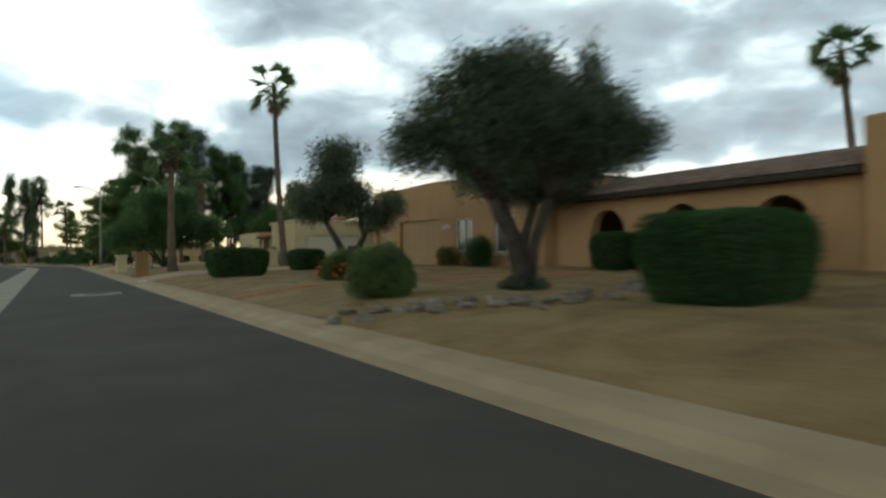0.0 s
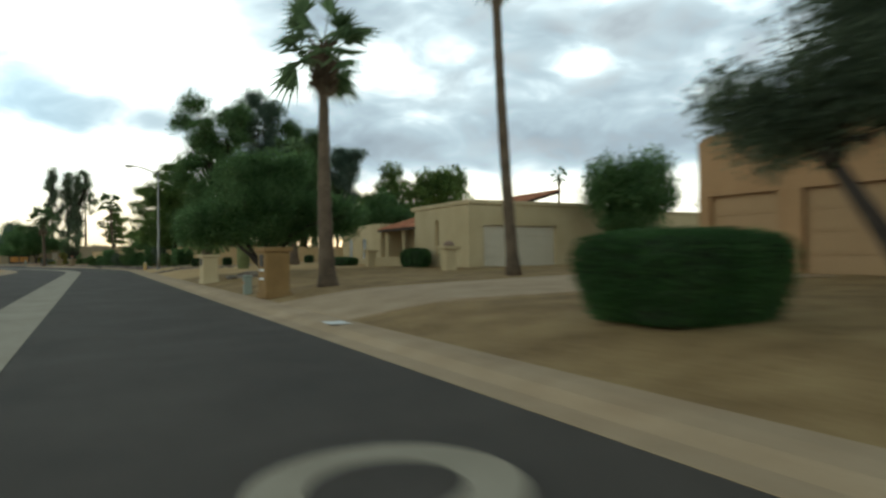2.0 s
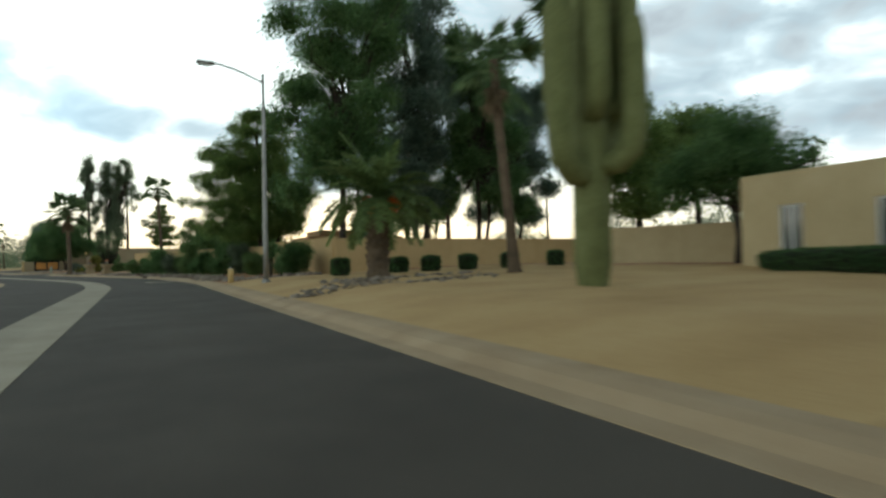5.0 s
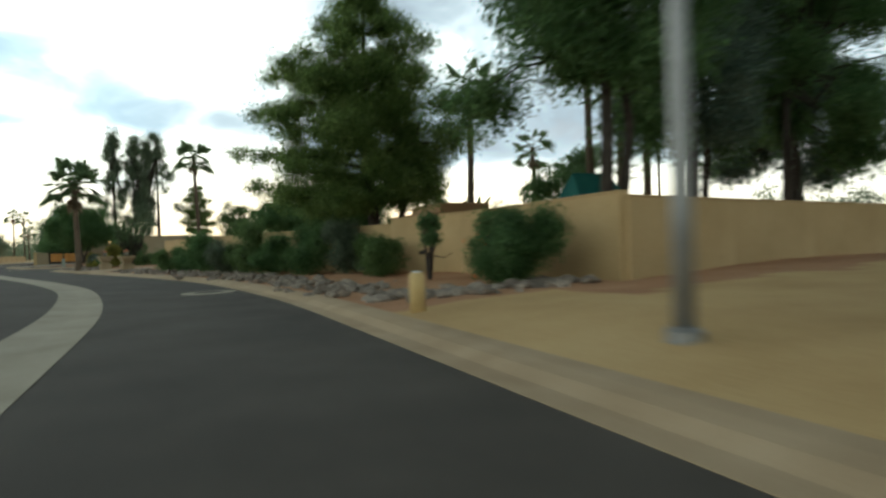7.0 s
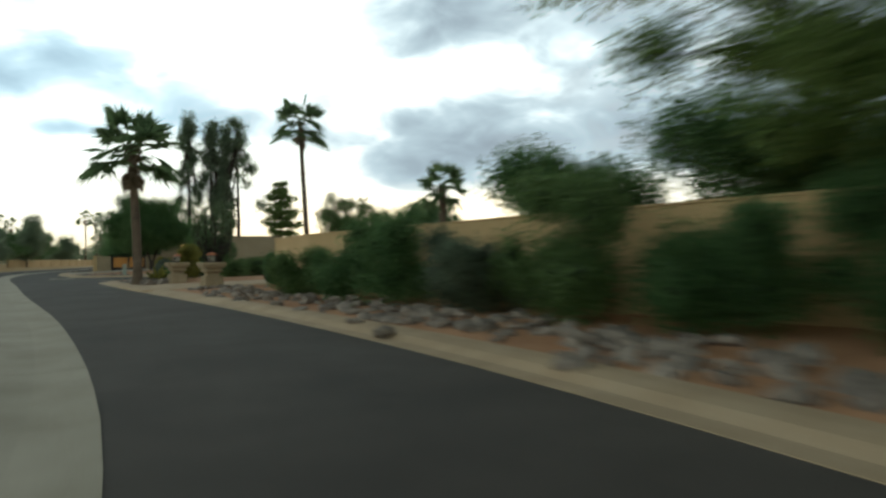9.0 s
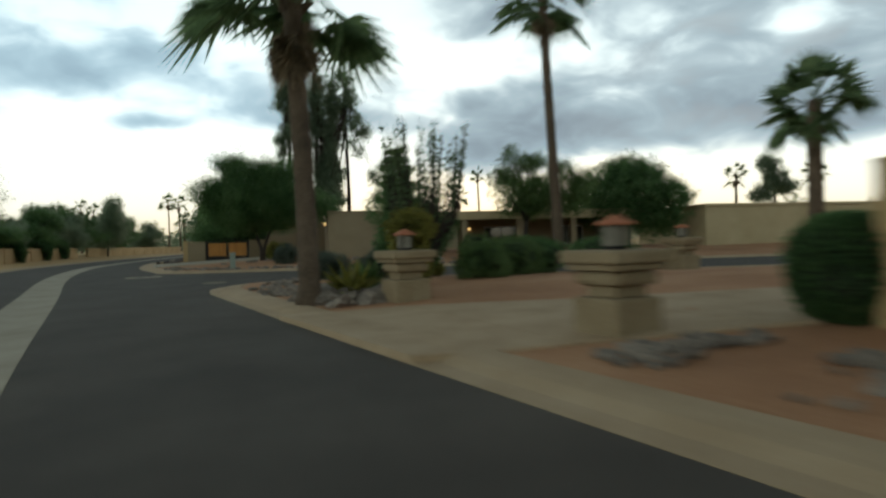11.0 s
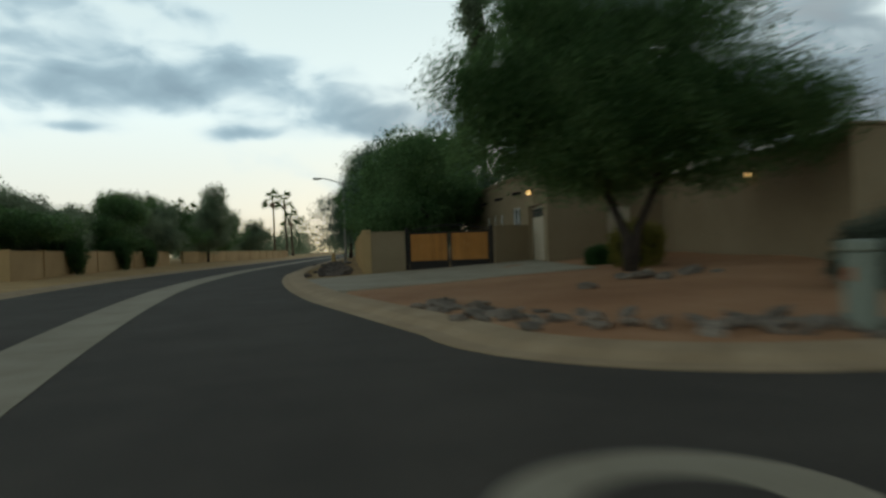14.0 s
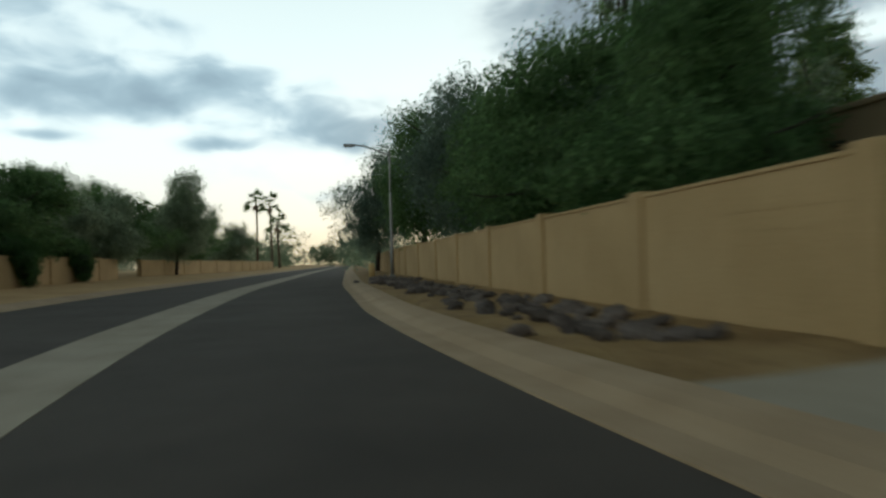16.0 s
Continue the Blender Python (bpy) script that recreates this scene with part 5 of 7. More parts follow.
tree("olive_tree", 14.7, 19.9, zat(14.7, 19.9) - 0.05, "large dense grey-green olive tree close to the stucco wall",
     [[(0, 0, 0, 0.3), (0.03, 0, 0.3, 0.22), (-0.1, 0.05, 1.2, 0.17), (-0.4, 0.2, 2.1, 0.13)], [(0.05, 0, 0, 0.22), (0.15, -0.05, 1.0, 0.16), (0.5, -0.2, 2.2, 0.12)]],
     [(-1.2, 0.7, 3.5, 1.0, 1.0, 0.9), (1.3, -0.6, 3.6, 1.7, 1.6, 1.4), (-0.1, 0.1, 4.6, 1.7, 1.7, 1.6), (2.3, -1.5, 4.1, 1.3, 1.3, 1.2), (-0.5, 0.3, 5.4, 0.8, 0.8, 0.8), (1.1, -0.6, 5.8, 1.4, 1.3, 1.0), (2.4, -1.6, 5.5, 0.6, 0.6, 0.9), (0.2, 0.0, 3.1, 1.8, 1.6, 0.9)],
     48000, 0.13, M_OLIVE, 31, aspect=2.6, clump=0.44)
tree("olive_tree", 11.5, 27.3, zat(11.5, 27.3) - 0.05, "grey-green olive tree with two leaning trunks before the garages",
     [[(0, 0, 0, 0.23), (0, 0.05, 0.5, 0.17), (-0.3, 0.4, 1.3, 0.13), (-0.6, 0.7, 2.0, 0.11)], [(0.05, 0, 0, 0.2), (0.15, -0.2, 0.6, 0.15), (0.4, -0.8, 1.4, 0.11)]],
     [(-0.4, 0.5, 3.4, 1.25, 1.3, 1.0), (-0.9, 1.4, 2.7, 1.0, 1.0, 0.75), (-0.3, 0.2, 4.6, 1.1, 1.1, 0.95), (0.3, -0.4, 2.9, 0.9, 0.9, 0.8), (0.8, -1.3, 2.2, 0.75, 0.75, 0.65), (1.1, -1.9, 2.7, 0.6, 0.6, 0.6), (-1.2, 2.0, 3.2, 0.7, 0.7, 0.6)],
     21000, 0.13, M_OLIVE, 32, aspect=2.6, clump=0.42)
tree("shade_tree", 23.4, 45.3, 0.55, "round green tree in front of the cream wall",
     [[(0, 0, 0, 0.18), (0.05, 0, 1.2, 0.14), (0, 0.1, 2.0, 0.11)]],
     [(0, 0, 3.6, 1.9, 1.9, 1.3), (-1.0, 0.4, 4.3, 1.3, 1.3, 1.0), (0.9, -0.3, 4.6, 1.3, 1.3, 1.0), (0.2, 0, 2.9, 2.1, 2.0, 0.7), (1.6, -0.4, 3.6, 1.0, 1.0, 0.8), (-1.7, 0.3, 3.3, 0.9, 0.9, 0.7), (-0.3, -0.2, 2.0, 1.7, 1.6, 0.8), (0.6, 0, 1.2, 1.3, 1.2, 0.8)], 30000, 0.13, M_MESQUITE, 33)
tree("shade_tree", 8.0, 52.6, zat(8.0, 52.6) - 0.05, "broad dark green tree with many low stems",
     [[(0, 0, 0, 0.15), (-0.4, 0.15, 0.7, 0.11), (-0.9, 0.3, 1.5, 0.08)], [(0.1, 0, 0, 0.15), (0.35, -0.15, 0.8, 0.11), (0.9, -0.35, 1.6, 0.08)], [(0, 0.1, 0, 0.13), (0.0, 0.3, 1.0, 0.1), (0.1, 0.5, 1.8, 0.07)], [(0.05, 0.05, 0, 0.12), (-0.8, -0.1, 0.9, 0.09), (-1.6, 0.2, 1.7, 0.06)]],
     [(0, 0, 3.4, 2.3, 2.1, 1.7), (-2.2, 0.6, 2.4, 1.5, 1.4, 1.2), (2.2, -0.5, 2.7, 1.6, 1.5, 1.2), (-0.8, 0.2, 4.7, 1.4, 1.3, 1.0), (1.0, 0, 4.8, 1.4, 1.3, 0.95), (0, 0, 2.0, 2.3, 1.9, 0.7), (3.3, -1.0, 2.6, 1.2, 1.1, 1.0), (-3.0, 1.0, 2.1, 0.95, 0.9, 0.8)],
     60000, 0.125, M_MESQUITE, 34, clump=0.4)
fan_palm("fan_palm", 12.65, 39.3, 0.45, 10.6, "very tall slender fan palm with a small head", 41, r0=0.2, r1=0.13, crown=1.0, n=30, lean=(-0.5, 0.3), skirt=0.7)
fan_palm("fan_palm", 6.7, 39.5, 0.25, 6.75, "fan palm with bulging neck of leaf bases beside the kerb", 42, r0=0.235, r1=0.12, crown=1.02, n=34, lean=(-0.22, 0.2), skirt=0.25, boot=1.4)
fan_palm("fan_palm", 34.0, 18.4, 0.5, 10.2, "tall fan palm behind the tiled roof", 43, crown=1.0, n=30, lean=(-0.5, 0.6), skirt=0.6, group="palms behind the houses")
fan_palm("fan_palm", 36.4, 15.4, 0.5, 9.6, "tall fan palm behind the tiled roof", 44, crown=1.1, n=30, lean=(-0.2, 0.2), skirt=0.6, group="palms behind the houses")
tree("pine_tree", 35.5, 87, 0.5, "dark round-headed pine behind the cream house", [[(0, 0, 0, 0.3), (0.1, 0, 3.0, 0.2), (0, 0, 5, 0.15)]], [(0, 0, 7.4, 3.2, 3.2, 2.2), (1.6, 0.5, 9.2, 2.2, 2.2, 1.5), (-1.4, 0, 8.8, 2.2, 2.2, 1.5)], 16000, 0.24, M_PINE, 45)


def wheelie_bin(x, y, turn, mat, label):
    ob = thing("wheelie_bin", x, y, zat(x, y), label, "bin", "bins", turn=turn)
    bm = bmesh.new()
    b = bmesh.new()
    box(b, -0.29, 0.29, -0.33, 0.33, 0.06, 0.96, 0.03)
    for v in b.verts:
        k = 0.82 + 0.18 * (v.co.z / 0.96)
        v.co.x *= k
        v.co.y *= k
    join(bm, b)
    part("body", bm, mat, ob)
    part("lid", box(bmesh.new(), -0.31, 0.31, -0.37, 0.36, 0.965, 1.04, 0.03), mat, ob)
    for sx in (-0.27, 0.27):
        w = part("wheel", move(lathe(bmesh.new(), [(0.05, -0.02), (0.11, -0.02), (0.11, 0.02), (0.05, 0.02)], 12), pose(sx, 0.3, 0.11, 0, 90, 0)), M_DARK, ob)
    return ob


M_BIN_BLUE = material("blue_plastic", [(0.02, 0.10, 0.24), (0.03, 0.13, 0.29)], 0.5, scale=3, fine=30, bump=0.05)
M_BIN_BLACK = material("black_plastic", [(0.02, 0.022, 0.024), (0.032, 0.034, 0.036)], 0.5, scale=3, fine=30, bump=0.05)
wheelie_bin(23.6, 42.0, 20, M_BIN_BLUE, "blue plastic wheelie bin at the end of the drive")
wheelie_bin(15.7, 36.2, 15, M_BIN_BLACK, "black plastic wheelie bin beside the garage corner")


def rock_mesh(seed, mat):
    rng = np.random.default_rng(seed)
    b = bmesh.new()
    bmesh.ops.create_icosphere(b, subdivisions=1, radius=1.0)
    for v in b.verts:
        v.co *= 1 + rng.uniform(-0.22, 0.2)
        v.co.z *= 0.5
    me = bpy.data.meshes.new("rock")
    b.to_mesh(me)
    b.free()
    me.materials.append(mat)
    return me


ROCKS = [[rock_mesh(200 + k, mat) for k in range(9)] for mat in (M_ROCK, M_LAVA)]


def rocks(label, spots, seed, lo=0.10, hi=0.30, stone=0):
    """A scatter of river rocks under one root; each stone its own piece."""
    rng = np.random.default_rng(seed)
    root = tagged(new("rock_border"), label, "rocks")
    for x, y in spots:
        s = rng.uniform(lo, hi)
        ob = new("rock", ROCKS[stone][int(rng.integers(0, 9))])
        ob.parent = root
        ob.matrix_local = Matrix.LocRotScale((x, y, zat(x, y) + s * 0.22), Euler((rng.normal() * 0.3, rng.normal() * 0.3, rng.uniform(0, 6.28))), (s * rng.uniform(0.8, 1.3), s, s * rng.uniform(0.75, 1.1)))
    return root


def scatter(seed, n, line, width):
    rng = np.random.default_rng(seed)
    pts = np.array(line, float)
    seg = np.hypot(*np.diff(pts, axis=0).T)
    cum = np.r_[0, np.cumsum(seg)]
    out = []
    for _ in range(n):
        u = rng.uniform(0, cum[-1])
        i = min(len(seg) - 1, int(np.searchsorted(cum, u) - 1) if u > 0 else 0)
        a = (u - cum[i]) / seg[i]
        p = pts[i] + (pts[i + 1] - pts[i]) * a
        d = (pts[i + 1] - pts[i]) / seg[i]
        o = rng.normal() * width * 0.45
        out.append((p[0] - d[1] * o, p[1] + d[0] * o))
    return out


rocks("dry stream bed of rounded grey river rocks across the yard", scatter(61, 90, [(4.9, 12.0), (5.6, 11.5), (6.2, 10.4), (7.2, 9.8), (8.6, 9.9), (12, 11.2)], 0.8), 61, 0.06, 0.17)
rocks("dark rocks round the foot of the letterbox tree", scatter(62, 14, [(5.9, 49.3), (6.8, 50.2)], 0.7), 62, 0.12, 0.28)



def brick_edging(line):
    """A row of small clay bricks set flush in the gravel."""
    root = tagged(new("brick_edging"), "row of red clay bricks edging the gravel", "edging")
    me = None
    for (x0, y0), (x1, y1) in zip(line, line[1:]):
        n = int(math.hypot(x1 - x0, y1 - y0) / 0.215)
        turn = math.degrees(math.atan2(y1 - y0, x1 - x0))
        for k in range(n):
            u = (k + 0.5) / n
            x, y = x0 + (x1 - x0) * u, y0 + (y1 - y0) * u
            if me is None:
                ob = part("brick", box(bmesh.new(), -0.1, 0.1, -0.05, 0.05, -0.03, 0.035, 0.006), M_TILE, root)
                me = ob.data
            else:
                ob = new("brick", me)
                ob.parent = root
            ob.matrix_local = pose(x, y, zat(x, y), 0, 0, turn)


brick_edging([(4.75, 17.9), (6.2, 17.7), (9.4, 17.9), (11.8, 17.1), (14.2, 15.8)])
valve = thing("valve_cover", 6.6, 19.4, zat(6.6, 19.4), "small dark round valve cover in the gravel", "valve cover")
part("lid", lathe(bmesh.new(), [(0.16, -0.02), (0.16, 0.02), (0.13, 0.03)], 20), M_DARK, valve)
part("ring", lathe(bmesh.new(), [(0.2, -0.02), (0.2, 0.014), (0.165, 0.016), (0.165, -0.02)], 20), M_CONCRETE, valve)

# ---- sandy yard, bend and walls ----
def saguaro(x, y):
    """A many-armed saguaro with ribbed columns."""
    ob = thing("saguaro_cactus", x, y, zat(x, y) - 0.05, "tall olive-green saguaro cactus with several upturned arms", "cactus")

    def column(pts, r):
        bm = bmesh.new()
        seg = 40
        rings = []
        pts = [Vector(p) for p in pts]
        for i, p in enumerate(pts):
            d = (pts[min(i + 1, len(pts) - 1)] - pts[max(i - 1, 0)]).normalized()
            side = d.cross(Vector((0.2, 0.97, 0.1))).normalized()
            up = d.cross(side)
            k = 1.0 if i < len(pts) - 3 else (0.92, 0.7, 0.3)[i - len(pts) + 3]
            if i == 0:
                k = 0.8
            rings.append([bm.verts.new(p + r * k * (1 + 0.09 * math.cos(a * 16)) * (math.cos(a) * side + math.sin(a) * up)) for a in (2 * math.pi * q / seg for q in range(seg))])
        for a, b in zip(rings, rings[1:]):
            for q in range(seg):
                bm.faces.new((a[q], a[(q + 1) % seg], b[(q + 1) % seg], b[q]))
        bm.faces.new(rings[-1])
        return bm

    part("stem", column([(0, 0, 7.0 * k / 12) for k in range(13)] + [(0, 0, 7.1)], 0.36), M_CACTUS, ob, smooth=True)
    for az, z0, out, top, r in ((200, 2.2, 1.0, 5.6, 0.25), (20, 2.8, 0.95, 6.0, 0.25), (300, 2.4, 0.9, 5.2, 0.24), (110, 3.2, 0.85, 5.9, 0.22), (245, 3.4, 0.75, 6.2, 0.22), (340, 3.5, 0.8, 6.4, 0.22)):
        c, s = math.cos(radians(az)), math.sin(radians(az))
        pts = [(c * 0.2, s * 0.2, z0), (c * out * 0.6, s * out * 0.6, z0 + 0.05), (c * out * 0.92, s * out * 0.92, z0 + 0.3)]
        pts += [(c * out, s * out, z0 + 0.7 + (top - z0 - 0.7) * k / 7) for k in range(8)] + [(c * out, s * out, top + 0.08)]
        part("arm", column(pts, r), M_CACTUS, ob, smooth=True)
    return ob


saguaro(9.3, 64.6)
date_palm("date_palm", 8.8, 76.0, zat(8.8, 76) - 0.05, 2.75, "stout date palm with arching leaves and orange fruit", 51, r=0.36, frond=2.7, n=60, fruit=True, low=-8)
fan_palm("fan_palm", 12.4, 72.8, 0.4, 7.2, "slender fan palm in the sandy yard", 52, r0=0.2, r1=0.14, crown=1.1, n=28, lean=(-0.4, 0.2), skirt=0.7, group="palms in the sandy yard")
fan_palm("fan_palm", 14.3, 71.0, 0.5, 8.4, "thick-trunked fan palm in the sandy yard", 53, r0=0.32, r1=0.24, crown=1.2, n=30, lean=(-0.2, 0.3), skirt=1.6, group="palms in the sandy yard")
for i, (x, y) in enumerate(((8.35, 79.2), (10.9, 79.4), (12.3, 79.3), (13.9, 79.0), (15.6, 78.4), (17.4, 77.6))):
    clipped_hedge("cube_shrub", x, y, zat(x, y) + (0.03 if i == 0 else -0.03), 0.68, 0.68, 0.68, "small dark green shrub clipped into a cube", 70 + i, 10 * i, 0.93, count=2600, leaf=0.05, group="cube shrubs before the back wall", category="shrub", roundness=6.0)
tree("pine_tree", 28.6, 85.0, 0.5, "dark green pine behind the cream yard wall", [[(0, 0, 0, 0.28), (0.1, 0, 2.5, 0.2), (0, 0.1, 5, 0.14)]],
     [(0, 0, 5.0, 3.2, 3.2, 1.7), (0.3, 0.2, 7.3, 2.5, 2.5, 1.5), (-0.2, 0, 9.2, 1.4, 1.4, 1.2), (-2.2, 0.6, 6.0, 1.8, 1.8, 1.1), (2.3, -0.6, 5.4, 1.8, 1.8, 1.1), (2.6, -0.9, 7.0, 1.2, 1.2, 0.8), (0.3, 0, 3.4, 2.4, 2.4, 0.9)], 30000, 0.19, M_PINE, 54)
tree("shade_tree", 21.6, 71.7, 0.5, "dense green tree before the cream yard wall", [[(0, 0, 0, 0.2), (0.1, 0, 1.1, 0.16), (0, 0.1, 2.0, 0.12)]],
     [(0, 0, 3.8, 2.4, 2.4, 1.5), (-1.4, 1.0, 3.2, 1.4, 1.4, 1.1), (1.3, -0.9, 3.3, 1.5, 1.5, 1.1), (0.2, 0.1, 5.0, 1.6, 1.6, 1.0)], 24000, 0.14, M_MESQUITE, 55)


def dry_wash(spots, seed):
    return rocks("scatter of flat brown stones on the sand round the palm", spots, seed, 0.05, 0.13)


dry_wash(scatter(63, 150, [(4.7, 70.3), (5.6, 71.2), (6.8, 72.8), (8.2, 74.3), (9.6, 75.2), (12, 75.2)], 1.1), 63)
dry_wash(scatter(74, 70, [(6.0, 71.6), (7.2, 70.4), (8.8, 70.6), (11, 72.5)], 0.9), 74)


def lamp_post(x, y, h, arm, turn, label):
    """A street lamp: tapered steel pole, curved arm, flat cobra head."""
    ob = thing("street_lamp", x, y, zat(x, y) - 0.03, label, "street lamp", "street lamps", turn=turn)
    part("pole", tube(bmesh.new(), [(0, 0, h * k / 6) for k in range(7)], [0.105 - 0.05 * k / 6 for k in range(7)], 12), M_GALV, ob, smooth=True)
    part("base_collar", lathe(bmesh.new(), [(0.17, 0), (0.17, 0.12), (0.12, 0.16)], 14), M_GALV, ob)
    pts = [(-arm * u, 0, h - 0.35 + 0.55 * math.sin(u * 1.45)) for u in (0, 0.15, 0.35, 0.6, 0.85, 1.0)]
    part("arm", tube(bmesh.new(), pts, [0.045] * 6, 8), M_GALV, ob, smooth=True)
    head = part("lamp_head", box(bmesh.new(), -arm - 0.55, -arm + 0.1, -0.14, 0.14, h + 0.10, h + 0.24, 0.05), M_GALV, ob)
    part("lens", box(bmesh.new(), -arm - 0.48, -arm - 0.08, -0.10, 0.10, h + 0.06, h + 0.099, 0.015), M_SIGN, head)
    return ob


lamp_post(5.6, 79.9, 8.1, 1.9, 5, "grey steel street lamp with a curved arm over the road")
lamp_post(-17.9, 203.5, 6.9, 1.9, 5, "grey steel street lamp beside the garden wall")


def bollard(x, y, h, r):
    ob = thing("bollard", x, y, zat(x, y) - 0.02, "faded yellow round bollard beside the kerb", "bollard", "bollards")
    part("post", lathe(bmesh.new(), [(r, 0), (r, h - 0.08), (r * 0.97, h - 0.03), (r * 0.7, h)], 16), M_YELLOW_POST, ob, smooth=True)
    part("cap", lathe(bmesh.new(), [(r * 0.72, h - 0.012), (r * 0.5, h + 0.012), (0.01, h + 0.018)], 16), M_SIGN, ob)
    return ob


bollard(4.95, 85.2, 0.66, 0.13)
bollard(-19.0, 204.5, 0.85, 0.16)

# rock bank along the bend
rocks("river rocks round the shrubs before the wall corner", scatter(72, 70, [(6.2, 86.9), (8.0, 87.4), (9.6, 87.2)], 1.5), 72, 0.09, 0.24)
bank = [along(y, 5.75) for y in (86.5, 90, 95, 100, 104)]
rocks("bank of pale and dark river rocks along the bend", scatter(64, 290, bank, 1.2), 64, 0.07, 0.22)
bank = [along(y, 5.75) for y in (104, 108, 112, 116, 121)]
rocks("bank of river rocks along the end of the bend", scatter(73, 220, bank, 1.2), 73, 0.07, 0.22)

SHRUBS = [(8.3, 88.3, 1.0, 1.5), (7.9, 96.9, 0.95, 1.25), (7.4, 99.4, 0.9, 1.7), (6.3, 101.6, 1.2, 2.0), (5.4, 104.2, 1.2, 1.9), (4.6, 106.6, 1.2, 2.1), (3.9, 109.0, 1.1, 1.7), (2.9, 111.8, 1.2, 1.8), (2.1, 114.4, 1.0, 1.5), (1.2, 117.4, 1.0, 1.3)]
for i, (x, y, r, h) in enumerate(SHRUBS):
    rr = np.random.default_rng(300 + i)
    h *= rr.uniform(0.85, 1.1)
    blobs = [(0, 0, h * 0.36, r * 0.75, r * 0.8, h * 0.36)]
    for _ in range(9):
        q = rr.uniform(0.22, 0.46)
        blobs.append((rr.uniform(-0.65, 0.65) * r, rr.uniform(-1.0, 1.0) * r, h * rr.uniform(0.3, 0.98), r * q, r * q, h * q * rr.uniform(0.5, 0.9)))
    shrub("oleander_shrub", x, y, zat(x, y) - 0.03, "loose dark green shrub growing along the garden wall", blobs, 13000, 0.10, (M_MESQUITE, M_SHRUB, M_OLIVE, M_MESQUITE)[i % 4], 300 + i, group="shrubs along the wall", core=0.38, clump=0.32, aspect=2.6, shell=0.35)
shrub("flowering_shrub", 8.75, 89.6, zat(8.75, 89.6), "tall shrub with pink-orange blossoms against the wall", [(0, 0, 0.9, 0.75, 0.9, 0.85)], 5000, 0.08, M_MESQUITE, 330, extra=(M_FLOWER, 90, 0.06, "blossom"), core=0.5, clump=0.2)
rr = np.random.default_rng(77)
vine = thing("climbing_vine", 8.1, 92.7, zat(8.1, 92.7) - 0.03, "small twisted vine tree against the wall", "vine")
bm = bmesh.new()
limbs(bm, rr, (0, 0, 0), [(0.1, 0.3, 1.5), (-0.1, -0.3, 1.2), (0.0, 0.1, 1.8)], 0.07, twigs=2)
part("stem", bm, M_BARK, vine)
part("leaves", leaves(rr, [(0.1, 0.2, 1.6, 0.35, 0.4, 0.35), (0, -0.2, 1.2, 0.3, 0.3, 0.2)], 1500, 0.09, 0.15, 8), M_MESQUITE, vine)

def tiered_pine(x, y, z, h, label, seed, tiers, mat, count, leaf, reach_out=()):
    """A pine: leaning trunk, bare limbs and flat plates of needles with sky between the tiers."""
    rng = np.random.default_rng(seed)
    ob = thing("pine_tree", x, y, z, label, "tree")
    bm = bmesh.new()
    spine = [Vector((-0.35 * math.sin(k * 0.275), 0.03 * k, h * k / 8)) for k in range(9)]
    tube(bm, spine, [0.285 - 0.03 * k for k in range(9)], 10)
    tube(bm, [(0.3, -0.2, 0), (0.7, -0.6, 1.6), (1.15, -1.1, 3.6), (1.5, -1.3, 6.0)], [0.17, 0.14, 0.10, 0.04], 8)
    blobs = []
    for u, reach, n in tiers:
        at = spine[min(8, int(u * 8))].lerp(spine[min(8, int(u * 8) + 1)], u * 8 % 1.0)
        turn = rng.uniform(0, 6.28)
        for k in range(n):
            a = turn + 6.283 * k / n + rng.normal() * 0.25
            q = reach * rng.uniform(0.7, 1.12)
            tip = at + Vector((math.cos(a) * q, math.sin(a) * q, rng.uniform(-0.1, 0.55)))
            tube(bm, [at, at.lerp(tip, 0.5) + Vector((0, 0, 0.22)), tip], [0.07, 0.045, 0.012], 5)
            for w in (0.5, 0.95):
                c = at.lerp(tip, w)
                r = (0.52 + 0.16 * reach) * rng.uniform(0.75, 1.15)
                blobs.append((c.x, c.y, c.z + 0.12, r, r, 0.42 + 0.07 * reach))
    for dx, dy, dz in reach_out:
        at, tip = spine[min(8, max(1, int(dz / h * 8)))], Vector((dx, dy, dz))
        tube(bm, [at, at.lerp(tip, 0.5) + Vector((0, 0, 0.3)), tip], [0.08, 0.05, 0.012], 5)
        for w in (0.55, 0.75, 0.95):
            c = at.lerp(tip, w)
            blobs.append((c.x, c.y, c.z + 0.1, 1.15 - 0.5 * w, 1.15 - 0.5 * w, 0.42))
    part("trunk", bm, M_BARK, ob, smooth=True)
    part("crown", leaves(rng, blobs, count, leaf, 0.42, 14, 0.2, 4.0, 0.35, 0.03), mat, ob)
    return ob


tiered_pine(9.23, 101.5, 0.3, 11.2, "broad green pine with tiers of drooping boughs above the wall", 81,
            [(0.24, 3.2, 7), (0.33, 3.5, 7), (0.42, 3.7, 8), (0.51, 3.6, 7), (0.60, 3.4, 7), (0.69, 3.1, 6), (0.78, 2.5, 6), (0.87, 1.8, 5), (0.96, 0.9, 4)], M_PINE, 135000, 0.17, [(-5.2, 4.9, 5.3), (-4.6, 3.0, 3.6), (-4.4, 4.6, 7.0), (-3.9, 3.2, 8.4)])
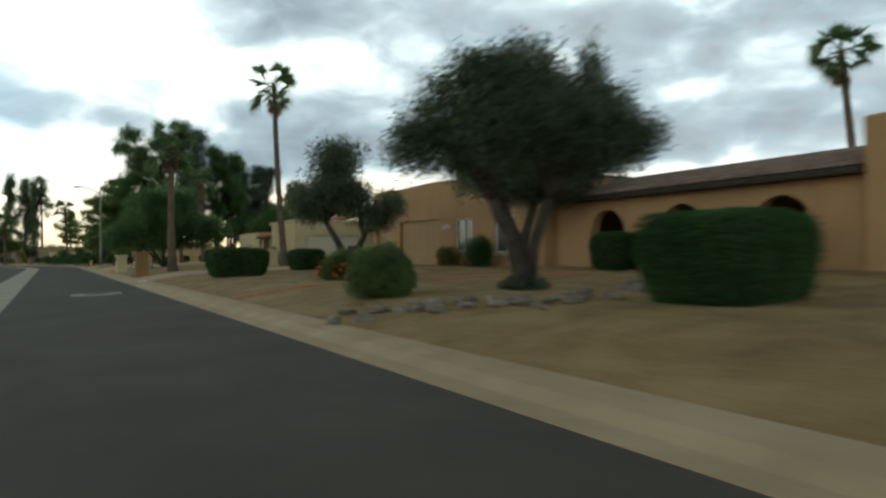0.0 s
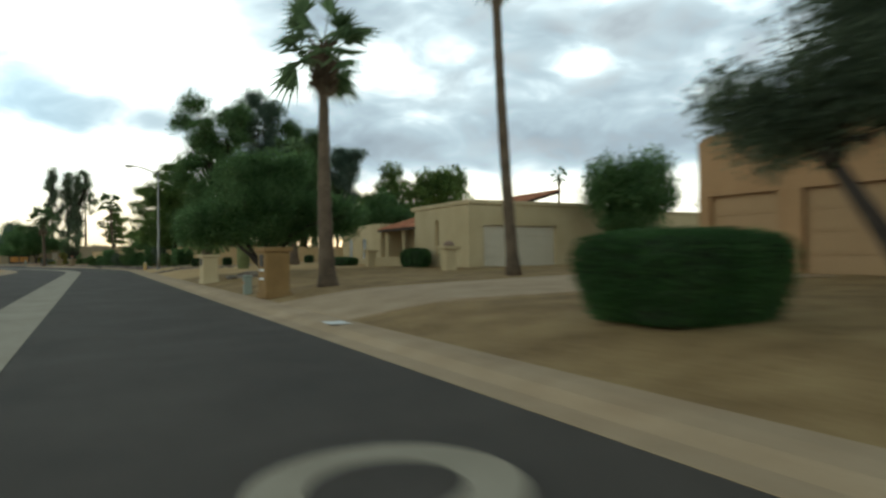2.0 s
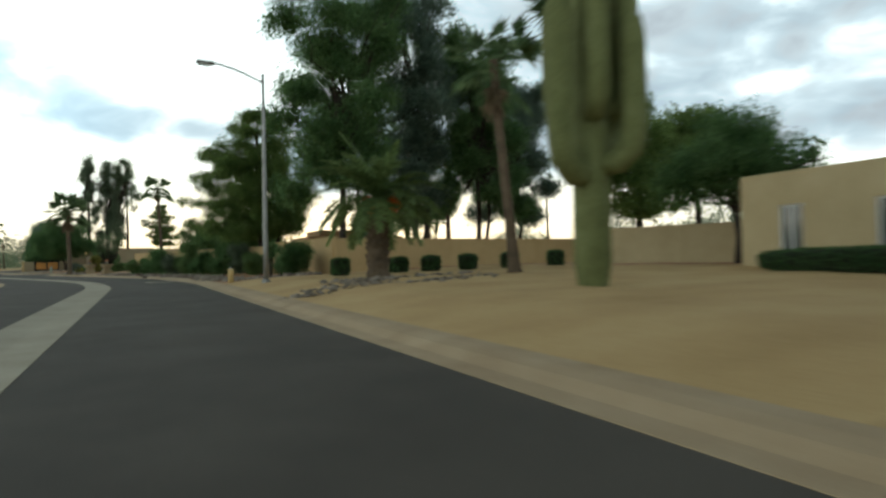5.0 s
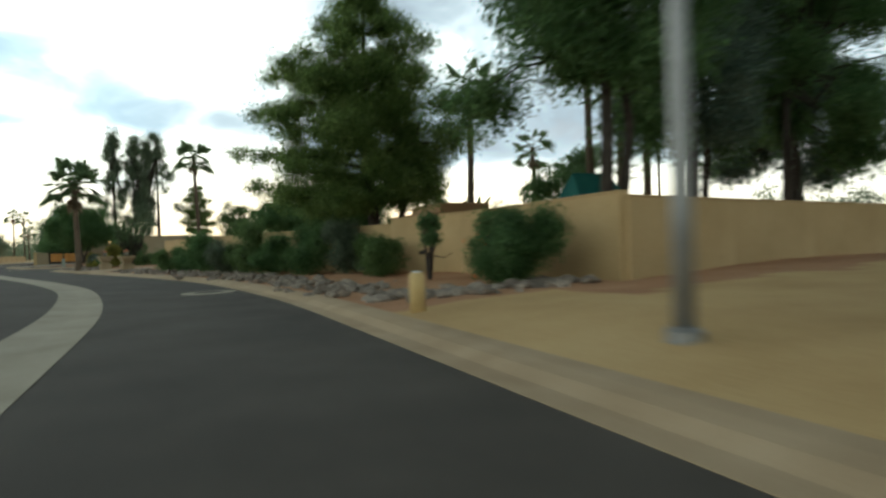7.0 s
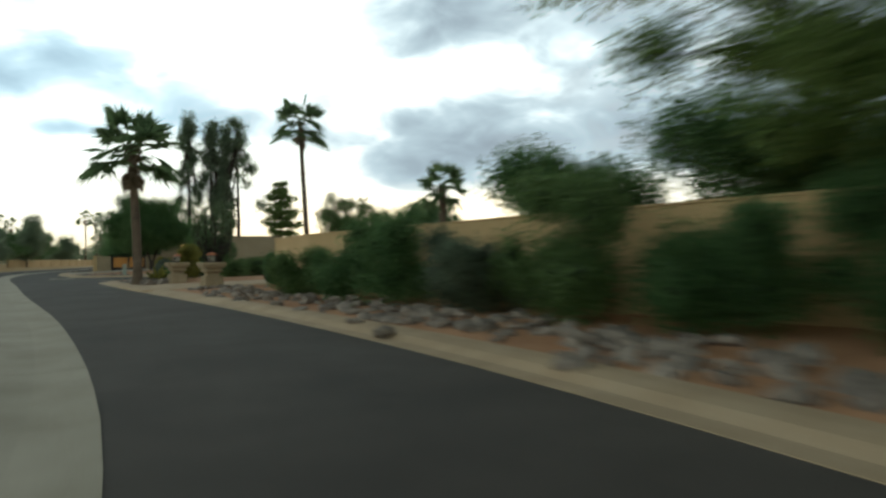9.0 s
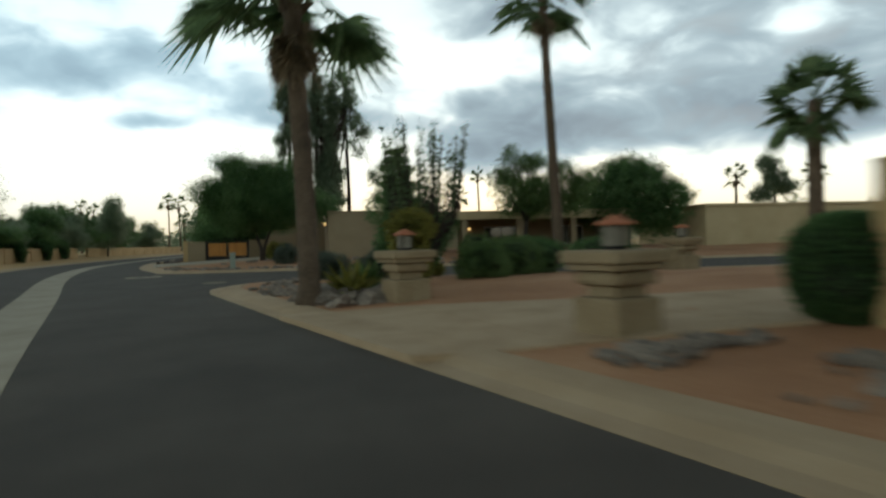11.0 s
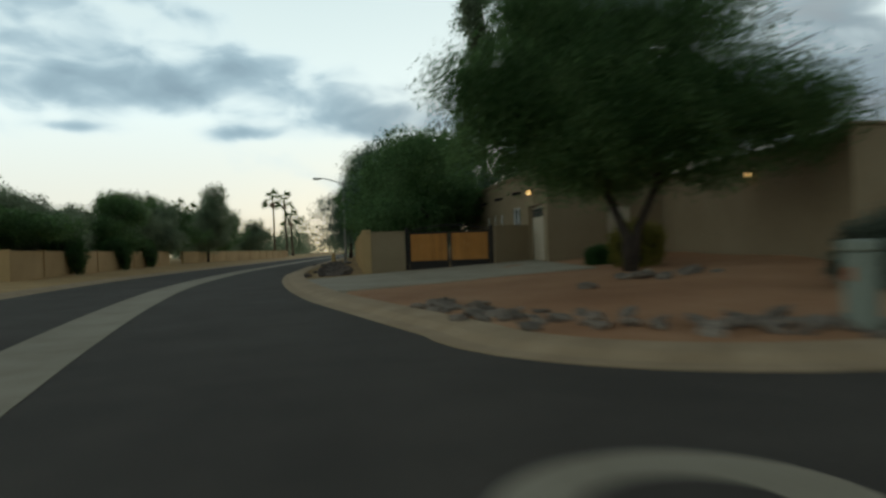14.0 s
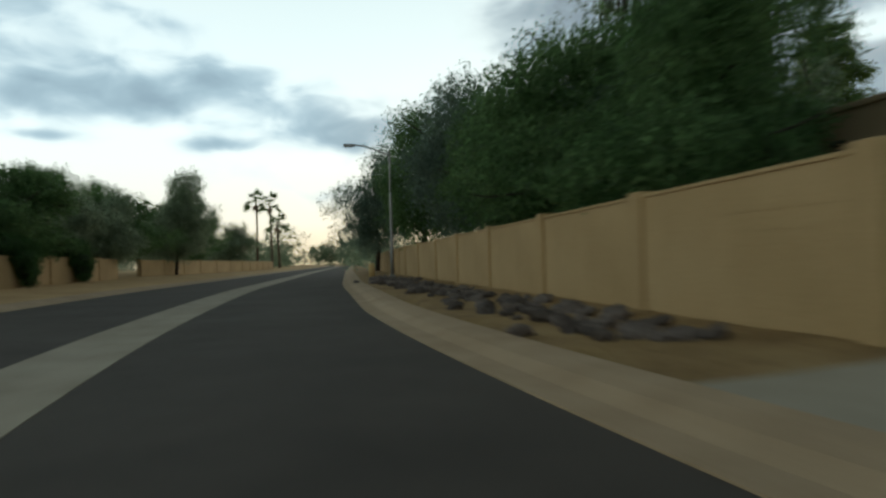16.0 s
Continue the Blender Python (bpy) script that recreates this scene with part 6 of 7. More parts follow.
# weeping trees and tall gums behind the wall
BACK = [(11.1, 88.5, 16.6, 4.8, 82), (16.6, 91.4, 18.4, 4.4, 83), (21.2, 91.8, 15.5, 4.0, 84), (26.0, 95.5, 14.5, 4.2, 86)]
for i, (x, y, h, r, seed) in enumerate(BACK):
    rr = np.random.default_rng(seed)
    blobs = []
    for k in range(26):
        u, a, q, w = k / 25, k * 2.4 + rr.normal() * 0.3, r * rr.uniform(0.2, 0.7), rr.uniform(0.26, 0.38) * r
        blobs.append((q * math.cos(a), q * math.sin(a), h * (0.25 + 0.67 * u), w, w, h * rr.uniform(0.05, 0.085)))
    tree("gum_tree", x, y, 0.5, "tall dark grey-green gum tree with hanging foliage behind the wall", [[(0, 0, 0, 0.2), (0.2, 0.1, h * 0.2, 0.15), (0.1, 0, h * 0.4, 0.11)], [(0.6, 0.3, 0, 0.15), (1.2, 0.5, h * 0.22, 0.11), (1.0, 0.9, h * 0.45, 0.08)]],
         blobs, 56000, 0.21, M_EUC if i % 2 else M_MESQUITE, seed, aspect=3.0, clump=0.55, droop=0.14, group="gum trees behind the wall", shell=0.35, wobble=0.25)
shed = thing("play_tower", 14.9, 94.4, 0.5, "teal canvas roof of a play tower behind the wall", "playhouse")
bm = bmesh.new()
v = [bm.verts.new(p) for p in ((-1.0, -0.9, 2.0), (1.0, -0.9, 2.0), (1.0, 0.9, 2.0), (-1.0, 0.9, 2.0), (-0.75, 0, 3.1), (0.75, 0, 3.1))]
for f in ((0, 1, 5, 4), (2, 3, 4, 5), (1, 2, 5), (3, 0, 4), (3, 2, 1, 0)):
    bm.faces.new([v[q] for q in f])
part("canvas_roof", bm, M_TEAL, shed)
for sx in (-0.9, 0.9):
    for sy in (-0.8, 0.8):
        part("post", box(bmesh.new(), sx - 0.05, sx + 0.05, sy - 0.05, sy + 0.05, 0, 2.05), M_BARK, shed)
for i, (x, y, h) in enumerate(((20.46, 102.25, 10.3), (22.36, 102.3, 9.3), (24.4, 102.8, 9.5), (17.3, 109.5, 9.8), (30, 124, 9.0), (28, 131, 3.8))):
    fan_palm("fan_palm", x, y, 0.5, h, "fan palm far behind the garden wall", 90 + i, crown=1.3, n=24, skirt=0.5, group="far palms behind the wall")
tree("shade_tree", 31.5, 121.0, 0.5, "round dark green tree behind the garden wall", [[(0, 0, 0, 0.2), (0.1, 0, 1.6, 0.15), (0, 0, 3, 0.1)]], [(0, 0, 6.0, 2.4, 2.4, 1.8), (-2.2, 1.0, 5.0, 1.7, 1.7, 1.3), (1.4, -0.8, 7.6, 1.6, 1.6, 1.2)], 12000, 0.2, M_MESQUITE, 89)
for i, (x, y, h, r) in enumerate(((9.0, 106.6, 4.6, 1.9), (7.4, 111.6, 4.2, 1.7))):
    tree("shade_tree", x, y, 0.4, "bushy green tree just behind the garden wall", [[(0, 0, 0, 0.14), (0.1, 0, 0.9, 0.11), (0, 0, 1.6, 0.08)]], [(0, 0, h * 0.55, r, r, h * 0.25), (-0.5 * r, 0.4 * r, h * 0.68, r * 0.7, r * 0.7, h * 0.18), (0.5 * r, -0.4 * r, h * 0.5, r * 0.8, r * 0.8, h * 0.2)], 16000, 0.12, M_MESQUITE, 95 + i, group="bushy trees behind the wall")
adobe = thing("house", 17.6, 111.5, 0, "tan stucco house behind the pine and garden wall", "house")
part("wall", box(bmesh.new(), -3.5, 5, -3, 4, 0.2, 3.1, 0.08), M_STUCCO_TAN, adobe)
part("parapet_block", box(bmesh.new(), -2.5, 0.6, -2.6, 2, 3.102, 3.65, 0.08), M_STUCCO_TAN, adobe)


def manhole(x, y, r, tilt):
    ob = thing("manhole", x, y, -0.03, "round iron manhole cover in a pale concrete collar", "manhole", "manholes in the road")
    c = part("collar", lathe(bmesh.new(), [(r, 0.0), (r, 0.022), (r * 0.56, 0.024), (r * 0.56, 0.0)], 36), M_CONCRETE, ob)
    cv = part("cover", lathe(bmesh.new(), [(r * 0.54, 0.0), (r * 0.54, 0.027), (r * 0.50, 0.03)], 32), M_ASPHALT, ob)
    ob.matrix_world = pose(x, y, tilt[0], 0, tilt[1], 0)
    return ob


manhole(2.2, 25.1, 0.72, (-0.037, -1.3))
manhole(2.28, 95.9, 0.78, (-0.03, -1.3))
manhole(-12.73, 150.5, 0.80, (-0.012, -1.0))


def sand_patch(x, y, rx, ry):
    """A low film of washed-down sand on the asphalt with an uneven rim."""
    rng = np.random.default_rng(99)
    vs, fs = [(0, 0, 0.012)], []
    for k in range(28):
        a, q = 2 * math.pi * k / 28, rng.uniform(0.8, 1.15)
        vs.append((rx * q * math.cos(a), ry * q * math.sin(a), 0.002))
        fs.append((0, k + 1, (k + 1) % 28 + 1))
    ob = thing("sand_patch", x, y, 0.0, "pale patch of washed-down sand on the asphalt", "sand")
    part("sand", (vs, [], fs), M_SANDY, ob)


sand_patch(-8.64, 143.25, 0.44, 0.6)

# ---- drive with planters, palm corner ----
def stone_planter(x, y, label, plant=None, seed=0, rise=0.0):
    """A cast stone planter: stepped plinth, waisted neck and a wide flat bowl."""
    ob = thing("stone_planter", x, y, zat(x, y) - 0.02, label, "planter", "stone planters by the drive", turn=18)
    for name, w, z0, z1, soft in (("plinth", 0.37, 0, 0.46, 0.035), ("neck", 0.25, 0.461, 0.60, 0.02), ("corbel", 0.35, 0.601, 0.78, 0.06), ("rim", 0.42, 0.781, 0.86, 0.02), ("rim", 0.48, 0.861, 1.02, 0.035)):
        part(name, box(bmesh.new(), -w, w, -w, w, z0, z1, soft), M_STONE_PLANTER, ob)
    return ob


stone_planter(-3.35, 130.9, "tan cast stone planter on a square plinth beside the palm")
stone_planter(-1.58, 125.4, "tan cast stone planter on a square plinth beside the drive")
stone_planter(6.2, 136.7, "tan cast stone planter farther up the drive")
shrub("yellow_shrub", -3.0, 132.9, zat(-3.0, 132.9), "pale yellow-green shrub behind the planter", [(0, 0, 0.8, 0.5, 0.5, 0.7), (0.1, 0, 1.45, 0.55, 0.55, 0.42)], 7000, 0.08, M_YELLOW, 101, core=0.5, clump=0.2)


def pillar_lantern(x, y, z, label):
    """A square lantern: foot, four corner posts, frosted panes and a hipped clay-brown cap."""
    ob = thing("pillar_lantern", x, y, z, label, "lantern", "lanterns on the planters", turn=18)
    ob.scale = (0.78, 0.78, 0.86)
    part("foot", box(bmesh.new(), -0.13, 0.13, -0.13, 0.13, 0.0, 0.05, 0.01), M_DARK, ob)
    for sx in (-0.14, 0.14):
        for sy in (-0.14, 0.14):
            part("post", box(bmesh.new(), sx - 0.016, sx + 0.016, sy - 0.016, sy + 0.016, 0.0505, 0.34), M_DARK, ob)
    for k in range(4):
        pane = part("pane", box(bmesh.new(), -0.122, 0.122, -0.135, -0.128, 0.052, 0.338), M_FROST, ob, "frosted pale pane")
        pane.matrix_local = pose(0, 0, 0, 0, 0, 90 * k)
    bm = bmesh.new()
    foot = [bm.verts.new((sx * 0.21, sy * 0.21, 0.341)) for sx, sy in ((-1, -1), (1, -1), (1, 1), (-1, 1))]
    eave = [bm.verts.new((sx * 0.21, sy * 0.21, 0.37)) for sx, sy in ((-1, -1), (1, -1), (1, 1), (-1, 1))]
    top = bm.verts.new((0, 0, 0.50))
    bm.faces.new(foot[::-1])
    for i in range(4):
        j = (i + 1) % 4
        bm.faces.new((foot[i], foot[j], eave[j], eave[i]))
        bm.faces.new((eave[i], eave[j], top))
    part("cap", bm, M_TILE, ob, "hipped clay-brown cap")
    return ob


for px, py in ((-3.35, 130.9), (-1.58, 125.4), (6.2, 136.7)):
    pillar_lantern(px, py, zat(px, py) + 0.931 + 0.07, "square lantern with frosted white panes on a stone planter")
fan_palm("fan_palm", -5.33, 131.6, 0.02, 6.75, "sturdy fan palm at the street corner with a shaggy head", 102, r0=0.22, r1=0.18, crown=1.4, n=56, lean=(0.05, 0.1), skirt=0.8, boot=0.9)
rocks("pile of dark rocks round the corner palm", scatter(65, 34, [(-4.7, 130.9), (-4.3, 131.6), (-4.9, 132.8)], 0.7), 65, 0.12, 0.28)
rocks("river rocks edging the kerb corner", scatter(66, 120, [(-5.6, 133.8), (-6.1, 136.5), (-6.2, 138.6), (-5.2, 140.1), (-3.6, 140.4)], 0.7), 66, 0.06, 0.16)
rocks("small flat stones beside the near planter", scatter(67, 40, [(-2.4, 123.9), (-1.6, 124.2), (-0.4, 124.4)], 0.5), 67, 0.06, 0.16)


def agave(x, y, r, label, seed, mat):
    rng = np.random.default_rng(seed)
    ob = thing("agave", x, y, zat(x, y) - 0.02, label, "agave")
    vs, fs = [], []
    for k in range(34):
        az, el = k * 2.4, radians(rng.uniform(15, 82))
        d = Vector((math.cos(az) * math.cos(el), math.sin(az) * math.cos(el), math.sin(el)))
        s = Vector((-math.sin(az), math.cos(az), 0))
        w = r * 0.09
        n = len(vs)
        m = d * r * 0.5
        vs += [tuple(-s * w * 0.6), tuple(s * w * 0.6), tuple(m + s * w), tuple(m - s * w), tuple(d * r + Vector((0, 0, -0.05))), tuple(m - s.cross(d) * w * 0.5)]
        fs += [(n, n + 1, n + 2, n + 5), (n, n + 5, n + 3), (n + 3, n + 5, n + 4), (n + 5, n + 2, n + 4)]
    part("leaves", (vs, [], fs), mat, ob)
    return ob


agave(-4.3, 132.3, 1.0, "spiky yellow-green agave beside the corner palm", 103, M_YELLOW)
agave(-3.9, 133.6, 0.9, "spiky green agave among the corner rocks", 104, M_SHRUB)


def ocotillo(x, y):
    rng = np.random.default_rng(105)
    ob = thing("ocotillo", x, y, zat(x, y) - 0.02, "ocotillo of many thin upright thorny wands", "ocotillo")
    lv, lf = [], []
    for k in range(70):
        a, sp, h = rng.uniform(0, 6.28), 1.35 * math.sqrt(rng.uniform(0.03, 1.0)), rng.uniform(2.9, 4.7)
        tip = Vector((math.cos(a) * sp, math.sin(a) * sp, h))
        mid = Vector((tip.x * 0.75, tip.y * 0.75, h * 0.45))
        pts = [Vector((math.cos(a) * 0.1, math.sin(a) * 0.1, 0)), mid * 0.5 + Vector((0, 0, 0.2)), mid, tip]
        part("wand", tube(bmesh.new(), pts, [0.035, 0.03, 0.022, 0.006], 5), M_BARK, ob)
        for q in range(60):
            u = rng.uniform(0.15, 0.95)
            p = mid.lerp(tip, u) if rng.random() < 0.75 else pts[0].lerp(mid, u)
            d = Vector(rng.normal(size=3)).normalized() * 0.11
            e = Vector(rng.normal(size=3)).normalized() * 0.045
            n = len(lv)
            lv += [tuple(p), tuple(p + d * 0.5 + e), tuple(p + d), tuple(p + d * 0.5 - e)]
            lf.append((n, n + 1, n + 2, n + 3))
    part("leaves", (lv, [], lf), M_PALM, ob)
    return ob


ocotillo(-1.9, 136.9)
shrub("tall_shrub", -2.2, 138.3, zat(-2.2, 138.3) - 0.03, "tall dark green shrub behind the ocotillo", [(0, 0, 1.2, 1.1, 1.0, 1.2), (-0.3, 0.2, 2.2, 0.8, 0.8, 0.8), (0.7, 0.1, 1.6, 0.8, 0.8, 0.9)], 14000, 0.09, M_MESQUITE, 106, core=0.5, clump=0.25)
rocks("brown boulders round the corner palm", [(-4.95, 131.75), (-4.5, 131.95), (-4.1, 132.2), (-3.75, 131.6), (-4.75, 132.6)], 107, 0.34, 0.52)
for i, (x, y, r, h, m, label) in enumerate((
        (-0.6, 135.2, 0.8, 0.9, M_SHRUB, "low green shrub beside the drive"), (0.8, 137.2, 1.0, 1.1, M_SHRUB, "low green shrub beside the drive"),
        (-3.0, 138.4, 0.8, 0.9, M_GREY_SHRUB, "grey-green desert shrub near the corner"), (-4.75, 140.2, 0.82, 0.86, M_GREY_SHRUB, "round olive-green shrub by the corner rocks"),
        (2.2, 139.0, 1.1, 1.2, M_MESQUITE, "dark green shrub by the drive"), (-1.2, 142.2 - 1.6, 0.5, 0.6, M_YELLOW, "low yellow-green shrub by the side street"),
        (5.2, 140.4, 1.2, 1.3, M_MESQUITE, "dark green shrub by the drive"))):
    shrub("desert_shrub", x, y, zat(x, y) - 0.03, label, [(0, 0, h * 0.5, r, r, h * 0.55)], 9000, 0.06, m, 110 + i, group="desert shrubs", clump=0.14)
clipped_hedge("clipped_shrub", 1.0, 124.7, zat(1.0, 124.7) - 0.03, 1.15, 1.3, 1.3, "rounded green shrub against the end of the wall", 120, 0, 0.9, M_MESQUITE, 9000, 0.05, category="shrub", roundness=2.6)
fan_palm("fan_palm", 3.75, 141.0, 0.4, 9.9, "tall slender fan palm beyond the drive", 121, r0=0.2, r1=0.15, crown=1.22, n=44, skirt=0.5, lean=(-0.2, 0.1))
fan_palm("fan_palm", 12.4, 138.2, 0.5, 5.4, "short fan palm with a broad open head", 122, r0=0.27, r1=0.24, crown=1.2, n=44, skirt=0.0)
tree("shade_tree", 18.2, 163.6, 0.5, "broad round dark green tree beside the porch", [[(0, 0, 0, 0.25), (0, 0.1, 1.2, 0.2), (0.1, 0, 2.2, 0.16)]],
     [(0, 0, 4.2, 4.0, 4.0, 1.9), (-2.8, 0.6, 3.4, 2.2, 2.2, 1.5), (2.6, -0.6, 3.6, 2.4, 2.4, 1.6), (0.3, 0.4, 5.7, 2.8, 2.8, 1.3), (-1.2, -1.0, 2.2, 2.6, 2.2, 1.2), (1.6, -1.4, 1.9, 2.4, 2.0, 1.2)], 42000, 0.18, M_MESQUITE, 123, clump=0.5)
tree("shade_tree", 8.8, 159.6, 0.3, "loose yellow-green tree standing before the porch", [[(0, 0, 0, 0.16), (0, 0.1, 1.2, 0.13), (0.1, 0, 2.2, 0.1)]],
     [(0, 0, 4.2, 2.0, 2.0, 1.2), (-1.3, 0.4, 5.2, 1.2, 1.2, 0.9), (1.4, -0.4, 4.2, 1.5, 1.5, 1.1), (0.5, 0.2, 6.0, 1.3, 1.3, 0.9), (-0.9, 0, 6.6, 0.7, 0.7, 0.6), (2.3, -0.6, 5.4, 1.1, 1.1, 0.8), (1.0, -0.3, 3.2, 1.7, 1.5, 0.9), (2.8, -0.8, 3.6, 1.6, 1.5, 1.2), (-0.6, 0.1, 3.1, 1.2, 1.2, 0.7), (3.6, -1.0, 4.6, 1.2, 1.2, 1.0)], 26000, 0.14, M_SHRUB, 125, clump=0.4)
tree("gum_tree", 46.5, 183.5, 0.5, "grey-green gum tree on the skyline between palms, leaves paled for haze", [[(0, 0, 0, 0.25), (0, 0.1, 4, 0.18), (0.1, 0, 7, 0.1)]],
     [(0, 0, 6.8, 1.6, 1.6, 1.4), (-0.6, 0.3, 8.6, 1.3, 1.3, 1.2), (1.4, 0, 6.0, 1.4, 1.4, 1.1), (-1.6, 0, 5.2, 1.5, 1.5, 1.2)], 9000, 0.22, M_HAZE_LEAF, 126, clump=0.5)
cream2 = thing("house", 29, 166, 0, "low cream house beyond the side street", "house")
part("wall", box(bmesh.new(), -6, 10, -5, 5, 0.2, 3.3, 0.05), M_STUCCO_CREAM, cream2)
part("parapet", box(bmesh.new(), -6.1, 10.1, -5.1, 5.1, 3.301, 3.55, 0.05), M_STUCCO_CREAM, cream2)

# ---- beyond the side street ----
rocks("river rocks along the kerb beyond the side street", scatter(68, 230, [(4.0, 153.0), (-5.0, 154.0), (-9.0, 154.4), (-11.0, 155.1), (-12.6, 157.2), (-13.0, 160.0)], 0.7), 68, 0.07, 0.18)
rocks("flat brown stones on the bare red earth", scatter(69, 18, [(-10.5, 160.0), (-9.0, 161.0), (-7.0, 161.5)], 1.2), 69, 0.08, 0.22)
rocks("dark rocks on the gravel before the blank wing", scatter(70, 26, [(-3.5, 157.5), (0.5, 156.0), (4, 157)], 1.2), 70, 0.10, 0.3)
for i, (x, y, r, h, m, label) in enumerate((
        (-6.55, 157.2, 0.78, 1.05, M_GREY_SHRUB, "round grey-green shrub before the blank wing"), (0.0, 160.4, 0.65, 0.8, M_HEDGE, "low dark shrub before the blank wing"),
        (0.87, 156.7, 0.95, 1.15, M_SHRUB, "round green shrub by the side street"), (5.1, 158.6, 1.2, 1.35, M_SHRUB, "broad olive shrub before the porch"),
        (-7.5, 164.9, 0.75, 1.1, M_YELLOW, "yellow-green shrub under the mesquite"),
        (-7.8, 166.9, 0.45, 0.5, M_HEDGE, "low dark shrub under the mesquite"), (8.8, 158.6, 1.4, 1.1, M_MESQUITE, "broad olive shrub before the porch"))):
    shrub("desert_shrub", x, y, zat(x, y) - 0.03, label, [(0, 0, h * 0.5, r, r, h * 0.55)], 8000, 0.065, m, 130 + i, group="desert shrubs", clump=0.14)
tree("mesquite_tree", -8.3, 163.2, 0.35, "spreading dark green mesquite with feathery drooping branches",
     [[(0, 0, 0, 0.16), (-0.05, 0, 0.8, 0.12), (-0.4, 0.3, 1.9, 0.08)], [(0.06, 0, 0, 0.14), (0.2, -0.05, 1.0, 0.1), (0.6, -0.3, 2.0, 0.07)]],
     [(0, 0, 4.6, 3.0, 3.0, 1.7), (-2.4, 0.6, 3.6, 2.0, 2.0, 1.3), (2.4, -0.8, 3.7, 2.2, 2.2, 1.4), (-0.8, 0.4, 5.9, 1.9, 1.9, 0.9), (1.2, -0.4, 5.8, 1.9, 1.9, 0.9), (3.6, -1.2, 3.4, 1.3, 1.3, 1.0), (-0.2, -1.6, 3.4, 2.0, 1.6, 1.1), (0.3, 2.0, 3.8, 2.0, 1.8, 1.2), (-1.4, -0.6, 2.5, 1.3, 1.3, 0.7), (1.4, -1.0, 2.6, 1.5, 1.4, 0.7), (0.0, 1.2, 2.6, 1.6, 1.5, 0.8), (-3.1, 0.4, 4.5, 1.6, 1.6, 1.2), (-1.9, 0.6, 6.4, 1.3, 1.3, 0.8)],
     100000, 0.14, M_MESQUITE, 140, aspect=3.6, clump=0.6, droop=0.10)
# tall gums behind the taupe house
for i, (x, y, h, seed) in enumerate(((-7.2, 195.5, 21.2, 141), (-4.2, 196.0, 21.0, 142), (-0.6, 196.5, 21.8, 143), (-2.4, 199.0, 19.5, 144))):
    rr = np.random.default_rng(seed)
    blobs = []
    for k in range(26):
        u = k / 25
        a, o, r = rr.uniform(0, 6.28), (rr.uniform(0.4, 1.15) + 2.4 * max(0, 0.6 - u)) * (2.0 if i == 2 else 1.0) * (0.4 if u > 0.93 else 1.0), rr.uniform(0.85, 1.2) + 0.35 * max(0, u - 0.35)
        blobs.append((o * math.cos(a), o * math.sin(a), h * (0.24 + 0.71 * u), r, r, r * rr.uniform(0.9, 1.5)))
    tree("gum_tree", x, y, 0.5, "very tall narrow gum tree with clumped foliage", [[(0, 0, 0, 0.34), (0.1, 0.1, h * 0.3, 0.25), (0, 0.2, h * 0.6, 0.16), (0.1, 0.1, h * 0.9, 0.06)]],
         blobs, 10500, 0.26, M_HAZE_LEAF, seed, aspect=2.2, clump=0.55, droop=0.12, group="tall gums behind the house", shell=0.3, r_limb=0.06)
tiered_pine(6.0, 201.0, 0.5, 12.6, "dark pine behind the flat roof", 146, [(0.36, 2.4, 6), (0.46, 3.1, 7), (0.55, 2.2, 6), (0.63, 2.7, 6), (0.72, 1.9, 5), (0.80, 2.2, 5), (0.88, 1.3, 5), (0.96, 1.0, 4)], M_PINE, 30000, 0.24)
fan_palm("fan_palm", 13.4, 199, 0.5, 6.6, "fan palm behind the flat roof", 147, crown=0.95, n=24, skirt=0.8)
fan_palm("fan_palm", -10.6, 190.5, 0.4, 6.4, "fan palm among the trees behind the street wall", 148, crown=1.3, n=26, skirt=0.6)
# dense trees behind the street wall
for i, (x, y, h, r, seed, m) in enumerate(((-11.9, 181.5, 6.8, 2.6, 150, M_MESQUITE), (-12.2, 186.5, 7.4, 2.8, 151, M_MESQUITE), (-12.8, 192.0, 7.8, 2.9, 152, M_MESQUITE), (-14.6, 198.5, 9.4, 3.0, 153, M_EUC), (-16.0, 206, 9.7, 3.1, 154, M_MESQUITE), (-18.5, 219, 9.9, 3.2, 155, M_EUC), (-10.2, 187, 7.2, 2.4, 156, M_EUC))):
    rr = np.random.default_rng(seed)
    blobs = [(rr.normal() * r * 0.35, rr.normal() * r * 0.35, h * q, r * w, r * w, h * 0.2) for q, w in ((0.38, 1.0), (0.55, 1.05), (0.72, 0.85), (0.84, 0.6), (0.5, 0.9), (0.3, 0.95))]
    tree("shade_tree", x, y, 0.3, "dense dark green tree leaning over the garden wall", [[(0, 0, 0, 0.2), (0.1, 0, h * 0.15, 0.16), (0, 0.1, h * 0.32, 0.12)]], blobs, 30000, 0.17, m, seed, clump=0.5, group="trees behind the street wall")
bare = np.random.default_rng(158)
bt = thing("bare_tree", -10.8, 193.5, 0.4, "bare grey branches rising above the dense trees", "tree")
bm = bmesh.new()
limbs(bm, bare, (0, 0, 0), [(bare.normal() * 1.6, bare.normal() * 1.6, bare.uniform(7.2, 9.6)) for _ in range(12)], 0.12, twigs=3, wobble=0.2)
part("branches", bm, M_BARK, bt)
rocks("bank of dark lava rocks before the street wall", scatter(71, 290, [(-16.3, 174.3), (-16.75, 180), (-17.3, 186), (-18.1, 195), (-18.7, 203)], 0.95), 71, 0.09, 0.23, stone=1)

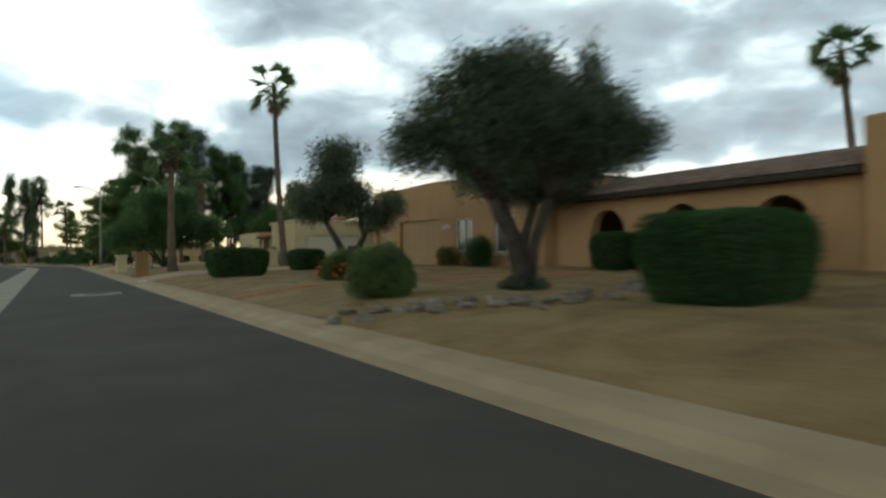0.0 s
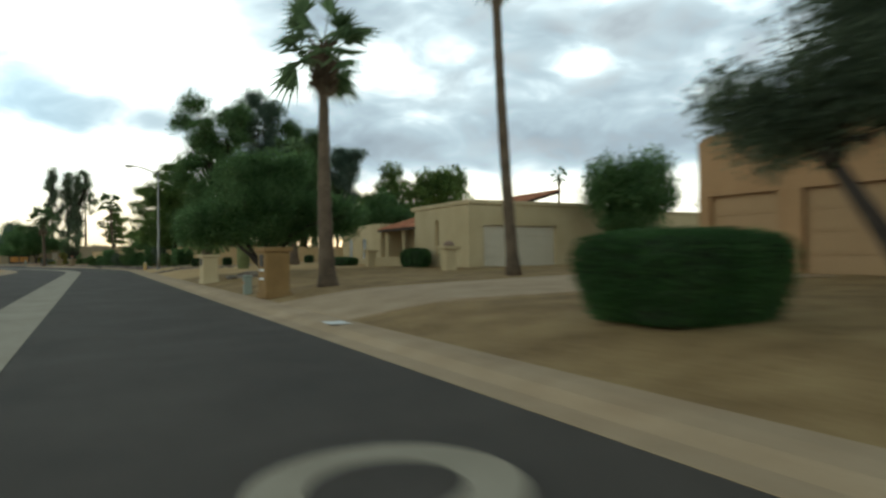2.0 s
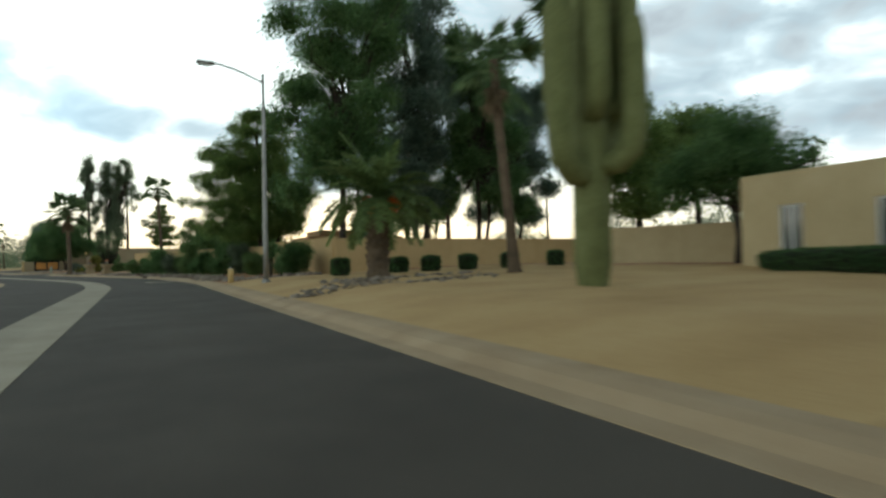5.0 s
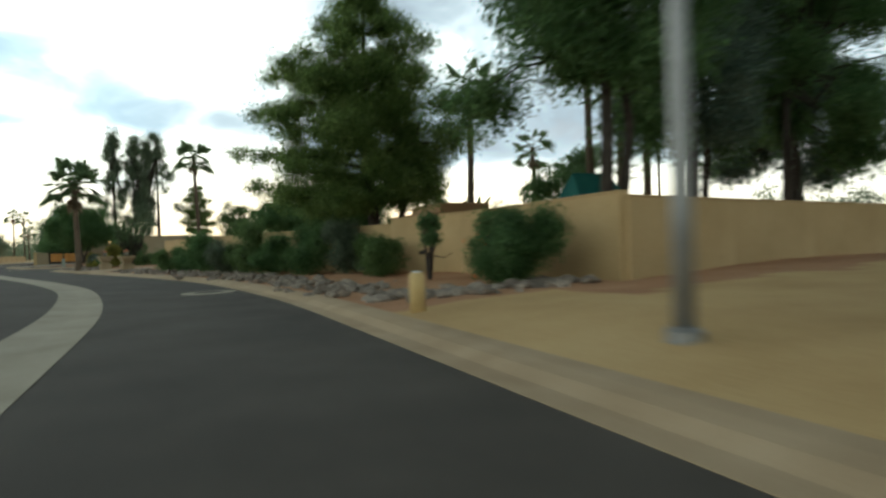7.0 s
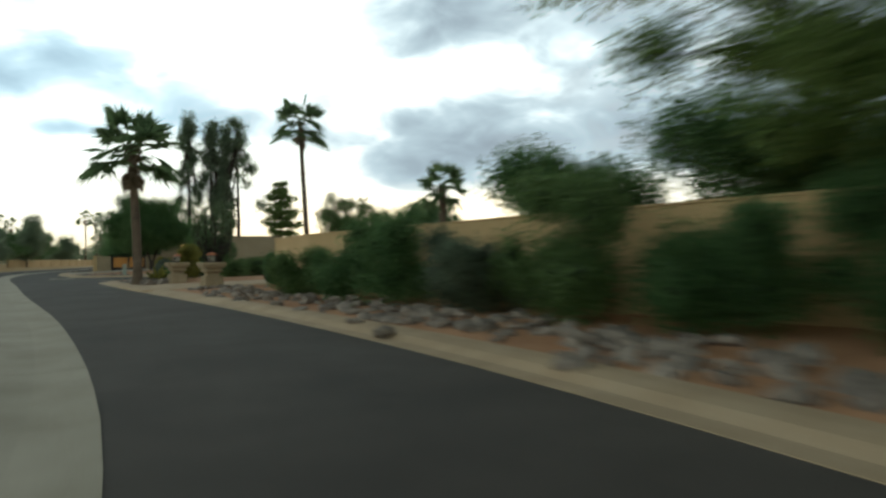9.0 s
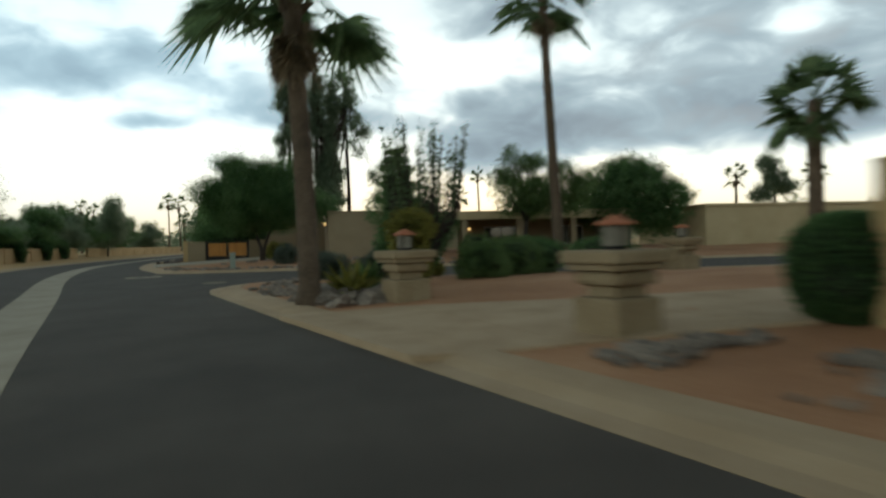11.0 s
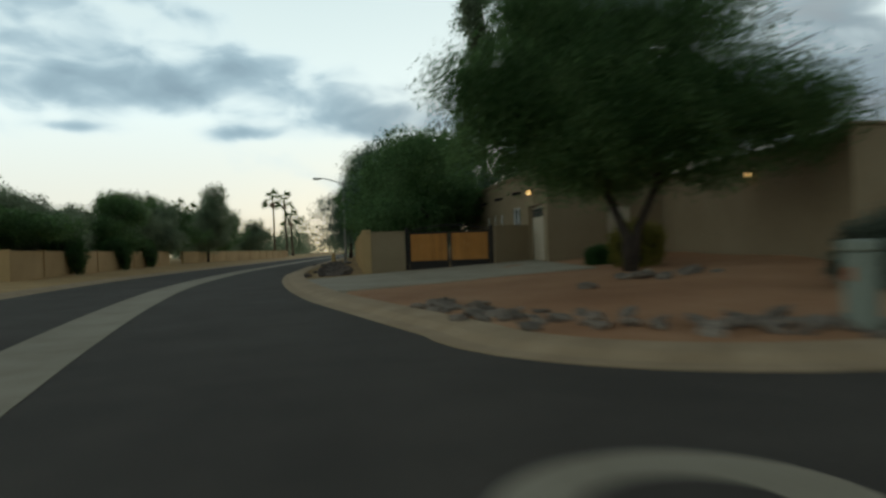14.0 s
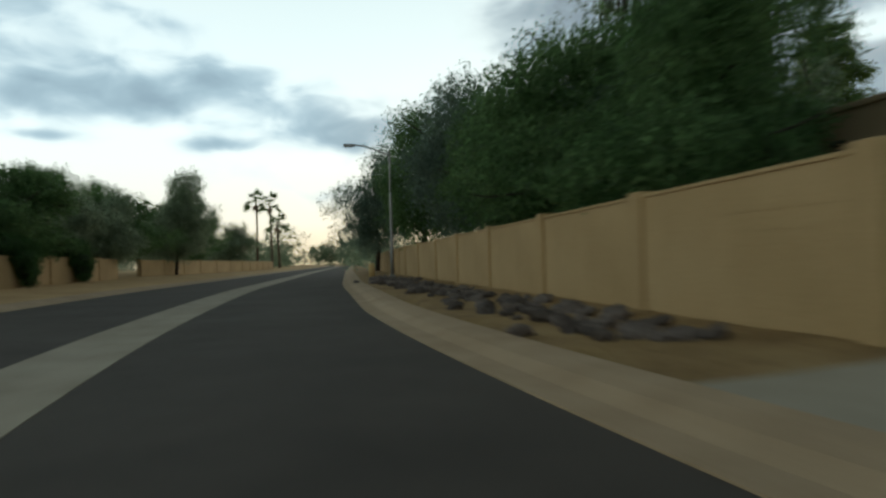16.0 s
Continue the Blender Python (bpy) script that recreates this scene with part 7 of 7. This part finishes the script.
# ---- across the street ----
LT = [(-35.2, 184.5, 4.5, 2.81), (-36.6, 190.5, 4.9, 3.05), (-37.2, 196.5, 5.2, 2.93), (-37.6, 202.5, 5.9, 3.2), (-38.2, 209.0, 6.5, 3.3), (-38.6, 215.5, 7.0, 3.4), (-39.6, 222.5, 7.8, 3.8), (-36.6, 230.5, 9.4, 3.42), (-39.5, 238.5, 8.0, 3.9), (-39.5, 250, 6.6, 4.15), (-39.0, 266, 6.4, 4.15), (-42, 187, 4.9, 3.42)]
for i, (x, y, h, r) in enumerate(LT):
    rr = np.random.default_rng(400 + i)
    blobs = [(rr.normal() * r * 0.4, rr.normal() * r * 0.4, h * q, r * w, r * w, h * 0.18) for q, w in ((0.36, 0.85), (0.56, 0.85), (0.86, 0.5), (0.66, 0.6), (0.28, 0.8), (0.48, 0.55), (0.72, 0.4))]
    tree("shade_tree", x, y, zat(x, y), "bushy green tree behind the garden wall across the street", [[(0, 0, 0, 0.16), (0.1, 0, h * 0.2, 0.12), (0, 0.1, h * 0.36, 0.09)]], blobs, 26000, 0.18, M_MESQUITE if i % 3 == 0 else M_HAZE_LEAF, 400 + i, clump=0.45, group="trees across the street")
for i, (x, y) in enumerate(((-33.3, 189.5), (-34.4, 199.3), (-35.0, 206.4))):
    shrub("hanging_shrub", x, y, zat(x, y), "dark green shrub spilling over the garden wall", [(-0.5, 0, 1.75, 0.9, 1.6, 0.65), (0.15, 0, 1.25, 0.55, 1.05, 0.5), (0.25, 0, 0.75, 0.45, 0.65, 0.45), (0.3, 0, 0.3, 0.35, 0.4, 0.32)], 12000, 0.09, M_HEDGE, 420 + i, group="shrubs over the wall", clump=0.2)
tree("sparse_tree", -25.6, 163.0, 0.2, "tall thin-leaved tree across the street", [[(0, 0, 0, 0.16), (0.1, 0, 1.8, 0.1), (0, 0, 3, 0.07)]], [(0, 0, 5.8, 1.6, 1.6, 1.3), (0.8, 0.3, 4.6, 1.3, 1.3, 0.9), (-0.9, 0, 4.2, 1.3, 1.3, 1.0), (1.2, 0.2, 3.3, 0.9, 0.9, 0.6)], 5000, 0.14, M_SHRUB, 430, clump=0.5, per=8)
for i, (x, y, h) in enumerate(((-39.6, 292, 12.6), (-37.2, 293, 12.2), (-35.0, 287, 8.2), (-62, 300, 12.0), (-60, 303, 11.0), (43.3, 186, 7.8), (49.6, 181, 7.6), (24, 230, 12.5), (66, 150, 14), (70, 110, 14), (74, 106, 13))):
    fan_palm("fan_palm", x, y, 0.5, h, "fan palm far off on the skyline", 440 + i, crown=1.5 if y > 250 else 1.0, n=20, skirt=0.6, group="far palms")


def far_trees():
    """Distant tree line round the neighbourhood: many loose clumps of foliage."""
    rng = np.random.default_rng(460)
    blobs = []
    for k in range(330):
        a = radians(-112 + 224 * (k + rng.random()) / 330)
        d = rng.uniform(210, 340)
        x, y = -14 + d * math.sin(a), 110 + d * math.cos(a)
        if abs(across(np.array(x), np.array(y))) < 14:
            continue
        h = rng.uniform(3.5, 8.5)
        r = rng.uniform(3.5, 7.0)
        blobs.append((x, y, h * 0.52, r, r, h * 0.55))
    near = []
    for k in range(60):
        x, y = rng.uniform(56, 100), rng.uniform(0, 210)
        h, r = rng.uniform(4, 8), rng.uniform(2.5, 4.5)
        near.append((x, y, h * 0.52, r, r, h * 0.55))
    for k in range(40):
        x, y = rng.uniform(-95, -40), rng.uniform(60, 240)
        h, r = rng.uniform(4, 8), rng.uniform(2.5, 4.5)
        near.append((x, y, h * 0.52, r, r, h * 0.55))
    for k in range(26):
        x, y = rng.uniform(-75, 10), rng.uniform(448, 480)
        blobs.append((x, y, 5.0, 6.0, 5.0, rng.uniform(4, 7)))
    for x, y, r, h in ((-41, 338, 6.0, 12.5), (-46, 352, 6.0, 8.5), (-24, 372, 5, 8.0), (-22, 330, 4.5, 7.5), (-21, 300, 4.0, 7.0), (-20.5, 270, 3.6, 7.0), (-19.6, 246, 3.0, 7.0)):
        blobs.append((x, y, h * 0.5, r, r, h * 0.52))
    # both tree lines take the leaf colour with haze mixed in
    ob = part("far_trees", leaves(rng, blobs, 170000, 0.62, 1.2, 10, 0, 1.8, 0.6), M_HAZE_LEAF)
    tagged(ob, "distant line of green trees round the houses, haze painted into their leaf colour", "trees", kind="stuff")
    ob = part("garden_trees", leaves(rng, near, 170000, 0.32, 0.8, 12, 0, 1.8, 0.6), M_HAZE_LEAF)
    tagged(ob, "green garden trees behind the houses on both sides", "trees", kind="stuff")


far_trees()
